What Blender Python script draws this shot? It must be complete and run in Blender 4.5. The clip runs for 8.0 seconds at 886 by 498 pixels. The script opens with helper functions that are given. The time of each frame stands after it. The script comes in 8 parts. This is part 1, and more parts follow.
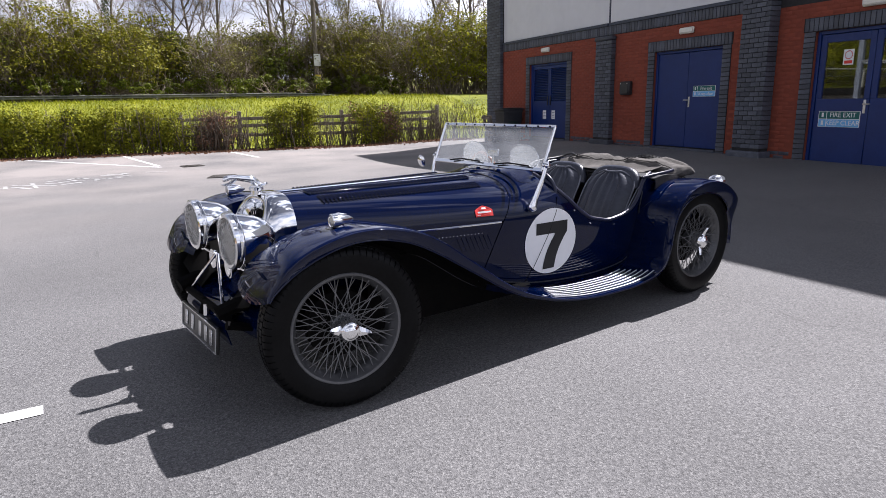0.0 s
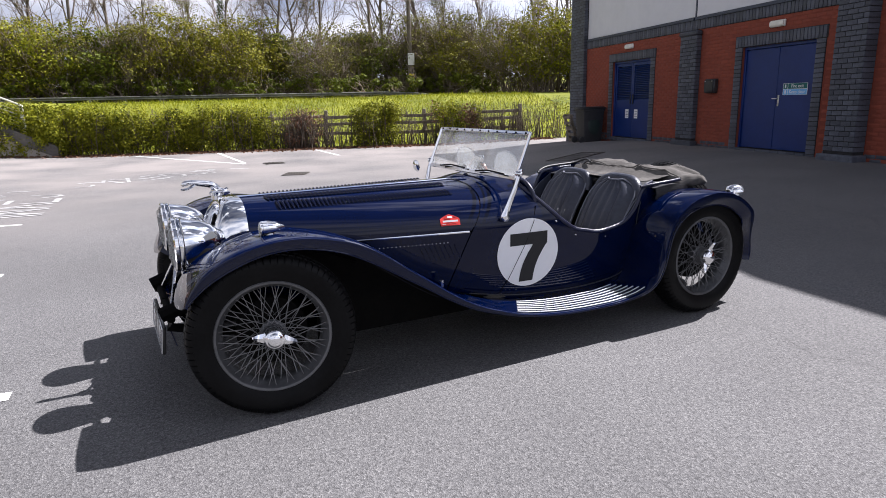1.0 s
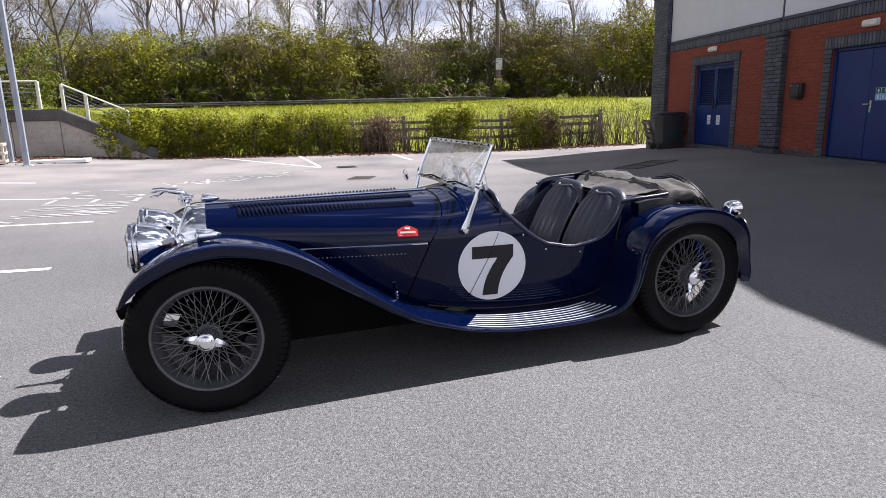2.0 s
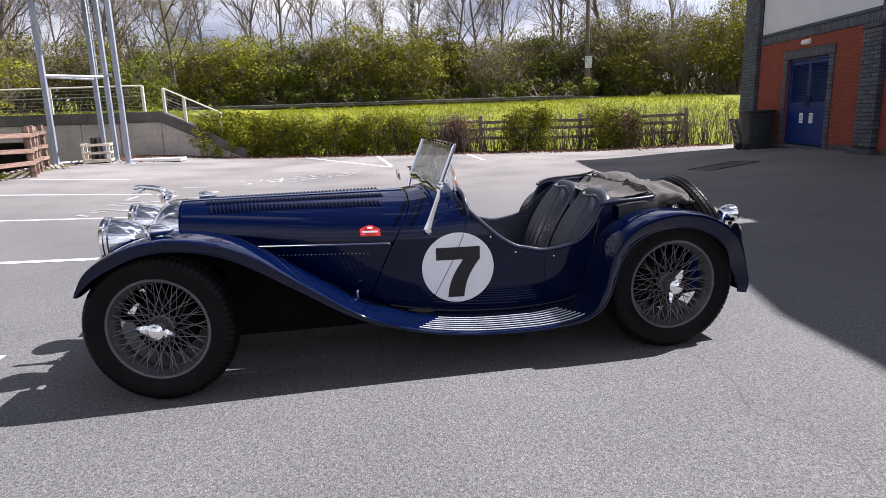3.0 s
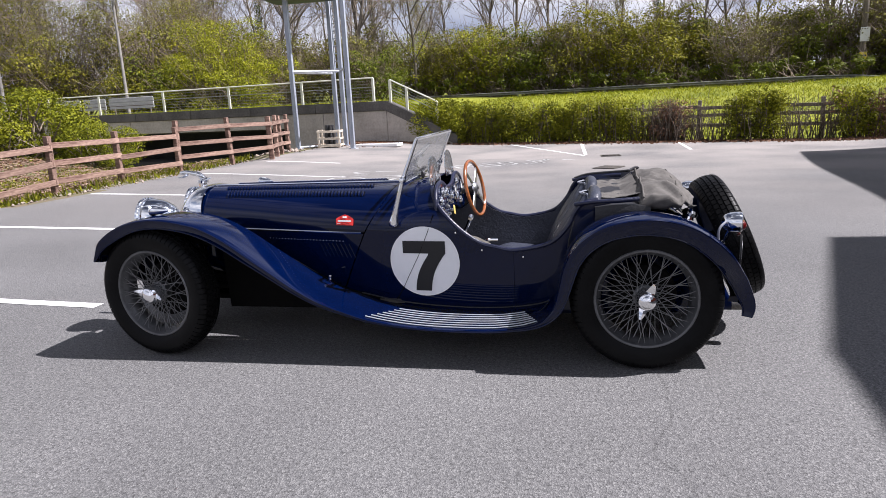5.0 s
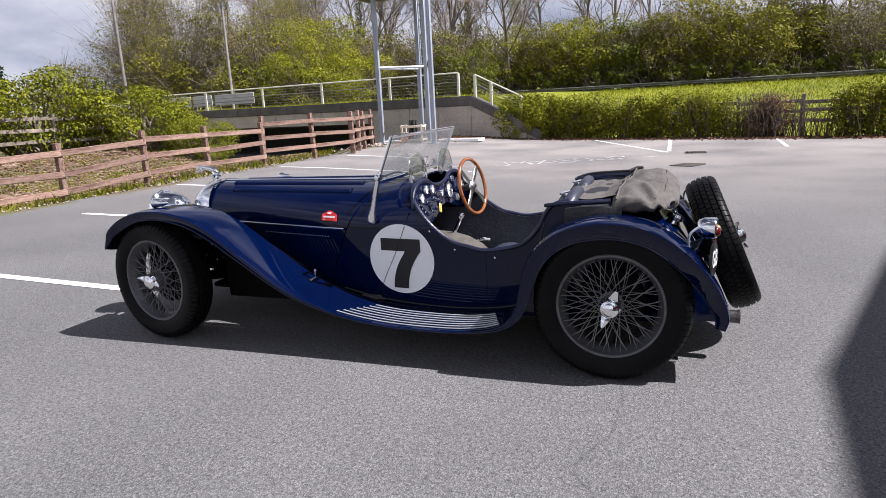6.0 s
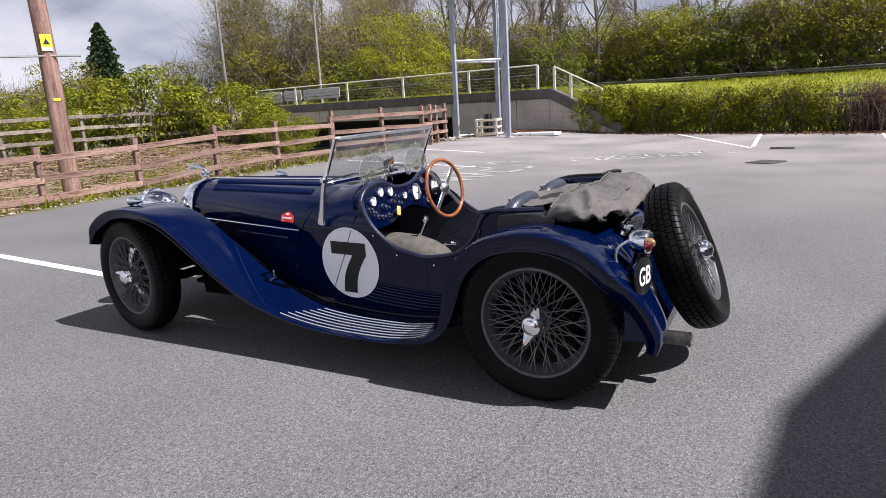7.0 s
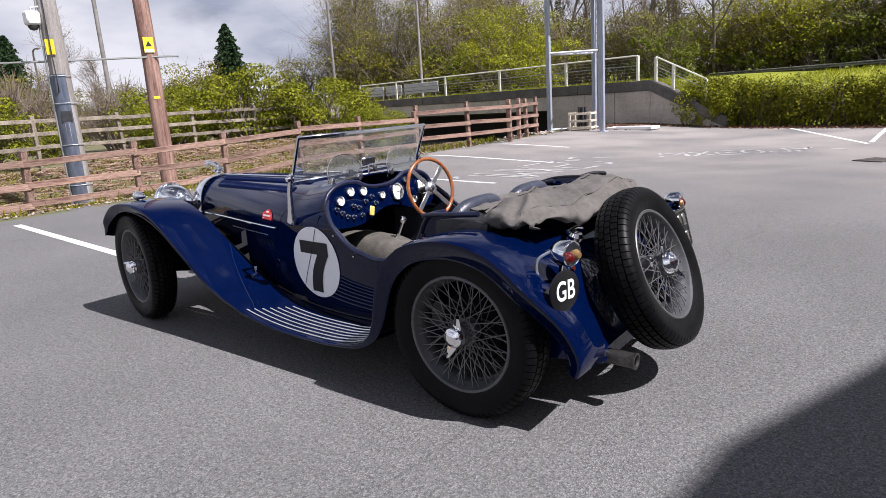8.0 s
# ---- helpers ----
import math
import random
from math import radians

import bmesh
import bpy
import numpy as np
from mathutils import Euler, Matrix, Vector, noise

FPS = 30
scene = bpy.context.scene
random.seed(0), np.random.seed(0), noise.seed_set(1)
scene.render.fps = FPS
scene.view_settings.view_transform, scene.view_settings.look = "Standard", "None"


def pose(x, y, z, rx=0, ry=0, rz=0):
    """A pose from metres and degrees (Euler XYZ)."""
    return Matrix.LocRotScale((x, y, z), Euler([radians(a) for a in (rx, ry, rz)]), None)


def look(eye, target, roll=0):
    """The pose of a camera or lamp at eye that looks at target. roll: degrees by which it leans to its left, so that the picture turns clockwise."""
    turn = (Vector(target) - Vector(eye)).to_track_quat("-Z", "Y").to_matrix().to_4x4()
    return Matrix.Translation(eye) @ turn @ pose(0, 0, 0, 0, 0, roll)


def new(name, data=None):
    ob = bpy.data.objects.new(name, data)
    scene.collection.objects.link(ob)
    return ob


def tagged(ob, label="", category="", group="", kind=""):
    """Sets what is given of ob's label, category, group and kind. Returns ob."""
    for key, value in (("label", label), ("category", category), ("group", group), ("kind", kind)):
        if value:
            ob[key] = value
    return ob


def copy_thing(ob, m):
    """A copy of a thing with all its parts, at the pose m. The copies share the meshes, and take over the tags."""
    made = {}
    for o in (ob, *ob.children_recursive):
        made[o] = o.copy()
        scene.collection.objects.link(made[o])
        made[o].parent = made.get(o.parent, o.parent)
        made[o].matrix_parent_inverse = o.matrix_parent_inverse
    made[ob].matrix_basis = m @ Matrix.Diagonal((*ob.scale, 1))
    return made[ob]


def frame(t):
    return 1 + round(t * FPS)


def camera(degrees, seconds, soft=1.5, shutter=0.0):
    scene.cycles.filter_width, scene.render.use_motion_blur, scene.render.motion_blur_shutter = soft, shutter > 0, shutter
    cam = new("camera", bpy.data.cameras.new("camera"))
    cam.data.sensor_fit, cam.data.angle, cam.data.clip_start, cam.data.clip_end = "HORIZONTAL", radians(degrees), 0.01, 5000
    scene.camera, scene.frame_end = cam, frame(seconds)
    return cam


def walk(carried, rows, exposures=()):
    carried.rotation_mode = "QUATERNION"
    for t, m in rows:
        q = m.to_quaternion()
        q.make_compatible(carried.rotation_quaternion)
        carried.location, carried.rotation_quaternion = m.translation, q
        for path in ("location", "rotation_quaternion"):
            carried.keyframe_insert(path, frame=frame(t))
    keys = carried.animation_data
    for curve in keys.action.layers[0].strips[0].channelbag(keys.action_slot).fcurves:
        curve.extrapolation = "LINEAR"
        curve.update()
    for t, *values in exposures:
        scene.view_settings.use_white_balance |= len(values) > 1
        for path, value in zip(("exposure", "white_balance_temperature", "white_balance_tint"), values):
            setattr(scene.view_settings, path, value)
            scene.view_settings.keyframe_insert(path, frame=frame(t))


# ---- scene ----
cam = camera(69.9, 8.0, soft=0.7)
PATH = [
    (0, (-2.527, -3.057, 1.305), (-1.366, -1.494, 0.851), -1.1),
    (0.5, (-2.229, -3.211, 1.305), (-1.193, -1.562, 0.847), -1.1),
    (1, (-1.873, -3.366, 1.333), (-0.969, -1.64, 0.878), -1.3),
    (1.2, (-1.74, -3.441, 1.329), (-0.875, -1.697, 0.869), -1.2),
    (2.5, (-0.863, -3.736, 1.368), (-0.373, -1.843, 0.947), -1.6),
    (3, (-0.522, -3.802, 1.334), (-0.163, -1.882, 0.906), -1.8),
    (3.5, (-0.191, -3.8, 1.332), (-0.038, -1.852, 0.904), -2.1),
    (4, (0.199, -3.872, 1.317), (0.139, -1.919, 0.889), -2.3),
    (4.5, (0.562, -3.85, 1.305), (0.347, -1.91, 0.87), -2.4),
    (4.7, (0.719, -3.827, 1.312), (0.44, -1.896, 0.874), -2.5),
    (5.8, (1.449, -3.67, 1.321), (0.826, -1.822, 0.879), -2.9),
    (6, (1.568, -3.611, 1.305), (0.897, -1.78, 0.862), -2.9),
    (6.5, (1.881, -3.396, 1.324), (1.057, -1.629, 0.876), -3.2),
    (7, (2.227, -3.176, 1.304), (1.291, -1.466, 0.854), -3.3),
    (7.5, (2.543, -2.959, 1.306), (1.444, -1.349, 0.861), -3.4),
    (8, (2.805, -2.668, 1.283), (1.588, -1.147, 0.834), -3.8),
]
walk(cam, [(t, look(eye, target, roll)) for t, eye, target, roll in PATH],
     exposures=[(0.0, 0.89, 6050, 18), (4.5, 0.83, 6050, 18), (6.5, 0.67, 6100, 18), (8.0, 0.61, 6100, 18)])

# ---- light ----
SUN_WAY = Vector((0.775, 0.055, 1.0)).normalized()
world = bpy.data.worlds.new("sky")
scene.world = world
world.use_nodes = True
wn, wl = world.node_tree.nodes, world.node_tree.links
wn.clear()
w_out = wn.new("ShaderNodeOutputWorld")
w_bg = wn.new("ShaderNodeBackground")
w_sky = wn.new("ShaderNodeTexSky")
w_sky.sky_type = "NISHITA"
w_sky.sun_disc = False
w_sky.sun_elevation = math.asin(SUN_WAY.z)
w_sky.sun_rotation = math.atan2(SUN_WAY.x, SUN_WAY.y)
w_co = wn.new("ShaderNodeTexCoord")
w_map = wn.new("ShaderNodeMapping")
w_map.inputs["Scale"].default_value = (1.0, 1.0, 2.6)
w_no = wn.new("ShaderNodeTexNoise")
w_no.inputs["Scale"].default_value = 2.3
w_no.inputs["Detail"].default_value = 9.0
w_no.inputs["Roughness"].default_value = 0.55
w_ramp = wn.new("ShaderNodeValToRGB")
w_ramp.color_ramp.elements[0].position = 0.08
w_ramp.color_ramp.elements[1].position = 0.34
w_no2 = wn.new("ShaderNodeTexNoise")
w_no2.inputs["Scale"].default_value = 3.2
w_no2.inputs["Detail"].default_value = 7.0
w_shade = wn.new("ShaderNodeValToRGB")
w_shade.color_ramp.elements[0].position = 0.34
w_shade.color_ramp.elements[0].color = (42.0, 49.0, 63.0, 1)
w_shade.color_ramp.elements[1].position = 0.62
w_shade.color_ramp.elements[1].color = (124.0, 124.0, 124.0, 1)
w_mix = wn.new("ShaderNodeMixRGB")
wl.new(w_co.outputs["Generated"], w_map.inputs["Vector"])
wl.new(w_map.outputs["Vector"], w_no.inputs["Vector"])
wl.new(w_map.outputs["Vector"], w_no2.inputs["Vector"])
wl.new(w_no.outputs["Fac"], w_ramp.inputs["Fac"])
wl.new(w_no2.outputs["Fac"], w_shade.inputs["Fac"])
# cloud banks stand round the horizon, higher away from the sun, and thin out overhead
w_sep = wn.new("ShaderNodeSeparateXYZ")
wl.new(w_co.outputs["Generated"], w_sep.inputs["Vector"])
w_low = wn.new("ShaderNodeMapRange")
w_low.inputs["From Min"].default_value, w_low.inputs["From Max"].default_value = 0.32, 0.72
w_low.inputs["To Min"].default_value, w_low.inputs["To Max"].default_value = 1.0, 0.06
w_tilt = wn.new("ShaderNodeMath")
w_tilt.operation = "MULTIPLY_ADD"
w_tilt.inputs[1].default_value = 0.12
wl.new(w_sep.outputs["X"], w_tilt.inputs[0])
wl.new(w_sep.outputs["Z"], w_tilt.inputs[2])
w_tilt2 = wn.new("ShaderNodeMath")
w_tilt2.operation = "MULTIPLY_ADD"
w_tilt2.inputs[1].default_value = 0.12
wl.new(w_sep.outputs["Y"], w_tilt2.inputs[0])
wl.new(w_tilt.outputs[0], w_tilt2.inputs[2])
wl.new(w_tilt2.outputs[0], w_low.inputs["Value"])
w_mul = wn.new("ShaderNodeMath")
w_mul.operation = "MULTIPLY"
wl.new(w_ramp.outputs["Color"], w_mul.inputs[0])
wl.new(w_low.outputs["Result"], w_mul.inputs[1])
w_gap = wn.new("ShaderNodeTexNoise")
w_gap.inputs["Scale"].default_value, w_gap.inputs["Detail"].default_value = 2.9, 8.0
wl.new(w_co.outputs["Generated"], w_gap.inputs["Vector"])
w_puff = wn.new("ShaderNodeMapRange")
w_puff.inputs["From Min"].default_value, w_puff.inputs["From Max"].default_value = 0.50, 0.60
w_puff.inputs["To Max"].default_value = 0.6
wl.new(w_gap.outputs["Fac"], w_puff.inputs["Value"])
w_max = wn.new("ShaderNodeMath")
w_max.operation = "MAXIMUM"
wl.new(w_mul.outputs[0], w_max.inputs[0])
wl.new(w_puff.outputs["Result"], w_max.inputs[1])
wl.new(w_max.outputs[0], w_mix.inputs["Fac"])
w_gain = wn.new("ShaderNodeMixRGB")
w_gain.blend_type = "MULTIPLY"
w_gain.inputs["Fac"].default_value = 1.0
w_gain.inputs["Color2"].default_value = (1.25, 1.55, 2.2, 1)
wl.new(w_sky.outputs["Color"], w_gain.inputs["Color1"])
wl.new(w_gain.outputs["Color"], w_mix.inputs["Color1"])
# clouds lit from behind glow towards the sun
w_dot = wn.new("ShaderNodeVectorMath")
w_dot.operation = "DOT_PRODUCT"
w_dot.inputs[1].default_value = SUN_WAY
wl.new(w_co.outputs["Generated"], w_dot.inputs[0])
w_near = wn.new("ShaderNodeMapRange")
w_near.interpolation_type = "SMOOTHSTEP"
w_near.inputs["From Min"].default_value, w_near.inputs["From Max"].default_value = 0.25, 1.0
w_near.inputs["To Min"].default_value, w_near.inputs["To Max"].default_value = 1.0, 3.6
wl.new(w_dot.outputs["Value"], w_near.inputs["Value"])
w_lit = wn.new("ShaderNodeVectorMath")
w_lit.operation = "SCALE"
wl.new(w_shade.outputs["Color"], w_lit.inputs[0])
wl.new(w_near.outputs["Result"], w_lit.inputs["Scale"])
wl.new(w_lit.outputs["Vector"], w_mix.inputs["Color2"])
wl.new(w_mix.outputs["Color"], w_bg.inputs["Color"])
w_bg.inputs["Strength"].default_value = 0.0045
wl.new(w_bg.outputs["Background"], w_out.inputs["Surface"])

sun = new("sun", bpy.data.lights.new("sun", "SUN"))
sun.data.energy = 5.5
sun.data.angle = radians(0.53)
sun.data.color = (1.0, 0.955, 0.89)
sun.matrix_world = look(SUN_WAY * 60, (0, 0, 0))


# ---- materials ----
def mat(name, c1, c2=None, scale=4.0, rough=0.5, metal=0.0, bump=0.0, bscale=60.0, coat=0.0, rand=0.0, rvar=0.08,
        fine=9.0, spec=0.5, stretch=(1, 1, 1), island=0.0, lo=0.38, hi=0.62, trans=0.0):
    m = bpy.data.materials.new(name)
    m.use_nodes = True
    n, l = m.node_tree.nodes, m.node_tree.links
    b = n["Principled BSDF"]
    b.inputs["Metallic"].default_value = metal
    b.inputs["Coat Weight"].default_value = coat
    b.inputs["Coat Roughness"].default_value = 0.03
    b.inputs["Specular IOR Level"].default_value = spec
    c2 = c2 or c1
    co = n.new("ShaderNodeTexCoord")
    mp = n.new("ShaderNodeMapping")
    mp.inputs["Scale"].default_value = stretch
    l.new(co.outputs["Object"], mp.inputs["Vector"])
    na, nb = n.new("ShaderNodeTexNoise"), n.new("ShaderNodeTexNoise")
    for q, s in ((na, scale), (nb, scale * fine)):
        q.inputs["Scale"].default_value = s
        q.inputs["Detail"].default_value = 5.0
        l.new(mp.outputs["Vector"], q.inputs["Vector"])
    add = n.new("ShaderNodeMath")
    add.operation = "MULTIPLY_ADD"
    add.inputs[1].default_value = 0.4
    l.new(nb.outputs["Fac"], add.inputs[0])
    mul = n.new("ShaderNodeMath")
    mul.operation = "MULTIPLY"
    mul.inputs[1].default_value = 0.6
    l.new(na.outputs["Fac"], mul.inputs[0])
    l.new(mul.outputs[0], add.inputs[2])
    rg = n.new("ShaderNodeMapRange")
    rg.inputs["From Min"].default_value, rg.inputs["From Max"].default_value = lo, hi
    l.new(add.outputs[0], rg.inputs["Value"])
    mx = n.new("ShaderNodeMixRGB")
    mx.inputs["Color1"].default_value = (*c1, 1)
    mx.inputs["Color2"].default_value = (*c2, 1)
    l.new(rg.outputs["Result"], mx.inputs["Fac"])
    col = mx.outputs["Color"]
    if rand or island:
        src = n.new("ShaderNodeObjectInfo").outputs["Random"] if rand else n.new("ShaderNodeNewGeometry").outputs["Random Per Island"]
        amount = rand or island
        rr = n.new("ShaderNodeMapRange")
        rr.inputs["To Min"].default_value, rr.inputs["To Max"].default_value = 1 - amount, 1 + amount
        l.new(src, rr.inputs["Value"])
        hs = n.new("ShaderNodeHueSaturation")
        l.new(rr.outputs["Result"], hs.inputs["Value"])
        l.new(col, hs.inputs["Color"])
        col = hs.outputs["Color"]
    l.new(col, b.inputs["Base Color"])
    ro = n.new("ShaderNodeMapRange")
    ro.inputs["To Min"].default_value, ro.inputs["To Max"].default_value = max(rough - rvar, 0.01), min(rough + rvar, 1)
    l.new(add.outputs[0], ro.inputs["Value"])
    l.new(ro.outputs["Result"], b.inputs["Roughness"])
    if bump:
        bn = n.new("ShaderNodeTexNoise")
        bn.inputs["Scale"].default_value = bscale
        bn.inputs["Detail"].default_value = 6.0
        l.new(mp.outputs["Vector"], bn.inputs["Vector"])
        bu = n.new("ShaderNodeBump")
        bu.inputs["Strength"].default_value = bump
        bu.inputs["Distance"].default_value = 0.02
        l.new(bn.outputs["Fac"], bu.inputs["Height"])
        l.new(bu.outputs["Normal"], b.inputs["Normal"])
    if trans:
        b.inputs["Transmission Weight"].default_value = trans
    return m


def leafy(name, c1, c2, glow=0.35, rough=0.5):
    """Leaf material: colour varies leaf by leaf, light comes through the blade."""
    m = bpy.data.materials.new(name)
    m.use_nodes = True
    n, l = m.node_tree.nodes, m.node_tree.links
    b = n["Principled BSDF"]
    b.inputs["Roughness"].default_value = rough
    b.inputs["Specular IOR Level"].default_value = 0.1
    gm = n.new("ShaderNodeNewGeometry")
    no = n.new("ShaderNodeTexNoise")
    no.inputs["Scale"].default_value = 0.9
    l.new(gm.outputs["Position"], no.inputs["Vector"])
    av = n.new("ShaderNodeMath")
    av.operation = "ADD"
    l.new(gm.outputs["Random Per Island"], av.inputs[0])
    l.new(no.outputs["Fac"], av.inputs[1])
    rg = n.new("ShaderNodeMapRange")
    rg.inputs["From Min"].default_value, rg.inputs["From Max"].default_value = 0.35, 1.35
    l.new(av.outputs[0], rg.inputs["Value"])
    mx = n.new("ShaderNodeMixRGB")
    mx.inputs["Color1"].default_value, mx.inputs["Color2"].default_value = (*c1, 1), (*c2, 1)
    l.new(rg.outputs["Result"], mx.inputs["Fac"])
    l.new(mx.outputs["Color"], b.inputs["Base Color"])
    tr = n.new("ShaderNodeBsdfTranslucent")
    l.new(mx.outputs["Color"], tr.inputs["Color"])
    ms = n.new("ShaderNodeMixShader")
    ms.inputs["Fac"].default_value = glow
    l.new(b.outputs["BSDF"], ms.inputs[1])
    l.new(tr.outputs["BSDF"], ms.inputs[2])
    l.new(ms.outputs["Shader"], n["Material Output"].inputs["Surface"])
    return m


def asphalt_material():
    m = bpy.data.materials.new("worn_asphalt")
    m.use_nodes = True
    n, l = m.node_tree.nodes, m.node_tree.links
    b = n["Principled BSDF"]
    co = n.new("ShaderNodeTexCoord")
    vo = n.new("ShaderNodeTexVoronoi")
    vo.inputs["Scale"].default_value = 175.0
    l.new(co.outputs["Object"], vo.inputs["Vector"])
    stone = n.new("ShaderNodeValToRGB")
    e = stone.color_ramp.elements
    e[0].position, e[0].color = 0.0, (0.085, 0.085, 0.087, 1)
    e[1].position, e[1].color = 1.0, (0.242, 0.240, 0.235, 1)
    mid = e.new(0.55)
    mid.color = (0.130, 0.129, 0.129, 1)
    l.new(vo.outputs["Color"], stone.inputs["Fac"])
    patch = n.new("ShaderNodeTexNoise")
    patch.inputs["Scale"].default_value, patch.inputs["Detail"].default_value = 0.55, 8.0
    l.new(co.outputs["Object"], patch.inputs["Vector"])
    pr = n.new("ShaderNodeMapRange")
    pr.inputs["From Min"].default_value, pr.inputs["From Max"].default_value = 0.3, 0.7
    pr.inputs["To Min"].default_value, pr.inputs["To Max"].default_value = 0.86, 1.12
    l.new(patch.outputs["Fac"], pr.inputs["Value"])
    spot = n.new("ShaderNodeTexNoise")
    spot.inputs["Scale"].default_value, spot.inputs["Detail"].default_value = 62.0, 5.0
    l.new(co.outputs["Object"], spot.inputs["Vector"])
    sr = n.new("ShaderNodeMapRange")
    sr.inputs["From Min"].default_value, sr.inputs["From Max"].default_value = 0.33, 0.50
    sr.inputs["To Min"].default_value, sr.inputs["To Max"].default_value = 0.62, 1.07
    l.new(spot.outputs["Fac"], sr.inputs["Value"])
    mu = n.new("ShaderNodeMath")
    mu.operation = "MULTIPLY"
    l.new(pr.outputs["Result"], mu.inputs[0])
    l.new(sr.outputs["Result"], mu.inputs[1])
    hs = n.new("ShaderNodeHueSaturation")
    l.new(stone.outputs["Color"], hs.inputs["Color"])
    l.new(mu.outputs[0], hs.inputs["Value"])
    # thin wandering cracks
    wob = n.new("ShaderNodeTexNoise")
    wob.inputs["Scale"].default_value = 1.7
    l.new(co.outputs["Object"], wob.inputs["Vector"])
    wm = n.new("ShaderNodeMixRGB")
    wm.blend_type = "ADD"
    wm.inputs["Fac"].default_value = 0.55
    l.new(co.outputs["Object"], wm.inputs["Color1"])
    l.new(wob.outputs["Color"], wm.inputs["Color2"])
    cr = n.new("ShaderNodeTexVoronoi")
    cr.feature = "DISTANCE_TO_EDGE"
    cr.inputs["Scale"].default_value = 0.13
    l.new(wm.outputs["Color"], cr.inputs["Vector"])
    ck = n.new("ShaderNodeMapRange")
    ck.inputs["From Min"].default_value, ck.inputs["From Max"].default_value = 0.0003, 0.0016
    ck.inputs["To Min"].default_value, ck.inputs["To Max"].default_value = 0.80, 1.0
    l.new(cr.outputs["Distance"], ck.inputs["Value"])
    hc = n.new("ShaderNodeHueSaturation")
    l.new(hs.outputs["Color"], hc.inputs["Color"])
    l.new(ck.outputs["Result"], hc.inputs["Value"])
    # brown dust and leaf stain along the far yard, paled to colour in its grazing sheen
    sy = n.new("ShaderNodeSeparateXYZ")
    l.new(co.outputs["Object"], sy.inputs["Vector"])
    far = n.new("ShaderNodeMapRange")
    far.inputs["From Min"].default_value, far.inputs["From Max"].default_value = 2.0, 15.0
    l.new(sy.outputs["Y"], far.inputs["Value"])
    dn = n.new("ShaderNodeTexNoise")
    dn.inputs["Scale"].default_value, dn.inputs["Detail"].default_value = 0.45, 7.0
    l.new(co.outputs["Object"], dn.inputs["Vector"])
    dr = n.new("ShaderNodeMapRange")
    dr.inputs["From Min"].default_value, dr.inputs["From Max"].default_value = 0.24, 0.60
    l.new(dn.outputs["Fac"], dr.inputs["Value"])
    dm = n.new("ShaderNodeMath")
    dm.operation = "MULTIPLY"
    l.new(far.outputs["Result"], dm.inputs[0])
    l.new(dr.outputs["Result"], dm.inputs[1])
    dust_sheen = n.new("ShaderNodeMixRGB")
    dust_sheen.inputs["Color2"].default_value = (0.285, 0.262, 0.245, 1)
    l.new(dm.outputs[0], dust_sheen.inputs["Fac"])
    l.new(hc.outputs["Color"], dust_sheen.inputs["Color1"])
    l.new(dust_sheen.outputs["Color"], b.inputs["Base Color"])
    b.inputs["Roughness"].default_value = 0.82
    b.inputs["Specular IOR Level"].default_value = 0.35
    bu = n.new("ShaderNodeBump")
    bu.inputs["Strength"].default_value, bu.inputs["Distance"].default_value = 0.55, 0.006
    l.new(vo.outputs["Distance"], bu.inputs["Height"])
    l.new(bu.outputs["Normal"], b.inputs["Normal"])
    return m


def glass_material(name, tint=(0.96, 0.98, 0.97), mixin=0.0, dust_sheen=0.0):
    m = bpy.data.materials.new(name)
    m.use_nodes = True
    n, l = m.node_tree.nodes, m.node_tree.links
    n.remove(n["Principled BSDF"])
    gl = n.new("ShaderNodeBsdfGlossy")
    gl.inputs["Roughness"].default_value = 0.02
    tr = n.new("ShaderNodeBsdfTransparent")
    tr.inputs["Color"].default_value = (*tint, 1)
    fr = n.new("ShaderNodeLayerWeight")
    fr.inputs["Blend"].default_value = 0.5
    po = n.new("ShaderNodeMath")
    po.operation = "POWER"
    po.inputs[1].default_value = 4.0
    l.new(fr.outputs["Facing"], po.inputs[0])
    ad = n.new("ShaderNodeMath")
    ad.operation = "ADD"
    ad.inputs[1].default_value = 0.035 + mixin
    l.new(po.outputs[0], ad.inputs[0])
    ms = n.new("ShaderNodeMixShader")
    l.new(ad.outputs[0], ms.inputs["Fac"])
    l.new(tr.outputs["BSDF"], ms.inputs[1])
    l.new(gl.outputs["BSDF"], ms.inputs[2])
    film = n.new("ShaderNodeBsdfTranslucent")
    film.inputs["Color"].default_value = (0.8, 0.82, 0.84, 1)
    co, no = n.new("ShaderNodeTexCoord"), n.new("ShaderNodeTexNoise")
    no.inputs["Scale"].default_value, no.inputs["Detail"].default_value = 7.0, 6.0
    l.new(co.outputs["Object"], no.inputs["Vector"])
    am = n.new("ShaderNodeMath")
    am.operation = "MULTIPLY"
    am.inputs[1].default_value = 2 * dust_sheen
    l.new(no.outputs["Fac"], am.inputs[0])
    mf = n.new("ShaderNodeMixShader")
    l.new(am.outputs[0], mf.inputs["Fac"])
    l.new(ms.outputs["Shader"], mf.inputs[1])
    l.new(film.outputs["BSDF"], mf.inputs[2])
    l.new(mf.outputs["Shader"], n["Material Output"].inputs["Surface"])
    return m


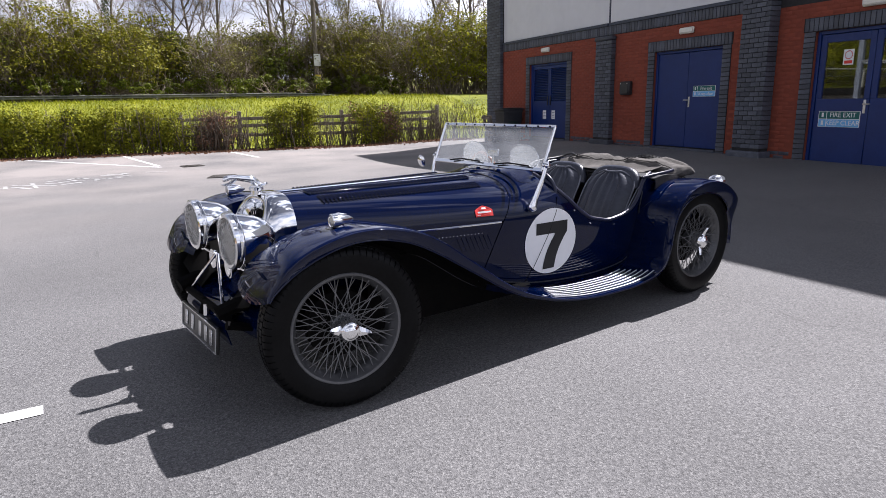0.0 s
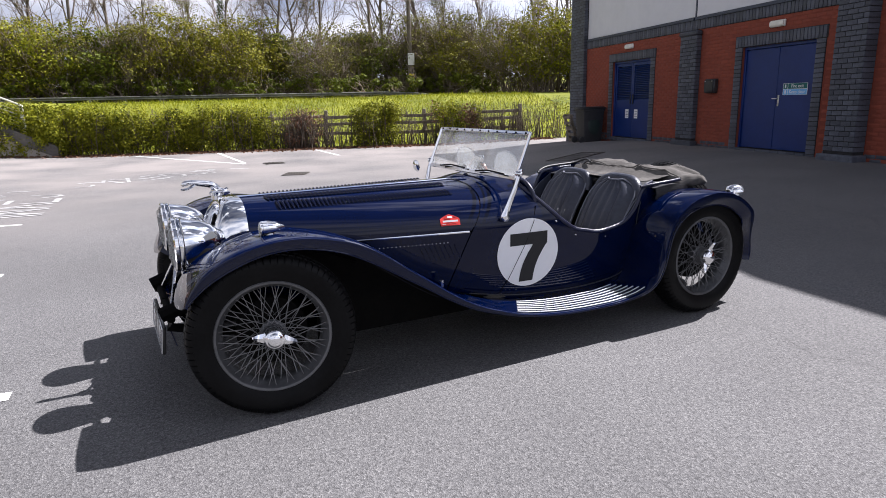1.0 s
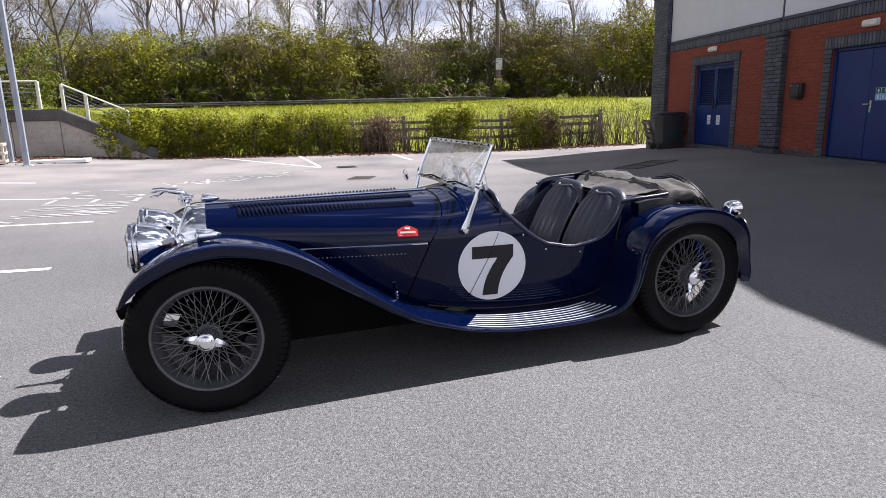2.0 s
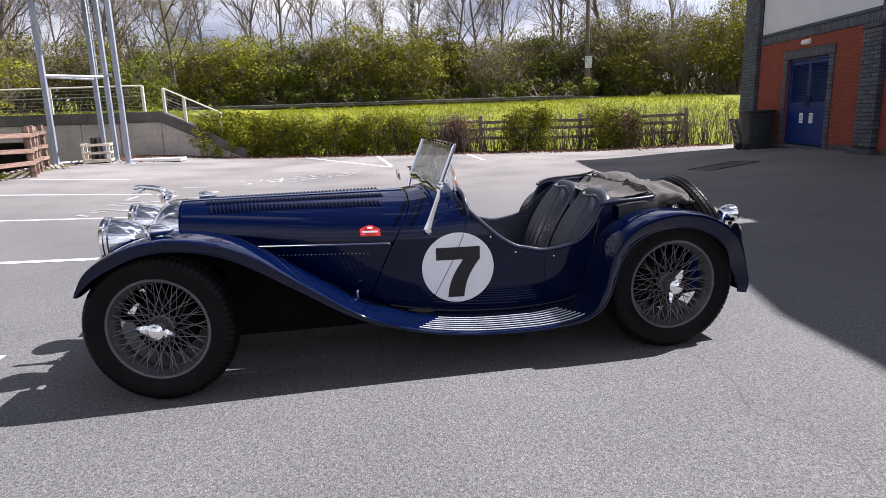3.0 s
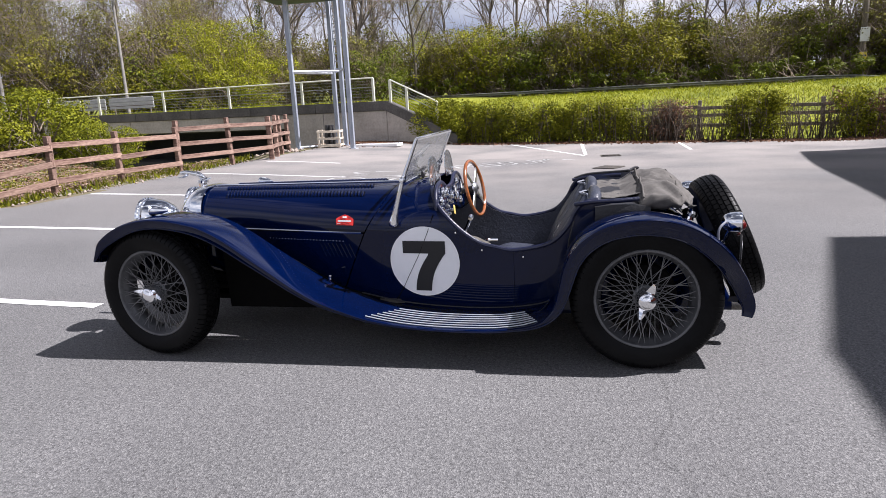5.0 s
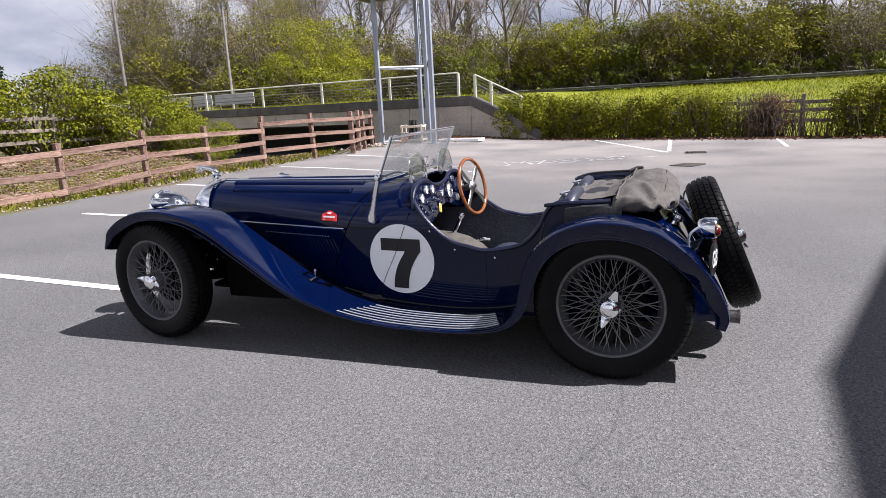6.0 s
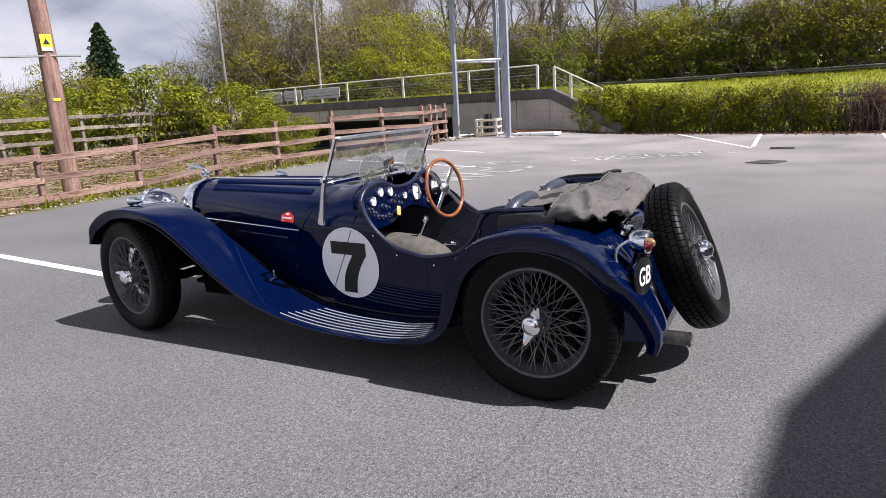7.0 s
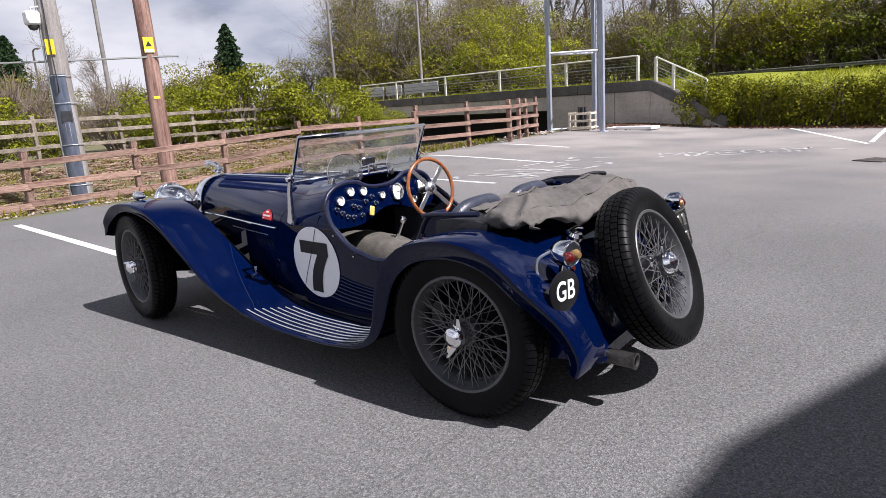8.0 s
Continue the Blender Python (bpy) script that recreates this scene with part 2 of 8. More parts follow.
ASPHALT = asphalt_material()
GRASS = mat("rough_grass", (0.10, 0.125, 0.016), (0.26, 0.27, 0.030), scale=0.35, rough=0.8, bump=0.6, bscale=9, fine=14, spec=0.15)
VERGE = mat("weedy_verge", (0.155, 0.118, 0.075), (0.085, 0.105, 0.028), scale=1.3, rough=0.9, bump=0.7, bscale=14)
LINE_PAINT = mat("worn_road_paint", (0.42, 0.42, 0.41), (0.80, 0.80, 0.79), scale=6, rough=0.7, bump=0.3, bscale=90, fine=12, lo=0.30, hi=0.46)
FADED_PAINT = mat("faded_road_paint", (0.22, 0.22, 0.215), (0.50, 0.50, 0.49), scale=7, rough=0.8, fine=12, lo=0.36, hi=0.6)
CONCRETE = mat("weathered_concrete", (0.34, 0.31, 0.27), (0.50, 0.46, 0.41), scale=1.1, rough=0.88, bump=0.4, bscale=30)
COPING = mat("dark_concrete", (0.075, 0.07, 0.065), (0.14, 0.13, 0.12), scale=1.4, rough=0.9, bump=0.4, bscale=25)
# near-black stands in for the shade inside the culvert and drain pits
DARK_VOID = mat("near_black_void_shade", (0.03, 0.03, 0.03), (0.05, 0.05, 0.045), scale=1.5, rough=0.9)
CREAM_STEEL = mat("cream_painted_steel", (0.62, 0.62, 0.50), (0.72, 0.72, 0.60), scale=5, rough=0.55)
GALV = mat("galvanised_steel", (0.42, 0.44, 0.48), (0.56, 0.58, 0.62), scale=7, rough=0.42, metal=0.35)
WIRE = mat("fence_wire", (0.25, 0.26, 0.25), (0.34, 0.35, 0.33), scale=4, rough=0.5, metal=0.5)
FENCE_WOOD = mat("stained_fence_timber", (0.085, 0.038, 0.028), (0.38, 0.255, 0.195), scale=4, rough=0.85, bump=0.35, bscale=30, rand=0.22, stretch=(0.35, 3.0, 2.5), fine=5, lo=0.36, hi=0.66)
GREY_WOOD = mat("weathered_grey_timber", (0.11, 0.092, 0.068), (0.29, 0.245, 0.190), scale=3, rough=0.9, bump=0.4, bscale=35, rand=0.2)
POLE_WOOD = mat("creosoted_pole", (0.11, 0.05, 0.038), (0.42, 0.27, 0.21), scale=3.0, rough=0.85, bump=0.5, bscale=20, stretch=(5, 5, 0.35), lo=0.36, hi=0.66)
BARK = mat("grey_bark", (0.085, 0.07, 0.055), (0.20, 0.17, 0.14), scale=3, rough=0.95, bump=0.6, bscale=18, stretch=(3, 3, 0.6))
HEDGE_TWIG = mat("dark_hedge_stems", (0.055, 0.042, 0.030), (0.13, 0.10, 0.075), scale=2, rough=0.95)
TWIG = mat("brown_twigs", (0.13, 0.10, 0.075), (0.25, 0.20, 0.155), scale=2, rough=0.95)
LEAF_SPRING = leafy("spring_leaf", (0.0645, 0.0774, 0.0086), (0.2494, 0.2322, 0.0189), 0.25)
LEAF_BRIGHT = leafy("bright_young_leaf", (0.0946, 0.1247, 0.0086), (0.3354, 0.3354, 0.0224), 0.25)
LEAF_DARK = leafy("hedge_leaf", (0.0361, 0.0533, 0.0069), (0.1548, 0.1806, 0.0172), 0.2)
LEAF_OLIVE = leafy("budding_twig_leaf", (0.0731, 0.0731, 0.0172), (0.2150, 0.2064, 0.0344), 0.2)
LEAF_BROWN = leafy("dead_leaf", (0.11, 0.055, 0.035), (0.24, 0.14, 0.09), 0.2)
LEAF_BRAMBLE = leafy("bramble_leaf", (0.030, 0.046, 0.006), (0.235, 0.245, 0.015), 0.2)
LEAF_WILLOW = leafy("willow_leaf", (0.115, 0.118, 0.020), (0.300, 0.285, 0.045), 0.35)
LEAF_HEDGE = leafy("hedge_leaf_green", (0.0430, 0.0585, 0.0069), (0.2236, 0.2236, 0.0172), 0.3)
IVY = leafy("ivy_leaf", (0.025, 0.045, 0.01), (0.07, 0.10, 0.02), 0.15)
NEEDLE = leafy("conifer_needle", (0.012, 0.028, 0.012), (0.04, 0.07, 0.03), 0.1)
BLADE = leafy("grass_blade", (0.0946, 0.1290, 0.0086), (0.3440, 0.3526, 0.0215), 0.3)


# ---- mesh helpers ----
def finish(bm, sharp=38):
    bmesh.ops.recalc_face_normals(bm, faces=bm.faces[:])
    lim = radians(sharp)
    for f in bm.faces:
        f.smooth = True
    for e in bm.edges:
        if len(e.link_faces) == 2 and e.calc_face_angle(0) > lim:
            e.smooth = False


def mesh_of(name, bm, material, sharp=38):
    finish(bm, sharp)
    me = bpy.data.meshes.new(name)
    bm.to_mesh(me)
    bm.free()
    for x in (material if isinstance(material, (list, tuple)) else [material]):
        me.materials.append(x)
    return me


def part(name, bm, material=None, parent=None, label="", m=None, sharp=38):
    ob = new(name, mesh_of(name, bm, material, sharp) if isinstance(bm, bmesh.types.BMesh) else bm)
    if parent is not None:
        ob.parent = parent
    if m is not None:
        ob.matrix_basis = m
    if label:
        tagged(ob, label)
    return ob


def thing(name, label, category, group="", kind="", m=None):
    ob = new(name)
    ob.empty_display_size = 0.1
    if m is not None:
        ob.matrix_basis = m
    return tagged(ob, label, category, group, kind)


def box(bm, lo, hi, bevel=0.0, m=None):
    r = bmesh.ops.create_cube(bm, size=1.0)
    vs = r["verts"]
    c = [(a + b) / 2 for a, b in zip(lo, hi)]
    s = [abs(b - a) for a, b in zip(lo, hi)]
    for v in vs:
        v.co = Vector((c[0] + v.co.x * s[0], c[1] + v.co.y * s[1], c[2] + v.co.z * s[2]))
    if bevel:
        es = list({e for v in vs for e in v.link_edges})
        out = bmesh.ops.bevel(bm, geom=es, offset=bevel, segments=1, affect="EDGES", profile=0.6)
        vs = list({v for f in out["faces"] for v in f.verts} | {v for v in vs if v.is_valid})
    if m is not None:
        bmesh.ops.transform(bm, matrix=m, verts=vs)
    return bm


def new_box(lo, hi, bevel=0.0, m=None):
    return box(bmesh.new(), lo, hi, bevel, m)


def tube(bm, pts, r, seg=8, closed=False, cap=True):
    """A round bar along points; r is one radius or one for each point."""
    pts = [Vector(p) for p in pts]
    k = len(pts)
    rs = r if isinstance(r, (list, tuple)) else [r] * k
    up, rings = None, []
    for i, p in enumerate(pts):
        a = pts[(i - 1) % k] if closed or i else p
        b = pts[(i + 1) % k] if closed or i < k - 1 else p
        d = (b - a).normalized()
        if up is None:
            up = d.orthogonal().normalized()
        up = (up - d * up.dot(d))
        up = up.normalized() if up.length > 1e-6 else d.orthogonal().normalized()
        side = d.cross(up)
        rings.append([bm.verts.new(p + (up * math.cos(t) + side * math.sin(t)) * rs[i]) for t in [2 * math.pi * j / seg for j in range(seg)]])
    for i in range(k if closed else k - 1):
        A, B = rings[i], rings[(i + 1) % k]
        for j in range(seg):
            bm.faces.new((A[j], A[(j + 1) % seg], B[(j + 1) % seg], B[j]))
    if cap and not closed:
        bm.faces.new(rings[0][::-1])
        bm.faces.new(rings[-1])
    return bm


def lathe(bm, profile, seg=32, m=None, closed=False, wobble=None):
    """Turns (radius, height) pairs round local z; wobble(i_profile, angle) scales a radius."""
    rings = []
    for i, (r, h) in enumerate(profile):
        if r < 1e-5:
            rings.append([bm.verts.new((0, 0, h))])
        else:
            ring = []
            for j in range(seg):
                t = 2 * math.pi * j / seg
                q = r + (wobble(i, j) if wobble else 0)
                ring.append(bm.verts.new((q * math.cos(t), q * math.sin(t), h)))
            rings.append(ring)
    n = len(rings)
    for i in range(n if closed else n - 1):
        A, B = rings[i], rings[(i + 1) % n]
        for j in range(seg):
            a, b = A[j % len(A)], A[(j + 1) % len(A)]
            c, d = B[(j + 1) % len(B)], B[j % len(B)]
            vs = [v for q, v in enumerate((a, b, c, d)) if v not in (a, b, c, d)[:q]]
            if len(vs) > 2:
                bm.faces.new(vs)
    if m is not None:
        bmesh.ops.transform(bm, matrix=m, verts=[v for ring in rings for v in ring])
    return bm


def sheet(bm, rows, closed=False):
    """A grid of points joined into faces."""
    vs = [[bm.verts.new(p) for p in row] for row in rows]
    for a, b in zip(vs, vs[1:]):
        k = len(a)
        for j in range(k if closed else k - 1):
            bm.faces.new((a[j], a[(j + 1) % k], b[(j + 1) % k], b[j]))
    return vs


def thicken(bm, t):
    bmesh.ops.recalc_face_normals(bm, faces=bm.faces[:])
    bmesh.ops.solidify(bm, geom=bm.faces[:], thickness=t)
    return bm


def curve_at(table, x):
    """Smooth value of a table of (x, value...) at x (monotone cubic)."""
    xs = [r[0] for r in table]
    k = len(xs)
    x = min(max(x, xs[0]), xs[-1])
    i = 0
    while i < k - 2 and x > xs[i + 1]:
        i += 1
    h = xs[i + 1] - xs[i]
    t = (x - xs[i]) / h
    out = []
    for c in range(1, len(table[0])):
        def slope(j):
            a, b = max(j - 1, 0), min(j + 1, k - 1)
            return (table[b][c] - table[a][c]) / (xs[b] - xs[a])
        p0, p1, m0, m1 = table[i][c], table[i + 1][c], slope(i) * h, slope(i + 1) * h
        out.append((2 * t**3 - 3 * t * t + 1) * p0 + (t**3 - 2 * t * t + t) * m0 + (-2 * t**3 + 3 * t * t) * p1 + (t**3 - t * t) * m1)
    return out[0] if len(out) == 1 else out


def spline(pts, per=6, closed=False):
    """Catmull-Rom through points."""
    pts = [Vector(p) for p in pts]
    k, out = len(pts), []
    for i in range(k if closed else k - 1):
        if closed:
            a, b, c, d = (pts[(i + j) % k] for j in (-1, 0, 1, 2))
        else:
            a, b, c, d = pts[max(i - 1, 0)], pts[i], pts[i + 1], pts[min(i + 2, k - 1)]
        for j in range(per):
            t = j / per
            out.append(0.5 * ((2 * b) + (c - a) * t + (2 * a - 5 * b + 4 * c - d) * t * t + (3 * b - a - 3 * c + d) * t**3))
    if not closed:
        out.append(pts[-1])
    return out


def smoothstep(a, b, x):
    t = min(max((x - a) / (b - a), 0.0), 1.0)
    return t * t * (3 - 2 * t)


def raw_mesh(name, verts, faces, material):
    """A mesh straight from numpy arrays of corners (n x 3) and faces (m x k)."""
    me = bpy.data.meshes.new(name)
    faces = np.asarray(faces, dtype=np.int32)
    k = faces.shape[1]
    me.vertices.add(len(verts))
    me.vertices.foreach_set("co", np.asarray(verts, dtype=np.float32).ravel())
    me.loops.add(faces.size)
    me.loops.foreach_set("vertex_index", faces.ravel())
    me.polygons.add(len(faces))
    me.polygons.foreach_set("loop_start", np.arange(0, faces.size, k, dtype=np.int32))
    me.update(calc_edges=True)
    me.materials.append(material)
    return me


def leaves(rng, centres, size, flat=0.3, narrow=0.55, facing=None):
    """Corner and face arrays of one four-cornered blade at each centre, turned at random or facing a way."""
    n = len(centres)
    if facing is None:
        d = rng.normal(size=(n, 3))
        d[:, 2] *= flat + 0.4
    else:
        d = np.cross(facing, rng.normal(size=(n, 3))) + 0.12 * rng.normal(size=(n, 3))
    d /= np.maximum(np.linalg.norm(d, axis=1), 1e-6)[:, None]
    e = rng.normal(size=(n, 3)) if facing is None else np.cross(facing + 0.45 * rng.normal(size=(n, 3)), d)
    e -= d * (d * e).sum(1)[:, None]
    e /= np.maximum(np.linalg.norm(e, axis=1), 1e-6)[:, None]
    s = size * rng.uniform(0.6, 1.4, n)[:, None]
    tip = np.cross(d, e) * s * 0.12
    v = np.stack([centres - d * s * 0.5, centres + e * s * narrow * 0.5 + tip, centres + d * s * 0.5, centres - e * s * narrow * 0.5 + tip], 1)
    return v.reshape(-1, 3), np.arange(4 * n).reshape(n, 4)


# ---- the lie of the land ----
WALL_O, WALL_U, WALL_N = Vector((10.454, 6.116, 0)), Vector((0.2346, 0.9721, 0)), Vector((-0.9721, 0.2346, 0))
BUILDING = Matrix(((WALL_U.x, WALL_N.x, 0, WALL_O.x), (WALL_U.y, WALL_N.y, 0, WALL_O.y), (0, 0, 1, 0.15), (0, 0, 0, 1)))
HEDGE_A, HEDGE_B = Vector((-4.2, 21.6, 0)), Vector((13.6, 15.7, 0))
HEDGE_D = (HEDGE_B - HEDGE_A).normalized()
HEDGE_N = Vector((-HEDGE_D.y, HEDGE_D.x, 0))
QUAY_A, QUAY_B = Vector((-6.35, 22.25, 0)), Vector((-26.0, 25.75, 0))
QUAY_D = (QUAY_B - QUAY_A).normalized()
QUAY_N = Vector((-QUAY_D.y, QUAY_D.x, 0))


def ground_z(x, y):
    z = -0.22 * smoothstep(3, 12, y) * (1 - 0.85 * smoothstep(-2, -8, x))
    d = (Vector((x, y, 0)) - WALL_O).dot(WALL_N)
    u = (Vector((x, y, 0)) - WALL_O).dot(WALL_U)
    z += (0.15 - 0.27 * smoothstep(3.0, 9.0, u) - z) * smoothstep(4.8, 0.0, d)
    s = (Vector((x, y, 0)) - HEDGE_A).dot(HEDGE_N)
    z += 1.45 * smoothstep(0.3, 15, s) + 0.42 * smoothstep(8, 19, s) + 0.5 * smoothstep(18, 40, s) + 1.5 * smoothstep(24, 46, s)
    dip = smoothstep(-9.2, -12.5, x) * smoothstep(15.5, 18.5, y) * (1 - smoothstep(30, 34, y))
    z += 0.5 * smoothstep(-12.5, -17, x) * (1 - smoothstep(14, 18, y))
    z -= 1.1 * dip + 0.25 * smoothstep(-8.4, -12, x) * (1 - smoothstep(20, 30, y))
    z -= 0.16 * smoothstep(-8.2, -9.1, x) * smoothstep(7.2, 4.6, y)
    return z


def paved(x, y):
    w = noise.noise((x * 0.9, y * 0.9, 0)) * 0.25 + noise.noise((x * 3, y * 3, 4)) * 0.12
    if x < -7.95 - 0.02 * y + w:
        return False
    p = Vector((x, y, 0))
    if x < -5.5:
        return (p - QUAY_A).dot(QUAY_N) > 0.0 + w * 0.3
    return (p - HEDGE_A).dot(HEDGE_N) < 0.25 + w * 0.5


def axis(lo, hi, step, far):
    inner = list(np.arange(lo, hi + 1e-6, step))
    out = [3.0, 8.0, 18.0, 40.0, 90.0, 220.0, 600.0, far]
    return [lo - d for d in reversed(out)] + inner + [hi + d for d in out]


def build_ground():
    xs, ys = axis(-15, 17, 0.32, 1800), axis(-9, 42, 0.32, 1800)
    bm = bmesh.new()
    grid = [[bm.verts.new((x, y, ground_z(x, y))) for x in xs] for y in ys]
    for j in range(len(ys) - 1):
        for i in range(len(xs) - 1):
            f = bm.faces.new((grid[j][i], grid[j][i + 1], grid[j + 1][i + 1], grid[j + 1][i]))
            cx, cy = (xs[i] + xs[i + 1]) / 2, (ys[j] + ys[j + 1]) / 2
            if paved(cx, cy) and cy > -120 and cx < 60:
                f.material_index = 0
            elif (Vector((cx, cy, 0)) - HEDGE_A).dot(HEDGE_N) > 0.5:
                f.material_index = 1
            else:
                f.material_index = 2
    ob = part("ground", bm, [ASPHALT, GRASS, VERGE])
    tagged(ob, "worn grey asphalt yard with grassy bank and weedy verge", "ground", kind="structure")


build_ground()


def ground_strip(name, a, b, width, material, lift=0.004, wob=0.0, step=0.4):
    """A painted line or strip lying on the ground from a to b."""
    a, b = Vector((*a, 0)), Vector((*b, 0))
    d = (b - a).normalized()
    s = Vector((-d.y, d.x, 0)) * width / 2
    k = max(int((b - a).length / step), 1)
    rows = []
    for i in range(k + 1):
        p = a.lerp(b, i / k)
        w = 1 + wob * noise.noise((p.x * 2, p.y * 2, 1))
        row = []
        for q in (-1, -0.33, 0.33, 1):
            v = p + s * q * w
            row.append((v.x, v.y, ground_z(v.x, v.y) + lift))
        rows.append(row)
    bm = bmesh.new()
    sheet(bm, rows)
    return bm


LINES = [((-7.30, 0.50), (-2.42, 0.09)), ((-6.6, 3.32), (-2.75, 2.84)), ((-7.9, 6.70), (-2.9, 5.94)), ((-7.8, 10.25), (-3.9, 9.75)), ((-7.6, 13.5), (-5.2, 13.08)),
         ((1.50, 14.75), (1.50, 20.0)), ((4.45, 15.4), (4.66, 19.4)), ((1.46, 14.4), (-1.1, 20.2))]
for a, b in LINES:
    tagged(part("parking_line", ground_strip("parking_line", a, b, 0.10, LINE_PAINT), LINE_PAINT),
           "worn white painted parking bay line on asphalt", "road marking", "parking bay lines", "structure")


def paint_stroke(bm, pts, width, rng):
    """A worn painted stroke along points on the ground, broken here and there."""
    for a, b in zip(pts, pts[1:]):
        if rng.random() < 0.30 or (b - a).length < 0.02:
            continue
        d = (b - a).normalized()
        n = Vector((-d.y, d.x)) * width * rng.uniform(0.35, 0.6)
        e = d * width * 0.25
        bm.faces.new([bm.verts.new((q.x, q.y, ground_z(q.x, q.y) + 0.005)) for q in (a - e - n, b + e - n, b + e + n, a - e + n)])


GLYPHS = ["ring", "posts", "bars", "hook", "cross"]


def faded_word(name, origin, along, up, count, w, h, seed):
    """Unreadable worn letters: rings, posts and bars painted in a row on the ground."""
    rng = random.Random(seed)
    root = thing(name, "worn unreadable white lettering painted on asphalt", "road marking", "painted ground lettering", "structure")
    for i in range(count):
        o, A, U = Vector(origin) + Vector(along) * i * w * 1.35, Vector(along) * w, Vector(up) * h
        kind = GLYPHS[(i * 3 + seed) % 5]
        if kind == "ring":
            strokes = [[o + A * (0.5 + 0.5 * math.cos(t)) + U * (0.5 + 0.5 * math.sin(t)) for t in np.linspace(0.3, 6.4, 15)]]
        elif kind == "posts":
            strokes = [[o + U * t for t in (0, 0.35, 0.7, 1)], [o + A + U * t for t in (0, 0.4, 0.75, 1)], [o + U, o + A * 0.5 + U * 0.55, o + A + U]]
        elif kind == "bars":
            strokes = [[o + U * t for t in (0, 0.3, 0.65, 1)]] + [[o + U * t, o + A * 0.5 + U * t, o + A + U * t] for t in (0, 0.5, 1)]
        elif kind == "hook":
            strokes = [[o + A * (0.5 + 0.5 * math.cos(t)) + U * (0.3 + 0.3 * math.sin(t)) for t in np.linspace(3.2, 6.3, 8)], [o + A + U * t for t in (0.3, 0.65, 1)]]
        else:
            strokes = [[o, o + A * 0.5 + U * 0.5, o + A + U], [o + U, o + A * 0.5 + U * 0.5, o + A]]
        bm = bmesh.new()
        for st in strokes:
            paint_stroke(bm, st, 0.085, rng)
        if bm.faces:
            part("painted_mark", bm, FADED_PAINT, root)


faded_word("painted_word", (-4.2, 6.35), (0.04, 0.999), (0.999, -0.04), 6, 0.62, 1.40, 3)
faded_word("painted_word", (-2.45, 11.35), (0.906, 0.42), (-0.42, 0.906), 8, 0.39, 0.85, 8)

IRON = mat("cast_iron", (0.06, 0.055, 0.05), (0.13, 0.115, 0.10), scale=9, rough=0.75, metal=0.4, bump=0.3)


def slope_at(x, y):
    """Tilt that lays a flat thing on the ground."""
    n = Vector((ground_z(x - 0.3, y) - ground_z(x + 0.3, y), ground_z(x, y - 0.3) - ground_z(x, y + 0.3), 0.6)).normalized()
    return Vector((0, 0, 1)).rotation_difference(n).to_matrix().to_4x4()


def drain(x, y, turn, nx, ny, size, filled=False):
    root = thing("drain_grate", "rusty cast iron drain grate set in asphalt", "drain", "drain grates", m=Matrix.Translation((x, y, ground_z(x, y) + 0.006)) @ slope_at(x, y) @ pose(0, 0, 0, 0, 0, turn))
    w, d = size
    # plate coloured near-black for the pit's shade; concrete where filled
    part("pit_shadow", new_box((-w / 2, -d / 2, -0.003), (w / 2, d / 2, 0.0)), COPING if filled else DARK_VOID, root)
    for i in range(nx + 1):
        t = -w / 2 + w * i / nx
        part("bar", new_box((t - 0.012, -d / 2, 0), (t + 0.012, d / 2, 0.012), 0.003), IRON, root)
    for j in range(ny + 1):
        t = -d / 2 + d * j / ny
        part("bar", new_box((-w / 2, t - 0.012, 0.001), (w / 2, t + 0.012, 0.014), 0.003), IRON, root)


drain(1.9, 10.95, -28, 8, 2, (0.5, 0.6))
drain(8.1, 8.7, 14, 3, 1, (1.4, 0.7), True)
drain(2.15, 14.1, 0, 5, 2, (0.5, 0.4))

# ---- building ----
RED_BRICK = mat("red_brick_wall", (0.205, 0.044, 0.024), (0.250, 0.056, 0.029), scale=1.2, rough=0.85, bump=0.25, bscale=40, island=0.07)
RED_JOINT = mat("reddish_mortar", (0.180, 0.041, 0.024), (0.225, 0.054, 0.030), scale=2, rough=0.95, bump=0.3)
BLUE_BRICK = mat("blue_engineering_brick", (0.048, 0.054, 0.072), (0.095, 0.104, 0.130), scale=8, rough=0.6, bump=0.25, bscale=40, rand=0.28)
MORTAR = mat("dark_mortar", (0.018, 0.018, 0.020), (0.032, 0.032, 0.034), scale=9, rough=0.95, bump=0.3)
CLADDING = mat("pale_grey_cladding", (0.62, 0.63, 0.66), (0.68, 0.69, 0.72), scale=0.8, rough=0.45, fine=5)
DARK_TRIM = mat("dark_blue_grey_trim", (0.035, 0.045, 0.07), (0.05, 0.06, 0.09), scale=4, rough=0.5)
DOOR_BLUE = mat("royal_blue_door_paint", (0.002, 0.019, 0.120), (0.004, 0.026, 0.150), scale=2.5, rough=0.4)
SIGN_WHITE = mat("white_sign_plastic", (0.78, 0.78, 0.78), (0.84, 0.84, 0.84), scale=6, rough=0.4)
SIGN_BLUE = mat("blue_sign_plastic", (0.14, 0.42, 0.75), (0.17, 0.46, 0.8), scale=6, rough=0.4)
SIGN_GREEN = mat("dark_green_sign_plastic", (0.0, 0.10, 0.10), (0.0, 0.13, 0.125), scale=6, rough=0.4)
SIGN_RED = mat("red_sign_plastic", (0.60, 0.025, 0.02), (0.7, 0.04, 0.03), scale=6, rough=0.4)
STEEL = mat("brushed_steel", (0.6, 0.6, 0.6), (0.7, 0.7, 0.7), scale=12, rough=0.3, metal=1)
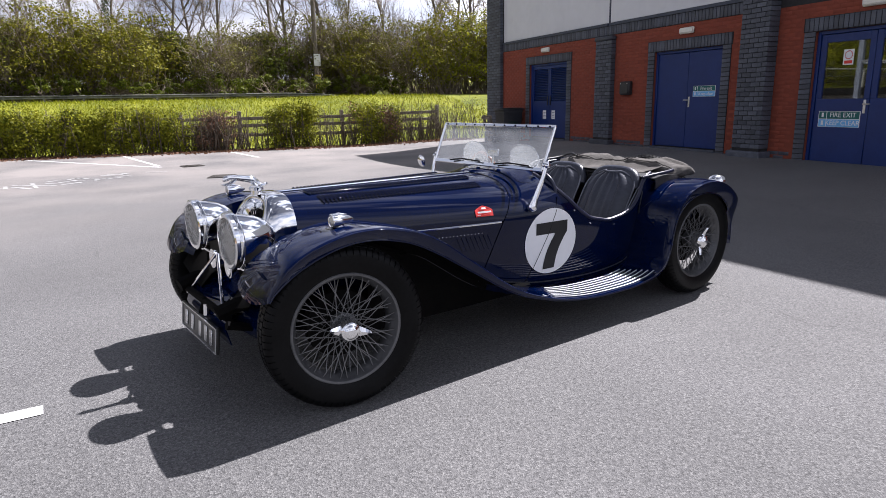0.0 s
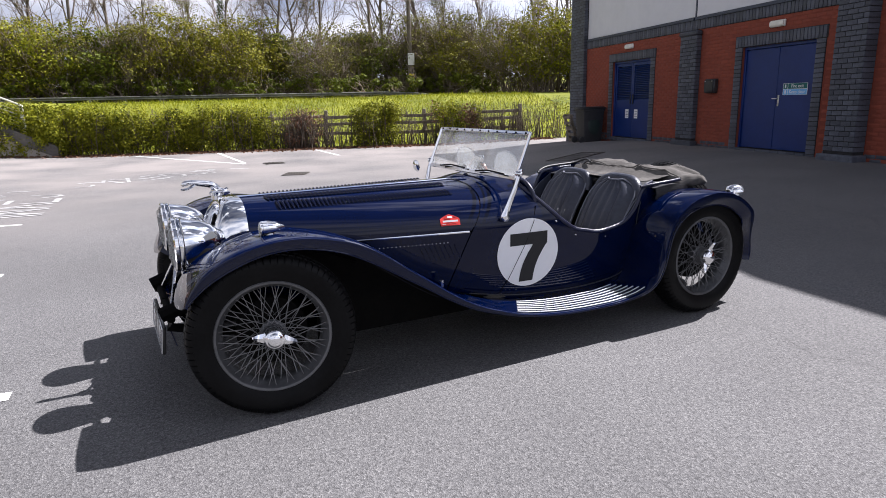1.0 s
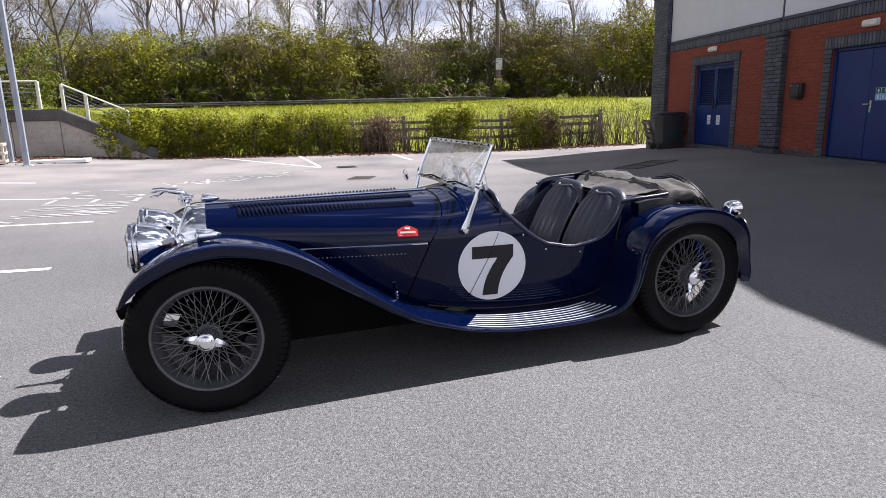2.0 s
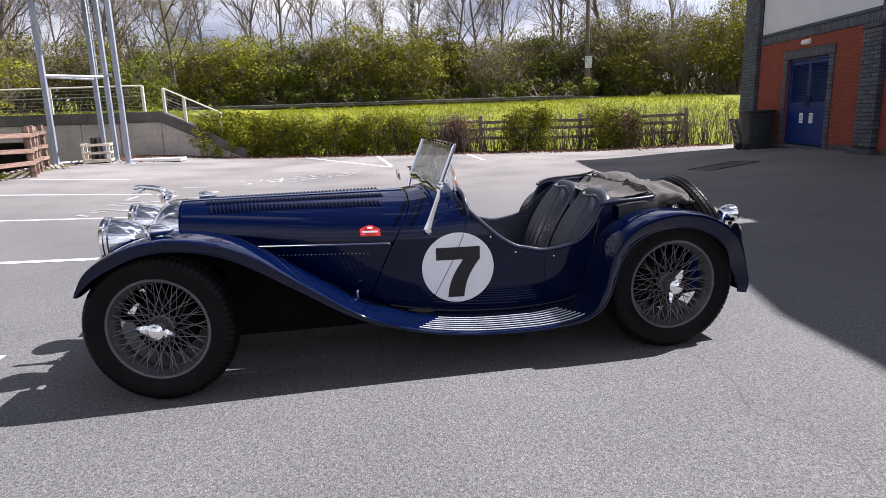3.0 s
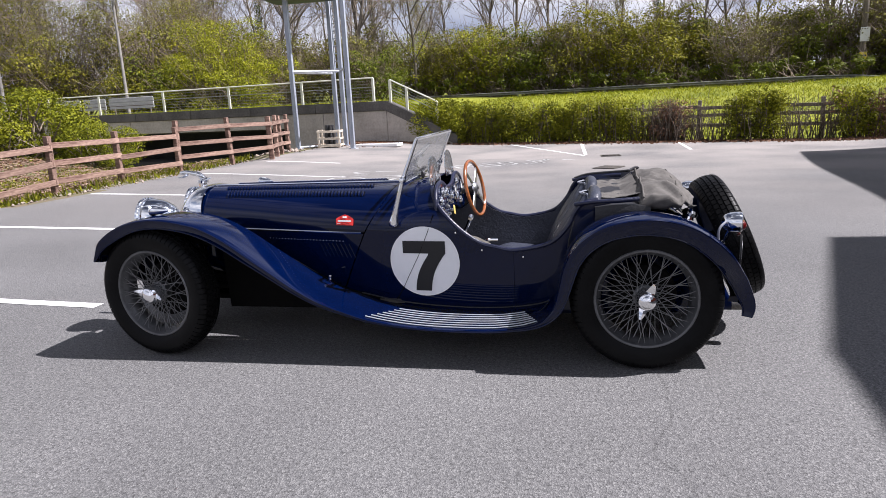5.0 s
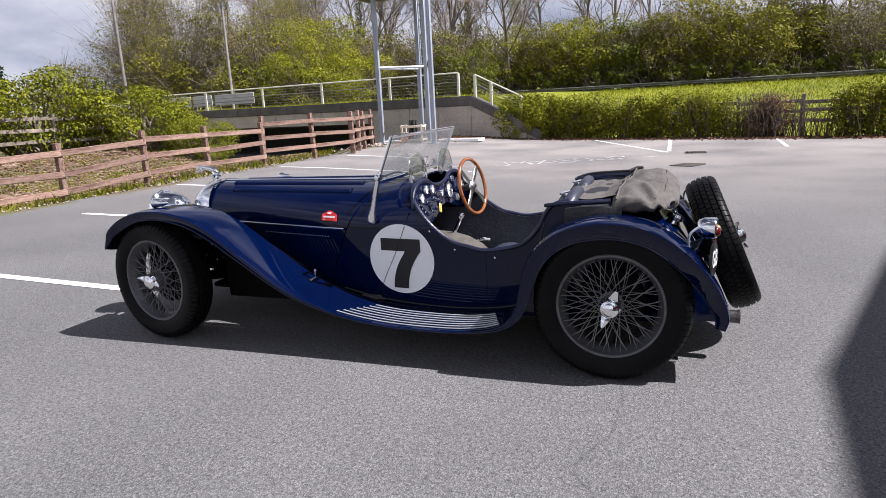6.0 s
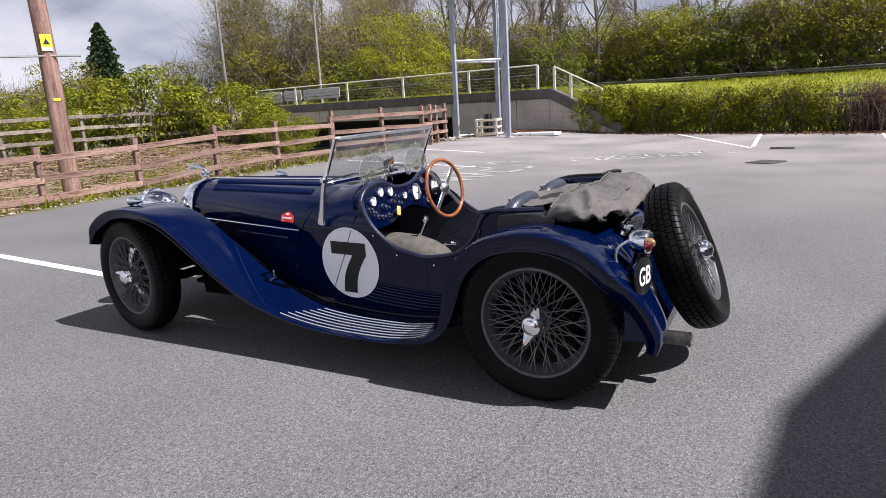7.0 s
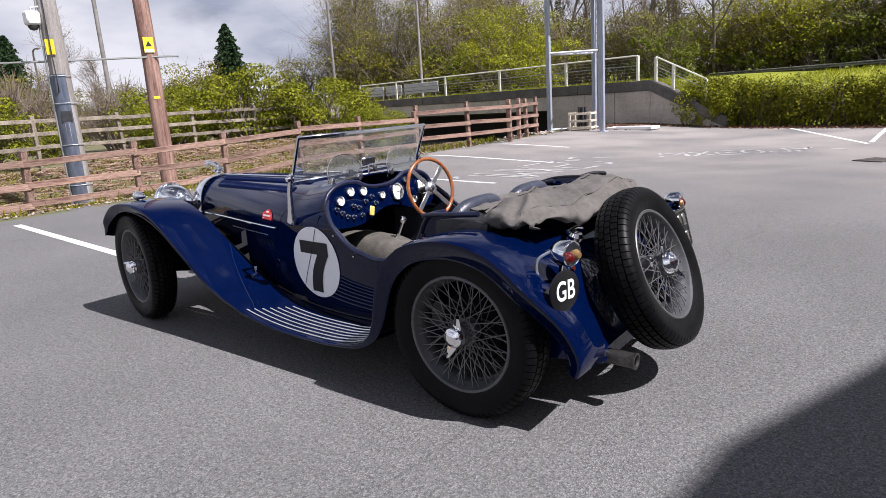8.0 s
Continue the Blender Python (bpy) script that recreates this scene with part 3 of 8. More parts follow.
LAMP_BODY = mat("off_white_lamp_plastic", (0.74, 0.72, 0.64), (0.82, 0.80, 0.73), scale=8, rough=0.4)
BLACK_PLASTIC = mat("black_plastic", (0.02, 0.02, 0.022), (0.035, 0.035, 0.037), scale=8, rough=0.5)
WINDOW_GLASS = glass_material("window_glass", (0.55, 0.6, 0.6), 0.12)
TEXT_BLACK = mat("black_print", (0.012, 0.012, 0.013), scale=10, rough=0.6)



def foot(u, out):
    """Height of the ground in front of the wall, from the wall's own foot."""
    p = BUILDING @ Vector((u, out, 0))
    return ground_z(p.x, p.y) - 0.15


wall = thing("wall_building", "red brick lower wall with pale cladding above", "wall", kind="structure", m=BUILDING)


def wall_piece(name, lo, hi, material, bevel=0.0):
    return part(name, new_box(lo, hi, bevel), material, wall)


OPENINGS = [(3.55, 5.55, 0.03, 2.18), (-1.95, 0.02, 0.05, 2.15), (-6.0, -3.97, -0.05, 2.2)]
u_from = -15.0
for u0, u1, z0, z1 in sorted(OPENINGS):
    wall_piece("brickwork", (u_from, -0.3, -0.6), (u0, 0, 2.68), RED_JOINT)
    wall_piece("brickwork", (u0, -0.3, z1), (u1, 0, 2.68), RED_JOINT)
    wall_piece("brickwork", (u0, -0.3, -0.6), (u1, 0.0, z0), MORTAR)
    u_from = u1
wall_piece("brickwork", (u_from, -0.3, -0.6), (7.25, 0, 2.68), RED_JOINT)
# cladding above, in panels
for i, (a, b) in enumerate([(-3.2, 1.72), (1.77, 7.25)]):
    wall_piece("cladding_panel", (a, -0.3, 2.98), (b, -0.015, 6.6), CLADDING, 0.01)
    wall_piece("drip_trim", (a, -0.3, 2.91), (b, 0.035, 2.975), DARK_TRIM)
wall_piece("joint_trim", (1.722, -0.3, 2.98), (1.768, -0.006, 6.6), DARK_TRIM)
wall_piece("parapet", (-3.2, -0.34, 6.602), (8.2, 0.06, 6.85), DARK_TRIM)
# higher entrance block with a low gable
bm = bmesh.new()
prof = [(-3.2, 2.91), (-3.2, 6.84), (-3.4, 6.86), (-3.4, 8.08), (-6.25, 8.53), (-9.1, 8.08), (-15, 7.3), (-15, 2.91)]
front = [bm.verts.new((u, 0.0, z)) for u, z in prof]
back = [bm.verts.new((u, -9.0, z)) for u, z in prof]
bm.faces.new(front)
bm.faces.new(back[::-1])
for i in range(len(prof)):
    j = (i + 1) % len(prof)
    bm.faces.new((front[i], front[j], back[j], back[i]))
part("gable_block", bm, CLADDING, wall)
wall_piece("brick_band", (-15, -0.3, 2.682), (-3.2, -0.002, 2.908), MORTAR)
# body of the building behind the facade
wall_piece("rear_wall", (-3.19, -14, -0.6), (8.2, -9.0, 6.5), CLADDING)
wall_piece("flat_roof", (-3.19, -9.0, 6.25), (8.2, -0.302, 6.5), DARK_TRIM)
wall_piece("end_wall", (7.9, -9.0, -0.6), (8.19, -0.75, 6.249), CLADDING)
# room wall and ceiling coloured dark to stand in for the unlit room
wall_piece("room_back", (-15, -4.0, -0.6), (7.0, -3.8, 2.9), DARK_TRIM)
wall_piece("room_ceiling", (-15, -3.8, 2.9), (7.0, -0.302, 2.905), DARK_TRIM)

BRICKS = []


def brick_mesh(w, d, h):
    return mesh_of("brick", new_box((0.006, -d, 0.006), (w - 0.006, 0, h - 0.006), 0.004), BLUE_BRICK)


def brick_field(parent, u0, u1, z0, z1, y, w, h, bond=True, side=None):
    """Bricks laid in courses on a face of the wall; side gives a field on a return face."""
    rows = max(int(round((z1 - z0) / h)), 1)
    h = (z1 - z0) / rows
    cols = max(int(round((u1 - u0) / w)), 1)
    w = (u1 - u0) / cols
    full, half = brick_mesh(w, 0.05, h), brick_mesh(w / 2, 0.05, h)
    for r in range(rows):
        z = z0 + r * h
        if bond and r % 2 and cols > 1:
            cells = [(u0, half)] + [(u0 + w * (c + 0.5), full) for c in range(cols - 1)] + [(u1 - w / 2, half)]
        else:
            cells = [(u0 + w * c, full) for c in range(cols)]
        for u, me in cells:
            j = (hash((r * 31 + int(u * 100)) % 97) % 7) * 0.0006
            m = pose(u, y + j, z) if side is None else pose(side, y, 0) @ pose(0, 0, 0, 0, 0, 90) @ pose(u, 0, z)
            BRICKS.append((me, parent, m))


def brick_pier(name, u0, u1, out, z0, z1, cap=True):
    pier = part(name, new_box((u0 + 0.012, -0.3, z0), (u1 - 0.012, out - 0.01, z1)), MORTAR, wall)
    brick_field(pier, u0, u1, z0 + 0.16, z1, out, 0.235, 0.088)
    k = max(int(round((z1 - z0 - 0.16) / 0.088)), 1)
    h = (z1 - z0 - 0.16) / k
    side = brick_mesh(out, 0.04, h)
    for r in range(k):
        BRICKS.append((side, pier, pose(u0 + 0.04, 0.0, z0 + 0.16 + r * h, 0, 0, 90) @ pose(0, 0.04, 0)))
    part("plinth", new_box((u0 - 0.07, 0.0, z0 - 0.3), (u1 + 0.07, out + 0.08, z0 + 0.11), 0.02), BLUE_BRICK, pier)
    return pier


# red facing bricks in stretcher bond, with a dark course along the foot
SKIP = [(a - 0.23, b + 0.23, -1.0, d + 0.24) for a, b, c, d in OPENINGS] + [(-3.22, -2.58, -1, 9), (1.44, 2.08, -1, 9)]


def facing(name, z0, z1, material):
    rng = random.Random(int(z0 * 100) + 7)
    V, F = [], []
    w, h, g = 0.225, 0.075, 0.005
    for r in range(int(round((z1 - z0) / h))):
        z = z0 + r * h
        for c in range(62):
            a = -6.6 + c * w + (w / 2 if r % 2 else 0)
            a, b = a + g, min(a + w - g, 7.24)
            if any(a < e1 and b > e0 and z < f1 and z + h > f0 for e0, e1, f0, f1 in SKIP) or b - a < 0.05:
                continue
            d = 0.0012 + rng.random() * 0.0010
            k = len(V)
            V += [(a, 0, z + g), (b, 0, z + g), (b, 0, z + h - g), (a, 0, z + h - g), (a + 0.002, d, z + g + 0.002), (b - 0.002, d, z + g + 0.002), (b - 0.002, d, z + h - g - 0.002), (a + 0.002, d, z + h - g - 0.002)]
            F += [[k + q for q in t] for t in ((4, 7, 6, 5), (0, 4, 5, 1), (1, 5, 6, 2), (2, 6, 7, 3), (3, 7, 4, 0))]
    return tagged(part(name, raw_mesh(name, np.array(V, float), F, material), None, wall), kind="stuff")


facing("facing_bricks", 0.13, 2.68, RED_BRICK)
facing("foot_course", -0.095, 0.13, BLUE_BRICK)
brick_pier("pier", -3.22, -2.58, 0.25, 0.0, 6.6)
p2 = brick_pier("pier", 1.44, 2.08, 0.14, 0.0, 2.55)
part("pier_cap", new_box((1.41, 0.0, 2.55), (2.11, 0.18, 2.66), 0.03), BLUE_BRICK, p2)
brick_pier("corner_pier", 7.25, 8.2, 0.12, 0.0, 6.6)
# soldier courses over openings, jambs beside them, band along the wall top
for u0, u1, z0, z1 in OPENINGS:
    part("lintel_bed", new_box((u0 - 0.24, 0.0, z1), (u1 + 0.24, 0.008, z1 + 0.235)), MORTAR, wall)
    n = int(round((u1 - u0 + 0.44) / 0.088))
    w = (u1 - u0 + 0.44) / n
    me = brick_mesh(w, 0.03, 0.225)
    for i in range(n):
        BRICKS.append((me, wall, pose(u0 - 0.22 + i * w, 0.022, z1 + 0.005)))
    for a, b in ((u0 - 0.22, u0), (u1, u1 + 0.22)):
        part("jamb_bed", new_box((a, 0.0, z0 - 0.1), (b, 0.008, z1)), MORTAR, wall)
        brick_field(wall, a, b, z0 - 0.1, z1, 0.02, 0.22, 0.088, False)
    n = int(round((u1 - u0) / 0.22))
    me = brick_mesh((u1 - u0) / n, 0.06, 0.1)
    for i in range(n):
        BRICKS.append((me, wall, pose(u0 + i * (u1 - u0) / n, 0.05, z0 - 0.1)))
part("band_bed", new_box((-3.2, 0.0, 2.682), (7.25, 0.006, 2.908)), MORTAR, wall)
n = int(round((7.25 + 2.58) / 0.095))
me = brick_mesh((7.25 + 2.58) / n, 0.03, 0.222)
for i in range(n):
    BRICKS.append((me, wall, pose(-2.58 + i * (7.25 + 2.58) / n, 0.02, 2.684)))


def text_mesh(name, body, size, m, material, parent, depth=0.001, bold=0.0):
    cu = bpy.data.curves.new(name, "FONT")
    cu.body, cu.size, cu.extrude, cu.offset = body, size, depth, bold
    cu.align_x, cu.align_y = "CENTER", "CENTER"
    tmp = bpy.data.objects.new(name, cu)
    scene.collection.objects.link(tmp)
    me = bpy.data.meshes.new_from_object(tmp.evaluated_get(bpy.context.evaluated_depsgraph_get()))
    bpy.data.objects.remove(tmp)
    me.materials.clear()
    me.materials.append(material)
    ob = new(name, me)
    ob.parent = parent
    ob.matrix_basis = m
    return ob


FACE = pose(0, 0, 0, 90, 0, 180)  # lays a drawing flat on the facade, read from outside


def exit_sign(parent, u, z, w, words):
    h = w * 0.36
    s = part("exit_sign", new_box((u - w / 2, -0.056, z - h / 2), (u + w / 2, -0.050, z + h / 2), 0.002), SIGN_WHITE, parent, "green and blue fire exit sign")
    for i, (a, b, col) in enumerate(((0.02, 0.48, SIGN_GREEN), (-0.48, -0.02, SIGN_BLUE))):
        part("sign_field", new_box((u - w * 0.485, -0.052, z + a * h), (u + w * 0.485 - h * 0.55, -0.0485, z + b * h)), col, s)
        part("pictogram", new_box((u + w * 0.485 - h * 0.5, -0.052, z + a * h), (u + w * 0.485, -0.0485, z + b * h)), col, s)
        part("pictogram", new_box((u + w * 0.485 - h * 0.33, -0.05, z + (a + 0.1) * h), (u + w * 0.485 - h * 0.18, -0.0475, z + (b - 0.08) * h)), SIGN_WHITE, s)
        text_mesh("lettering", words[i], h * 0.42, pose(u - h * 0.27, -0.0475, z + (a + b) / 2 * h) @ FACE, SIGN_WHITE, s)
    return s


def door_pair(name, label, u0, u1, z0, z1, kind):
    """Double doors in a recess with frame, two leaves and furniture."""
    door = thing(name, label, "door", kind="structure", m=BUILDING.copy())
    f = 0.06
    for lo, hi in (((u0, -0.16, z0), (u0 + f, -0.05, z1)), ((u1 - f, -0.16, z0), (u1, -0.05, z1)), ((u0 + f, -0.16, z1 - f), (u1 - f, -0.05, z1))):
        part("door_frame", new_box(lo, hi, 0.006), DOOR_BLUE, door)
    mid = (u0 + u1) / 2
    for k, (a, b) in enumerate(((u0 + f + 0.006, mid - 0.004), (mid + 0.004, u1 - f - 0.006))):
        if kind == "plain":
            leaf = part("door_leaf", new_box((a, -0.12, z0 + 0.012), (b, -0.075, z1 - f - 0.006), 0.006), DOOR_BLUE, door)
        elif kind == "louvre":
            zz = z0 + (z1 - z0) * 0.50
            leaf = part("door_leaf", new_box((a, -0.12, z0 + 0.012), (b, -0.075, zz), 0.006), DOOR_BLUE, door)
            for lo, hi in (((a, -0.12, zz), (a + 0.07, -0.075, z1 - f - 0.006)), ((b - 0.07, -0.12, zz), (b, -0.075, z1 - f - 0.006)), ((a + 0.07, -0.12, z1 - f - 0.09), (b - 0.07, -0.075, z1 - f - 0.006))):
                part("stile", new_box(lo, hi, 0.004), DOOR_BLUE, leaf)
            n = 19
            for i in range(n):
                z = zz + (z1 - f - 0.1 - zz) * (i + 0.5) / n
                part("slat", new_box((-(b - a) / 2 + 0.07, -0.022, -0.006), ((b - a) / 2 - 0.07, 0.022, 0.006), 0, pose((a + b) / 2, -0.098, z, 38)), DOOR_BLUE, leaf)
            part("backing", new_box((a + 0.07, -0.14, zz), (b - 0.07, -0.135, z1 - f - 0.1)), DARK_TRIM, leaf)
            part("notice", new_box((mid - 0.32 + k * 0.48, -0.075, z0 + 0.55), (mid - 0.14 + k * 0.48, -0.072, z0 + 0.80)), SIGN_WHITE, leaf, "white paper notice")
            for q in range(4):
                part("printed_bar", new_box((mid - 0.30 + k * 0.48, -0.073, z0 + 0.60 + q * 0.045), (mid - 0.17 + k * 0.48, -0.0705, z0 + 0.61 + q * 0.045)), DARK_TRIM, leaf)
        else:
            wz0, wz1 = z0 + 1.12, z1 - f - 0.14
            leaf = part("door_leaf", new_box((a, -0.12, z0 + 0.012), (b, -0.075, wz0), 0.006), DOOR_BLUE, door)
            for lo, hi in (((a, -0.12, wz0), (a + 0.10, -0.075, z1 - f - 0.006)), ((b - 0.10, -0.12, wz0), (b, -0.075, z1 - f - 0.006)), ((a + 0.10, -0.12, wz1), (b - 0.10, -0.075, z1 - f - 0.006))):
                part("stile", new_box(lo, hi, 0.005), DOOR_BLUE, leaf)
            part("pane", new_box((a + 0.10, -0.100, wz0), (b - 0.10, -0.094, wz1)), WINDOW_GLASS, leaf)
            if k:
                s = part("warning_sticker", new_box((mid + 0.36, -0.093, wz0 + 0.55), (mid + 0.54, -0.091, wz0 + 0.80)), SIGN_WHITE, leaf, "white sticker with red ban symbol")
                bm = lathe(bmesh.new(), [(0.055, 0), (0.055, 0.003), (0.072, 0.003), (0.072, 0), (0.055, 0)], 24, pose(mid + 0.45, -0.091, wz0 + 0.71, 90))
                part("ban_ring", bm, SIGN_RED, s)
                part("printed_bar", new_box((mid + 0.38, -0.092, wz0 + 0.57), (mid + 0.52, -0.089, wz0 + 0.62)), SIGN_RED, s)
        if k == (1 if kind == "glazed" else 0) or kind == "louvre":
            hu = mid + (0.07 if k else -0.07)
            if kind == "louvre":
                part("pull_handle", new_box((hu - 0.02, -0.075, z0 + 0.95), (hu + 0.02, -0.045, z0 + 1.22), 0.01), BLACK_PLASTIC, leaf)
            else:
                h = part("handle_plate", new_box((hu - 0.022, -0.075, z0 + 0.88), (hu + 0.022, -0.068, z0 + 1.10), 0.004), STEEL, leaf)
                part("lever", tube(bmesh.new(), [(hu, -0.07, z0 + 1.03), (hu, -0.025, z0 + 1.03), (hu - (0.12 if k else -0.12), -0.025, z0 + 1.03)], 0.011, 8), STEEL, h)
    return door


door_pair("door_1", "royal blue double doors with louvred upper halves", 3.55, 5.55, 0.03, 2.18, "louvre")
d2 = door_pair("door_2", "royal blue steel double fire exit doors", -1.95, 0.02, 0.05, 2.15, "plain")
exit_sign(d2, -1.45, 1.26, 0.62, ("Fire exit", "Keep clear")).location.y -= 0.02
d3 = door_pair("door_3", "royal blue double doors with glazed upper halves", -6.0, -3.97, -0.05, 2.2, "glazed")
exit_sign(d3, -4.5, 0.73, 0.74, ("FIRE EXIT", "KEEP CLEAR")).location.y -= 0.02


def bulkhead(u, z):
    root = thing("bulkhead_lamp", "unlit off-white emergency bulkhead lamp on brick wall", "lamp", "wall lamps", m=BUILDING @ pose(u, 0, z))
    part("body", new_box((-0.2, 0.0, -0.065), (0.2, 0.05, 0.065), 0.015), LAMP_BODY, root)
    part("diffuser", new_box((-0.185, 0.05, -0.052), (0.185, 0.085, 0.052), 0.02), LAMP_BODY, root)


bulkhead(-0.95, 2.53)
bulkhead(4.64, 2.56)
bulkhead(-4.95, 2.56)
root = thing("junction_box", "black plastic junction box fixed to brick wall", "electrical box", m=BUILDING @ pose(0.91, 0, 1.38))
part("case", new_box((-0.17, 0, -0.16), (0.17, 0.12, 0.16), 0.02), BLACK_PLASTIC, root)
part("lid", new_box((-0.15, 0.12, -0.14), (0.15, 0.14, 0.14), 0.02), BLACK_PLASTIC, root)
for dx in (-0.12, 0.12):
    part("screw", lathe(bmesh.new(), [(0, 0.006), (0.012, 0.004), (0.014, 0)], 10, pose(dx, 0.14, 0.11, -90)), STEEL, root)
root = thing("storage_bin", "black plastic storage bin standing against the wall", "bin", m=BUILDING @ pose(5.98, 0, foot(5.98, 0.5)))
tub = bmesh.new()
sheet(tub, [[(x * k, 0.50 + y * k, z) for x, y in ((-0.33, -0.38), (-0.22, -0.40), (0.22, -0.40), (0.33, -0.38), (0.36, -0.28), (0.36, 0.28), (0.33, 0.38), (0.22, 0.40), (-0.22, 0.40), (-0.33, 0.38), (-0.36, 0.28), (-0.36, -0.28))] for k, z in ((0.70, 0.0), (0.73, 0.06), (0.80, 0.5), (0.86, 0.92), (0.90, 0.93), (0.90, 0.98))], True)
part("tub", thicken(tub, 0.012), BLACK_PLASTIC, root)
lid = part("lid", new_box((-0.34, 0.12, 0.985), (0.34, 0.90, 1.03), 0.02), BLACK_PLASTIC, root)
part("lid_ridge", new_box((-0.30, 0.16, 1.03), (0.30, 0.86, 1.055), 0.012), BLACK_PLASTIC, lid)
part("front_panel", lathe(bmesh.new(), [(0, 0.012), (0.17, 0.010), (0.20, 0.0)], 20, pose(-0.292, 0.50, 0.56, 0, -86) @ Matrix.Diagonal((1.7, 1, 1, 1))), mat("dark_green_plastic", (0.010, 0.022, 0.018), (0.018, 0.034, 0.028), scale=6, rough=0.5), root)
for q in (-0.26, 0.26):
    part("wheel", lathe(bmesh.new(), [(0, -0.03), (0.085, -0.03), (0.10, -0.015), (0.10, 0.015), (0.085, 0.03), (0, 0.03)], 16, pose(q, 0.86, 0.07, 0, 90)), BLACK_PLASTIC, root)


def pallet(m, w=0.36):
    root = thing("pallet", "weathered grey wooden pallet leaning upright", "pallet", m=m)
    for i in range(5):
        part("deck_board", new_box((-w, -0.011, 0.02 + i * 0.19), (w, 0.011, 0.11 + i * 0.19), 0.004), GREY_WOOD, root)
    for x in (-w + 0.05, w - 0.05):
        part("bearer", new_box((x - 0.04, 0.011, 0.0), (x + 0.04, 0.09, 0.90), 0.005), GREY_WOOD, root)
    for z in (0.06, 0.45, 0.84):
        part("base_board", new_box((-w, 0.09, z - 0.045), (w, 0.112, z + 0.045), 0.004), GREY_WOOD, root)


pallet(BUILDING @ pose(7.02, 0.55, foot(7.02, 0.55), 16, 0, 172))


# ---- retaining wall, ramp and railings ----
def quay(s, off, z):
    p = QUAY_A + QUAY_D * s + QUAY_N * off
    return (p.x, p.y, z)


QUAY = Matrix(((QUAY_D.x, QUAY_N.x, 0, QUAY_A.x), (QUAY_D.y, QUAY_N.y, 0, QUAY_A.y), (0, 0, 1, 0), (0, 0, 0, 1)))
deck = thing("wall_retaining", "weathered concrete retaining wall with dark coping and a low opening", "retaining wall", kind="structure", m=QUAY)


def quay_box(name, lo, hi, material, bevel=0.0):
    return part(name, new_box(lo, hi, bevel), material, deck)


s = 0.0
for k, w in enumerate((1.6, 1.45, 1.5)):
    quay_box("wall_panel", (s + 0.012, -0.3, -1.2), (s + w - 0.012, 0, 1.22), CONCRETE, 0.01)
    s += w
quay_box("wall_panel", (s, -0.28, -1.2), (s + 0.5, -0.02, 1.22), CONCRETE, 0.01)
for k in range(5):
    quay_box("beam_panel", (s + 0.5 + k * 3.0 + 0.012, -0.3, 0.62), (s + 0.5 + (k + 1) * 3.0 - 0.012, 0, 1.22), CONCRETE, 0.01)
quay_box("pillar", (s + 11.5, -0.3, -1.6), (s + 13.0, -0.05, 0.618), CONCRETE, 0.02)
for k in range(6):
    quay_box("coping", (k * 3.4 - 0.02, -0.42, 1.222), (k * 3.4 + 3.37, 0.07, 1.62), COPING, 0.02)
# near-black sheets added inside the opening; its darkness is their colour
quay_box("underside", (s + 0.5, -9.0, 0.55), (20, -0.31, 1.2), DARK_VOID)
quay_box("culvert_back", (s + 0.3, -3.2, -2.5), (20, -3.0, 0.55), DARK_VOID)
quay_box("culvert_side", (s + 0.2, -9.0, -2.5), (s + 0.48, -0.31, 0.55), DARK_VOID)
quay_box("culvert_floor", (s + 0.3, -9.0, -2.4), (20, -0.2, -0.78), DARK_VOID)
quay_box("deck_slab", (0.0, -9.0, 1.3), (20.5, -0.43, 1.56), GRASS)
# sloping end of the wall beside the hedge
RAMP_END = Vector((-3.2, 21.15, 0))
rd = (RAMP_END - QUAY_A)
rl = rd.length
RAMP = Matrix.Translation(QUAY_A) @ Matrix.Rotation(math.atan2(rd.y, rd.x), 4, "Z")
ramp = thing("wall_ramp", "weathered concrete ramp wall with dark sloping coping", "ramp wall", kind="structure", m=RAMP)


def wedge(points, y0, y1):
    bm = bmesh.new()
    a = [bm.verts.new((x, y0, z)) for x, z in points]
    b = [bm.verts.new((x, y1, z)) for x, z in points]
    bm.faces.new(a)
    bm.faces.new(b[::-1])
    for i in range(len(a)):
        j = (i + 1) % len(a)
        bm.faces.new((a[i], b[i], b[j], a[j]))
    return bm


part("wall_panel", wedge([(0.02, -1), (0.02, 1.22), (rl, -0.22), (rl, -1)], -0.02, 0.28), CONCRETE, ramp)
part("coping", wedge([(0.0, 1.222), (0.0, 1.62), (rl, 0.17), (rl, -0.218)], -0.08, 0.36), COPING, ramp)
part("ramp_fill", wedge([(0.0, -1), (0.0, 1.5), (rl, 0.05), (rl, -1)], 0.37, 1.8), GRASS, ramp)
part("bank_fill", wedge([(0.0, -1), (0.0, 1.55), (-5.5, 0.55), (-5.5, -1)], -9.0, -1.6), GRASS, deck)


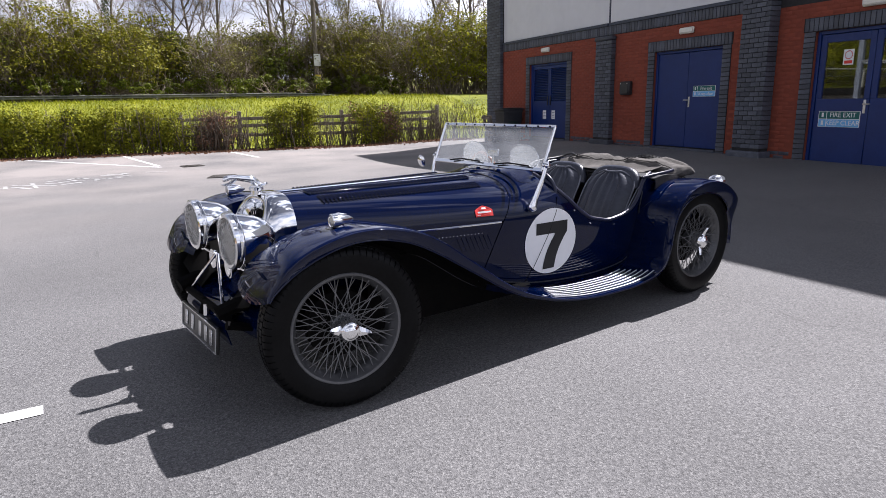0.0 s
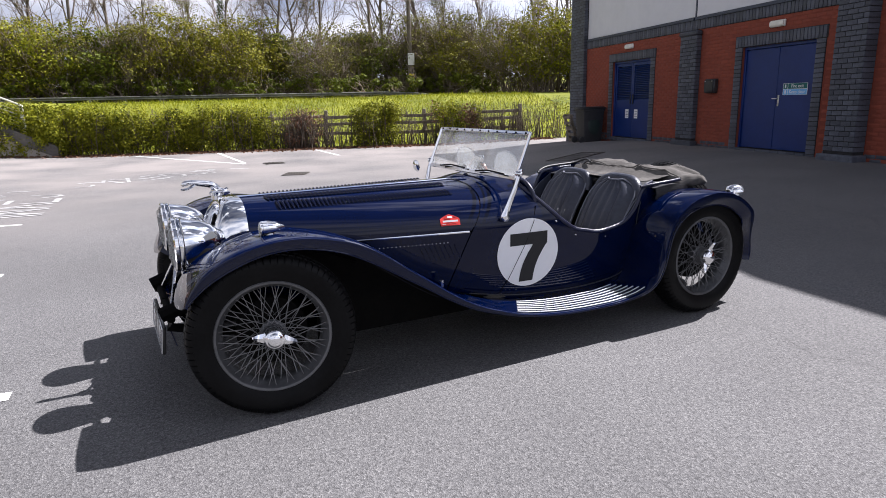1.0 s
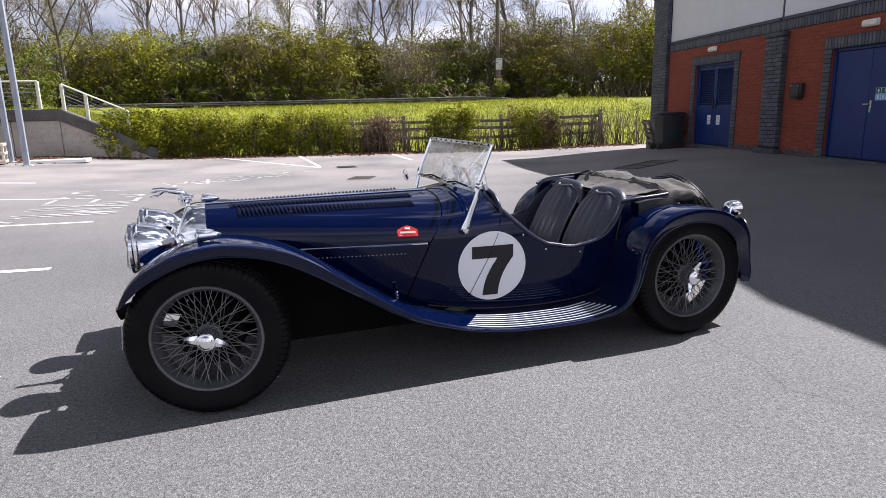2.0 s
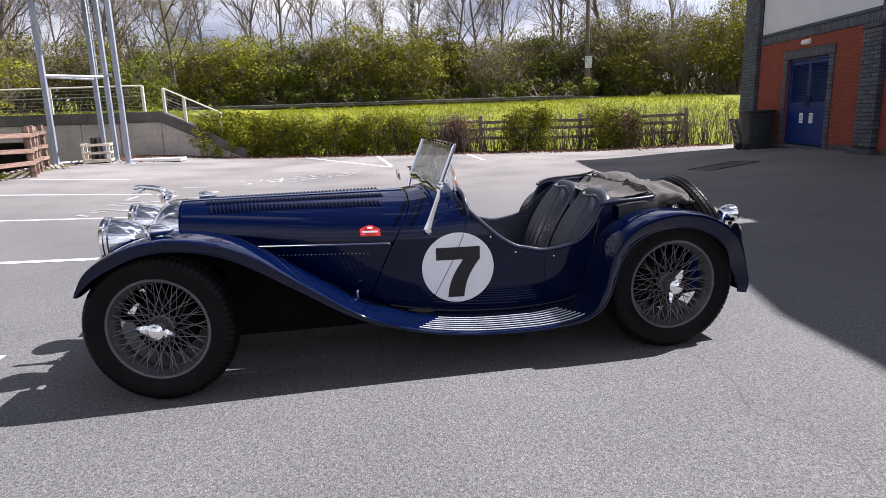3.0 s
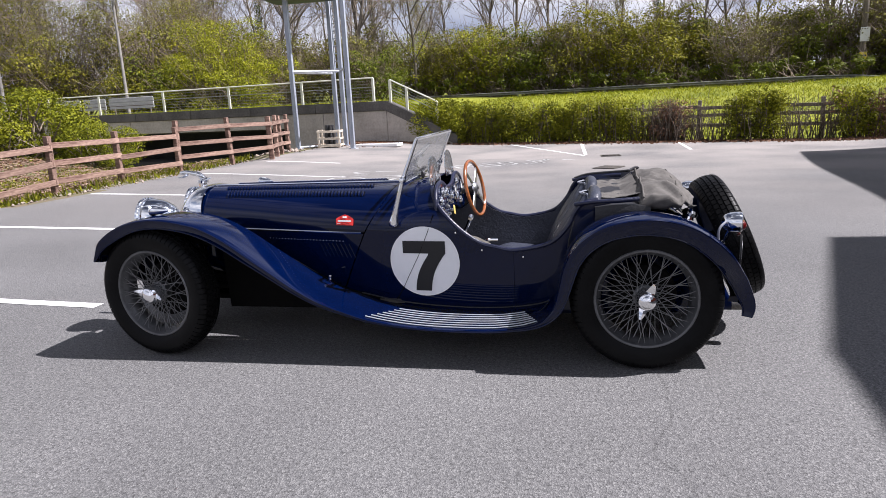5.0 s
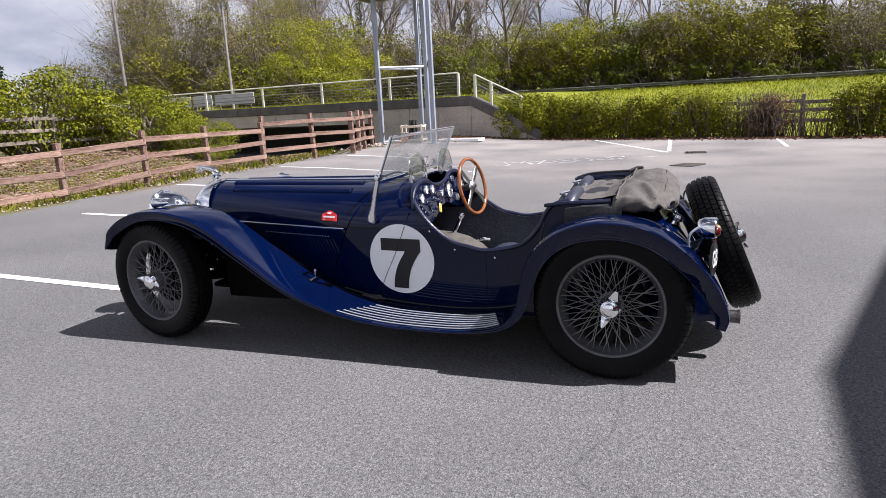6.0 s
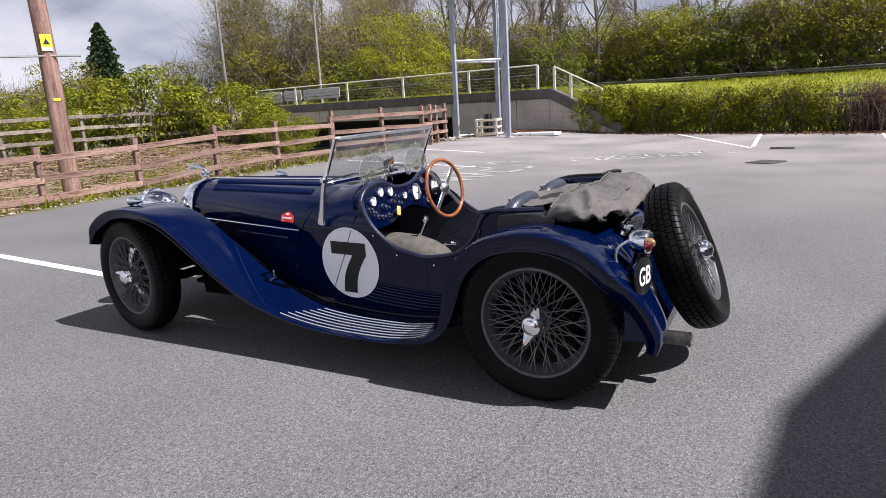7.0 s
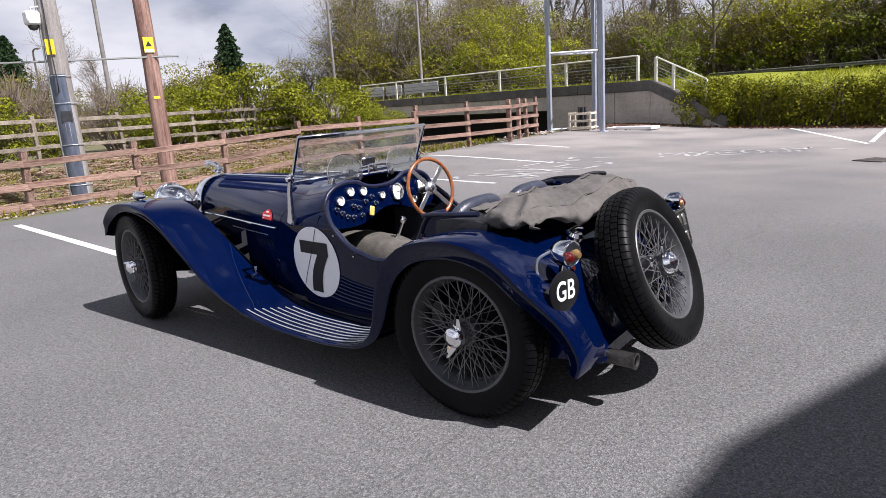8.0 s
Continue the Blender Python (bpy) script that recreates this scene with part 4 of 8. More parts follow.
def railing(name, m, posts, z_of, height, length):
    root = thing(name, "cream painted steel railing with wire infill", "railing", "railings along the wall", m=m)
    for x in posts:
        z = z_of(x)
        part("post", new_box((x - 0.05, -0.05, z), (x + 0.05, 0.03, z + height), 0.006), CREAM_STEEL, root)
    a, b = posts[0], posts[-1]
    part("top_rail", tube(bmesh.new(), [(a - 0.5 * (a > 1), 0, z_of(a) + height + 0.0), (b, 0, z_of(b) + height)], 0.03, 8), CREAM_STEEL, root)
    for i in range(7):
        h = height * (i + 0.7) / 7.6
        part("wire", tube(bmesh.new(), [(a, -0.01, z_of(a) + h), (b, -0.01, z_of(b) + h)], 0.007 if i != 4 else 0.02, 5), WIRE, root)
    return root


railing("railing", QUAY @ pose(0, -0.05, 0), [0.58, 4.05, 7.95, 11.8, 15.95, 19.5], lambda x: 1.6, 0.97, 19)
railing("railing", RAMP @ pose(0, 0.14, 0), [0.15, 0.95, 2.35], lambda x: 1.6 - x * 1.45 / rl, 0.92, rl)


def notice_board(x, w, off):
    root = thing("site_board", "grey-white weathered board fixed behind the railing", "sign board", "boards behind the railing", m=QUAY @ pose(x, off, 1.6))
    part("panel", new_box((-w / 2, -0.02, 0.28), (w / 2, 0.02, 0.82), 0.01), mat("grey_board", (0.42, 0.42, 0.42), (0.55, 0.55, 0.54), scale=2, rough=0.7), root)
    for q in (-0.4, 0.4):
        part("leg", new_box((q * w - 0.03, -0.06, -0.3), (q * w + 0.03, -0.022, 0.8), 0.004), GREY_WOOD, root)
    for z in (0.4, 0.6):
        part("batten", new_box((-w / 2 + 0.02, 0.02, z), (w / 2 - 0.02, 0.03, z + 0.03)), GREY_WOOD, root)


notice_board(14.25, 2.9, -0.45)
notice_board(16.75, 1.5, -0.5)
notice_board(18.6, 1.9, -0.45)

# ---- steel tower ----
TOWER_STEEL = mat("blue_grey_steel", (0.24, 0.27, 0.33), (0.38, 0.41, 0.46), scale=5, rough=0.5, metal=0.2, stretch=(3, 3, 0.5))
tower = thing("steel_tower", "grey galvanised steel stair tower with platform", "steel tower", m=pose(0, 0, 0))


def leg(x, y, top=6.2, r=0.075):
    z = ground_z(x, y)
    l = part("leg", new_box((x - r, y - r, z), (x + r, y + r, top), 0.008), TOWER_STEEL, tower)
    part("base_plate", new_box((x - 0.16, y - 0.16, z - 0.02), (x + 0.16, y + 0.16, z + 0.025), 0.004), GALV, l)


for x, y in ((-8.95, 18.95), (-6.62, 18.42), (-7.45, 20.1), (-8.05, 20.9)):
    leg(x, y)
part("platform_slab", new_box((-9.9, 18.2, 5.35), (-7.35, 20.4, 5.6), 0.02), mat("dark_teal_decking", (0.02, 0.035, 0.05), (0.04, 0.06, 0.08), scale=4, rough=0.6), tower)
for a, b in (((-8.95, 18.95, 2.75), (-8.05, 20.9, 2.75)), ((-8.95, 18.95, 2.78), (-7.45, 20.1, 2.78)), ((-8.95, 18.95, 5.3), (-6.62, 18.42, 5.3)), ((-6.62, 18.42, 2.8), (-7.45, 20.1, 2.8)), ((-7.45, 20.1, 0.02), (-8.95, 18.95, 0.02))):
    part("cross_rail", tube(bmesh.new(), [a, b], 0.045, 8), GALV, tower)
ladder = part("ladder", tube(bmesh.new(), [(-7.55, 20.3, 2.75), (-7.55, 20.3, 6.2)], 0.03, 8), TOWER_STEEL, tower)
part("stile", tube(bmesh.new(), [(-7.88, 20.72, 2.75), (-7.88, 20.72, 6.2)], 0.03, 8), TOWER_STEEL, ladder)
for q in range(12):
    part("rung", tube(bmesh.new(), [(-7.55, 20.3, 2.9 + 0.28 * q), (-7.88, 20.72, 2.9 + 0.28 * q)], 0.018, 6), TOWER_STEEL, ladder)
part("control_box", new_box((-6.78, 18.50, 2.62), (-6.70, 18.6, 2.86), 0.01), BLACK_PLASTIC, tower)

# crate with bottles, tray and rubble by the tower
PALE_WOOD = mat("pale_crate_wood", (0.45, 0.38, 0.29), (0.66, 0.60, 0.50), scale=4, rough=0.85, bump=0.3, rand=0.2)
cx, cy = -7.75, 19.2
crate = thing("wooden_crate", "pale slatted wooden crate holding dark pipes", "crate", m=pose(cx, cy, ground_z(cx, cy), 0, 0, 8))
for sx in (-0.38, 0.38):
    for sy in (-0.3, 0.3):
        part("corner_post", new_box((sx - 0.035, sy - 0.035, 0), (sx + 0.035, sy + 0.035, 0.66), 0.005), PALE_WOOD, crate)
for z in (0.06, 0.30, 0.56):
    for sy in (-0.345, 0.345):
        part("slat", new_box((-0.42, sy - 0.01, z), (0.42, sy + 0.01, z + 0.08), 0.004), PALE_WOOD, crate)
    for sx in (-0.425, 0.425):
        part("slat", new_box((sx - 0.01, -0.33, z), (sx + 0.01, 0.33, z + 0.08), 0.004), PALE_WOOD, crate)
part("floor_board", new_box((-0.34, -0.26, 0.03), (0.34, 0.26, 0.05)), PALE_WOOD, crate)
stack = thing("pipe_bundle", "dark plastic pipe offcuts standing in the crate", "pipes", m=pose(cx, cy, ground_z(cx, cy) + 0.05))
for i in range(6):
    a = i * 1.05
    part("pipe", tube(bmesh.new(), [(0.17 * math.cos(a), 0.14 * math.sin(a), 0), (0.12 * math.cos(a), 0.1 * math.sin(a), 0.78)], 0.05, 10), BLACK_PLASTIC, stack)
tray = thing("metal_tray", "white painted sheet metal tray lying on asphalt", "tray", m=pose(-6.0, 19.6, ground_z(-6, 19.6) + 0.004, 0, 0, -4))
part("tray_floor", new_box((-0.85, -0.35, 0), (0.85, 0.35, 0.03), 0.005), SIGN_WHITE, tray)
for lo, hi in (((-0.85, -0.35, 0.03), (0.85, -0.32, 0.10)), ((-0.85, 0.32, 0.03), (0.85, 0.35, 0.10)), ((-0.85, -0.32, 0.03), (-0.82, 0.32, 0.10)), ((0.82, -0.32, 0.03), (0.85, 0.32, 0.10))):
    part("tray_side", new_box(lo, hi, 0.004), SIGN_WHITE, tray)


# ---- timber fence on the verge ----
def rail_fence(name, label, posts, height, material, rails, group, gz=ground_z, droop=0.03, seed=1):
    rng = random.Random(seed)
    root = thing(name, label, "fence", group)
    tops = []
    for x, y in posts:
        z = gz(x, y)
        lean = pose(x, y, z, rng.uniform(-2.5, 2.5), rng.uniform(-2.5, 2.5), rng.uniform(-8, 8))
        part("post", new_box((-0.06, -0.05, -0.3), (0.06, 0.05, height + 0.08 + rng.uniform(-0.02, 0.03)), 0.012), material, root, m=lean)
        tops.append(Vector((x, y, z)))
    for a, b in zip(tops, tops[1:]):
        d = (b - a)
        ang = math.degrees(math.atan2(d.y, d.x))
        side = Vector((d.y, -d.x, 0)).normalized() * 0.068
        for h in rails:
            p = a + side + Vector((0, 0, h + rng.uniform(-droop, droop)))
            q = b + side + Vector((0, 0, h + rng.uniform(-droop, droop)))
            L = (q - p).length
            slope = math.degrees(math.asin((q.z - p.z) / L))
            m = Matrix.Translation((p + q) / 2) @ pose(0, 0, 0, 0, 0, ang) @ pose(0, 0, 0, 0, -slope, 0)
            part("rail", new_box((-L / 2 - 0.04, -0.019, -0.056), (L / 2 + 0.04, 0.019, 0.056), 0.008), material, root, m=m)
    return root


FENCE = [(-9.0, -8.0), (-9.05, -6.1), (-9.05, -4.3), (-9.05, -2.4), (-9.05, -0.5), (-9.05, 1.3), (-9.0, 3.13), (-8.95, 5.0), (-8.75, 6.8), (-8.85, 8.85), (-8.62, 10.75)]
FAR_FENCE = [(-8.66, 10.82), (-8.3, 12.8), (-7.75, 14.2)]
rail_fence("timber_fence", "weathered red-brown three-rail timber fence", FENCE, 1.06, FENCE_WOOD, (0.24, 0.58, 0.92), "yard fences")
rail_fence("timber_fence", "weathered red-brown three-rail timber fence stepped up beside the culvert", FAR_FENCE, 1.20, FENCE_WOOD, (0.36, 0.70, 1.06), "yard fences", seed=3)
rail_fence("timber_fence", "weathered red-brown three-rail timber fence end return", [(-7.8, 14.25), (-8.1, 15.3), (-8.4, 16.3), (-8.6, 17.3)], 1.20, FENCE_WOOD, (0.36, 0.70, 1.06), "yard fences", seed=4)
rail_fence("field_fence", "weathered grey three-rail field fence", [(-16.4, -5.5), (-16.6, -3.0), (-16.8, -0.5), (-17.0, 2.0), (-17.2, 4.5), (-17.4, 7.0), (-17.5, 9.5), (-17.5, 12.0), (-17.4, 14.2)], 1.15, GREY_WOOD, (0.35, 0.72, 1.08), "far fences", gz=lambda x, y: 0.42, seed=7)
HP = [HEDGE_A + HEDGE_D * t + HEDGE_N * 1.15 for t in np.arange(0.5, 18.6, 1.85)]
rail_fence("hedge_fence", "weathered grey timber rail fence behind the hedge", [(p.x, p.y) for p in HP], 1.20, GREY_WOOD, (0.45, 0.78, 1.05), "far fences", seed=9)

# ---- poles ----
YELLOW = mat("yellow_warning_plastic", (0.80, 0.62, 0.02), (0.85, 0.68, 0.03), scale=5, rough=0.5)


def pole(name, label, x, y, height, r, material, lean=(0, 0)):
    z = ground_z(x, y)
    root = thing(name, label, "pole", "utility poles", m=pose(x, y, z, lean[0], lean[1]))
    rr = [r * (1 - 0.22 * i / 8) for i in range(9)]
    shaft = part("shaft", tube(bmesh.new(), [(0.01 * math.sin(i), 0.01 * math.cos(i * 2), -0.4 + (height + 0.4) * i / 8) for i in range(9)], rr, 16), material, root)
    return root, shaft


def plate_on(parent, z, r, az, w, h, material, name, label=""):
    m = pose(0, 0, z, 0, 0, az) @ pose(0, -r, 0)
    return part(name, new_box((-w / 2, -0.004, -h / 2), (w / 2, 0.003, h / 2), 0.001), material, parent, label, m=m)


p, sh = pole("utility_pole", "reddish-brown wooden utility pole behind the timber fence", -10.25, 4.42, 8.5, 0.17, POLE_WOOD)
s = plate_on(sh, 3.10, 0.164, 68, 0.19, 0.30, YELLOW, "warning_plate", "yellow electrical warning plate")
part("white_panel", new_box((-0.085, -0.0065, -0.145), (0.085, -0.004, -0.085)), SIGN_WHITE, s)
bm = bmesh.new()
vs = [bm.verts.new(q) for q in ((-0.06, -0.006, -0.03), (0.06, -0.006, -0.03), (0, -0.006, 0.08))]
bm.faces.new(vs)
part("warning_triangle", thicken(bm, 0.001), TEXT_BLACK, s)
plate_on(sh, 2.06, 0.168, 68, 0.12, 0.05, YELLOW, "number_tag")
p2, sh2 = pole("utility_pole", "grey weathered wooden utility pole with cables and camera", -10.9, 2.9, 8.5, 0.19, mat("grey_pole_wood", (0.20, 0.18, 0.16), (0.36, 0.34, 0.32), scale=2.5, rough=0.85, bump=0.4, bscale=20, stretch=(4, 4, 0.5)))
plate_on(sh2, 3.15, 0.186, 44, 0.16, 0.28, YELLOW, "warning_plate", "yellow electrical warning plate")
plate_on(sh2, 1.85, 0.190, 62, 0.18, 0.2, BLACK_PLASTIC, "number_plate_dark")
rows = []
for i in range(9):
    z = -0.1 + 2.75 * i / 8
    r = 0.200 - 0.014 * i / 8
    rows.append([(r * math.sin(radians(d)), -r * math.cos(radians(d)), z) for d in np.linspace(-30, 95, 12)])
bm = bmesh.new()
sheet(bm, rows)
part("cable_guard", thicken(bm, 0.006), mat("blue_grey_guard", (0.07, 0.085, 0.12), (0.14, 0.16, 0.20), scale=4, rough=0.45, metal=0.3, stretch=(3, 3, 0.6)), sh2, "dark blue-grey steel cable guard")
part("conduit", tube(bmesh.new(), [(-0.05, -0.205, 0.0), (-0.05, -0.203, 1.2), (-0.05, -0.195, 2.6), (0.02, -0.18, 5.0)], 0.020, 10), WIRE, sh2)
for k, zz in enumerate((0.5, 1.3, 2.1, 2.62)):
    part("strap", tube(bmesh.new(), [(0.205 * math.cos(t), 0.205 * math.sin(t), zz) for t in np.linspace(0, 2 * math.pi, 20)], 0.006, 5), GALV, sh2)
part("cable", tube(bmesh.new(), spline([(0.12, -0.12, 4.2), (0.15, -0.14, 3.2), (0.22, -0.16, 2.5), (0.12, -0.13, 2.3)], 6), 0.012, 6), BLACK_PLASTIC, sh2)
cam_box = part("camera_housing", new_box((-0.12, -0.42, 3.55), (0.10, -0.18, 3.80), 0.03), SIGN_WHITE, sh2, "white security camera housing")
part("camera_dome", lathe(bmesh.new(), [(0, -0.10), (0.06, -0.08), (0.09, -0.03), (0.09, 0)], 16, pose(-0.01, -0.3, 3.55)), BLACK_PLASTIC, cam_box)
part("bracket", tube(bmesh.new(), [(0, -0.1, 3.9), (0, -0.3, 3.86), (0, -0.3, 3.78)], 0.02, 8), GALV, sh2)
part("cross_cable", tube(bmesh.new(), spline([(-1.4, -1.5, 2.93), (0.0, 0.18, 2.91), (0.9, 1.7, 2.93), (1.05, 1.93, 2.92)], 5), 0.020, 6), WIRE, sh2)


LAMP_GREY = mat("weathered_lamp_post", (0.13, 0.12, 0.11), (0.24, 0.225, 0.21), scale=3, rough=0.7)


def lamp_post(x, y, h, r=0.07, arm=False):
    z = ground_z(x, y)
    root = thing("street_lamp", "thin grey steel lamp post far behind the fence", "lamp post", "distant lamp posts", m=pose(x, y, z))
    part("column", tube(bmesh.new(), [(0, 0, 0), (0, 0, 1.2), (0, 0, 1.25), (0, 0, h)], [r * 1.4, r * 1.4, r, r * 0.7], 10), LAMP_GREY, root)
    part("arm", tube(bmesh.new(), spline([(0, 0, h - 0.1), (0.1, 0, h + 0.25), (0.6, 0, h + 0.4), (1.1, 0, h + 0.38)], 4), r * 0.6, 8), LAMP_GREY, root)
    part("lantern", new_box((0.9, -0.12, h + 0.30), (1.5, 0.12, h + 0.44), 0.04), LAMP_GREY, root)


lamp_post(-33.4, 14.4, 12.5, 0.13)
lamp_post(-33.9, 31.5, 13.0, 0.12)
lamp_post(-23.0, 28.6, 10.0, 0.09)
lamp_post(-60.0, 21.0, 9.0, 0.11)
root = thing("road_sign", "round blue traffic sign on a thin grey post", "road sign", m=pose(-57.7, 31.8, 0, 0, 0, 62))
part("post", tube(bmesh.new(), [(0, 0, 0), (0, 0, 3.6)], 0.06, 8), LAMP_GREY, root)
disc = part("sign_disc", lathe(bmesh.new(), [(0, 0.03), (0.62, 0.03), (0.66, 0.02), (0.66, -0.02), (0, -0.03)], 28, pose(0, -0.08, 3.16, 90)), mat("traffic_blue", (0.01, 0.14, 0.50), (0.015, 0.17, 0.56), scale=3, rough=0.4), root)
part("sign_bar", new_box((-0.10, -0.125, 2.80), (0.10, -0.112, 3.50), 0.004), SIGN_WHITE, disc)
root = thing("roadside_cabinet", "long low white roadside cabinet beyond the platform", "cabinet", m=pose(-52.9, 49.3, 0, 0, 0, 40))
part("body", new_box((-1.5, -0.5, 2.2), (1.5, 0.5, 3.75), 0.03), SIGN_WHITE, root)
part("lid", new_box((-1.65, -0.6, 3.75), (1.65, 0.6, 3.98), 0.03), SIGN_WHITE, root)
part("plinth", new_box((-1.4, -0.45, -0.5), (1.4, 0.45, 2.2), 0.02), CONCRETE, root)
# pole with a notice in front of the wood
px, py = 18.3, 39.6
root = thing("notice_pole", "grey pole with white notice and yellow marker band", "pole", "utility poles", m=pose(px, py, ground_z(px, py)))
part("shaft", tube(bmesh.new(), [(0, 0, 0), (0, 0, 9)], [0.17, 0.13], 12), BARK, root)
part("notice", new_box((-0.25, -0.22, 2.05), (0.25, -0.18, 2.85), 0.01), SIGN_WHITE, root)
part("marker_band", new_box((-0.2, -0.24, 0.2), (0.2, -0.17, 1.45), 0.01), YELLOW, root)
for k in range(4):
    part("printed_bar", new_box((-0.15, -0.25, 0.35 + k * 0.28), (0.15, -0.238, 0.45 + k * 0.28)), TEXT_BLACK, root)
BARRIER = mat("dull_barrier_steel", (0.07, 0.072, 0.07), (0.20, 0.20, 0.19), scale=0.6, rough=0.6, metal=0.2)
# crash barrier on the bank
GA, GB = Vector((-10.0, 43.1, 0)), Vector((18.9, 36.4, 0))
barrier = thing("crash_barrier", "grey steel crash barrier along the bank top", "crash barrier")
gd = (GB - GA).normalized()
nrm = Vector((gd.y, -gd.x, 0))
rows = []
for i in range(16):
    p = GA.lerp(GB, i / 15)
    z = 1.93 - 0.28 * smoothstep(13.6, 15, i)
    rows.append([tuple(p + nrm * o + Vector((0, 0, z + h))) for o, h in ((0, -0.10), (0.06, -0.075), (0.06, -0.035), (0, 0.0), (0.06, 0.035), (0.06, 0.075), (0, 0.10))])
    part("post", new_box((p.x - 0.05, p.y - 0.05, ground_z(p.x, p.y) - 0.3), (p.x + 0.05, p.y + 0.05, z + 0.08)), BARRIER, barrier)
bm = bmesh.new()
sheet(bm, rows)
part("beam", thicken(bm, 0.004), BARRIER, barrier)


# ---- plants ----
def sticks(segs, sides=4):
    """Tapered sticks (p0, p1, r0, r1) as arrays of corners and faces."""
    P0 = np.array([s[0] for s in segs], float)
    P1 = np.array([s[1] for s in segs], float)
    R0 = np.array([s[2] for s in segs], float)
    R1 = np.array([s[3] for s in segs], float)
    d = P1 - P0
    d /= np.maximum(np.linalg.norm(d, axis=1), 1e-6)[:, None]
    ref = np.where(np.abs(d[:, 2:3]) > 0.9, [[1.0, 0, 0]], [[0, 0, 1.0]])
    e = np.cross(d, ref)
    e /= np.linalg.norm(e, axis=1)[:, None]
    f = np.cross(d, e)
    vs = []
    for P, R in ((P0, R0), (P1, R1)):
        for k in range(sides):
            t = 2 * math.pi * k / sides
            vs.append(P + (e * math.cos(t) + f * math.sin(t)) * R[:, None])
    V = np.stack(vs, 1)
    n = len(segs)
    base = np.arange(n)[:, None] * 2 * sides
    F = np.concatenate([base + np.array([[k, (k + 1) % sides, sides + (k + 1) % sides, sides + k]]) for k in range(sides)], 0)
    return V.reshape(-1, 3), F


def grow(rng, p, d, length, r, depth, segs, tips, spread=0.55, up=0.15):
    n = 3 if depth > 2 else 2
    for i in range(n):
        q = p + d * length / n
        segs.append((tuple(p), tuple(q), r * (1 - 0.25 * i / n), r * (1 - 0.25 * (i + 1) / n)))
        p = q
        d = (d + Vector(rng.normal(size=3)) * 0.13 + Vector((0, 0, up * 0.3))).normalized()
        if depth > 0 and i >= n - 2:
            for _ in range(2):
                e = (d + Vector(rng.normal(size=3)) * spread + Vector((0, 0, up))).normalized()
                grow(rng, p, e, length * rng.uniform(0.58, 0.85), r * 0.55, depth - 1, segs, tips, spread, up)
    tips.append(tuple(p))


def tall_tree(name, label, seed, height, leaf, n_leaf, ivy=False, size=0.12, slim=False):
    rng = np.random.default_rng(seed)
    root = thing(name, label, "tree", "trees of the wood")
    segs, tips = [], []
    p, d, r = Vector((0, 0, -0.3)), Vector((0, 0, 1)), height * 0.0095
    k = 9
    for i in range(k):
        q = p + d * height / k
        segs.append((tuple(p), tuple(q), r * (1 - 0.085 * i), r * (1 - 0.085 * (i + 1))))
        if i >= 1:
            for _ in range(2 if i < 6 else 3):
                a = rng.uniform(0, 2 * math.pi)
                e = Vector((math.cos(a), math.sin(a), 0.95 + 0.16 * i + (0.9 if slim else 0))).normalized()
                grow(rng, q, e, height * rng.uniform(0.10, 0.19) * (1.25 - 0.07 * i), r * 0.40, 3, segs, tips, 0.40 if slim else 0.55)
        p, d = q, (d + Vector(rng.normal(size=3)) * 0.06 + Vector((0, 0, 0.1))).normalized()
    trunk = [s for s in segs if s[2] > height * 0.003]
    twigs = [s for s in segs if s[2] <= height * 0.003]
    part("trunk", raw_mesh("trunk", *sticks(trunk, 6), BARK), None, root)
    part("branchwork", raw_mesh("branchwork", *sticks([(a, b, max(c, 0.013), max(e, 0.009)) for a, b, c, e in twigs], 3), TWIG), None, root)
    tips = np.array(tips)
    if n_leaf:
        c = tips[rng.integers(0, len(tips), n_leaf)] + rng.normal(size=(n_leaf, 3)) * 0.22
        part("crown", raw_mesh("crown", *leaves(rng, c, size), leaf), None, root)
    if ivy:
        t = rng.uniform(0.05, 0.75, 2600)
        a = rng.uniform(0, 2 * math.pi, 2600)
        rr = (0.16 + 0.35 * rng.random(2600) ** 2) * (1.1 - 0.5 * t)
        c = np.stack([np.cos(a) * rr, np.sin(a) * rr, t * height], 1)
        part("ivy", raw_mesh("ivy", *leaves(rng, c, 0.16), IVY), None, root)
    return root


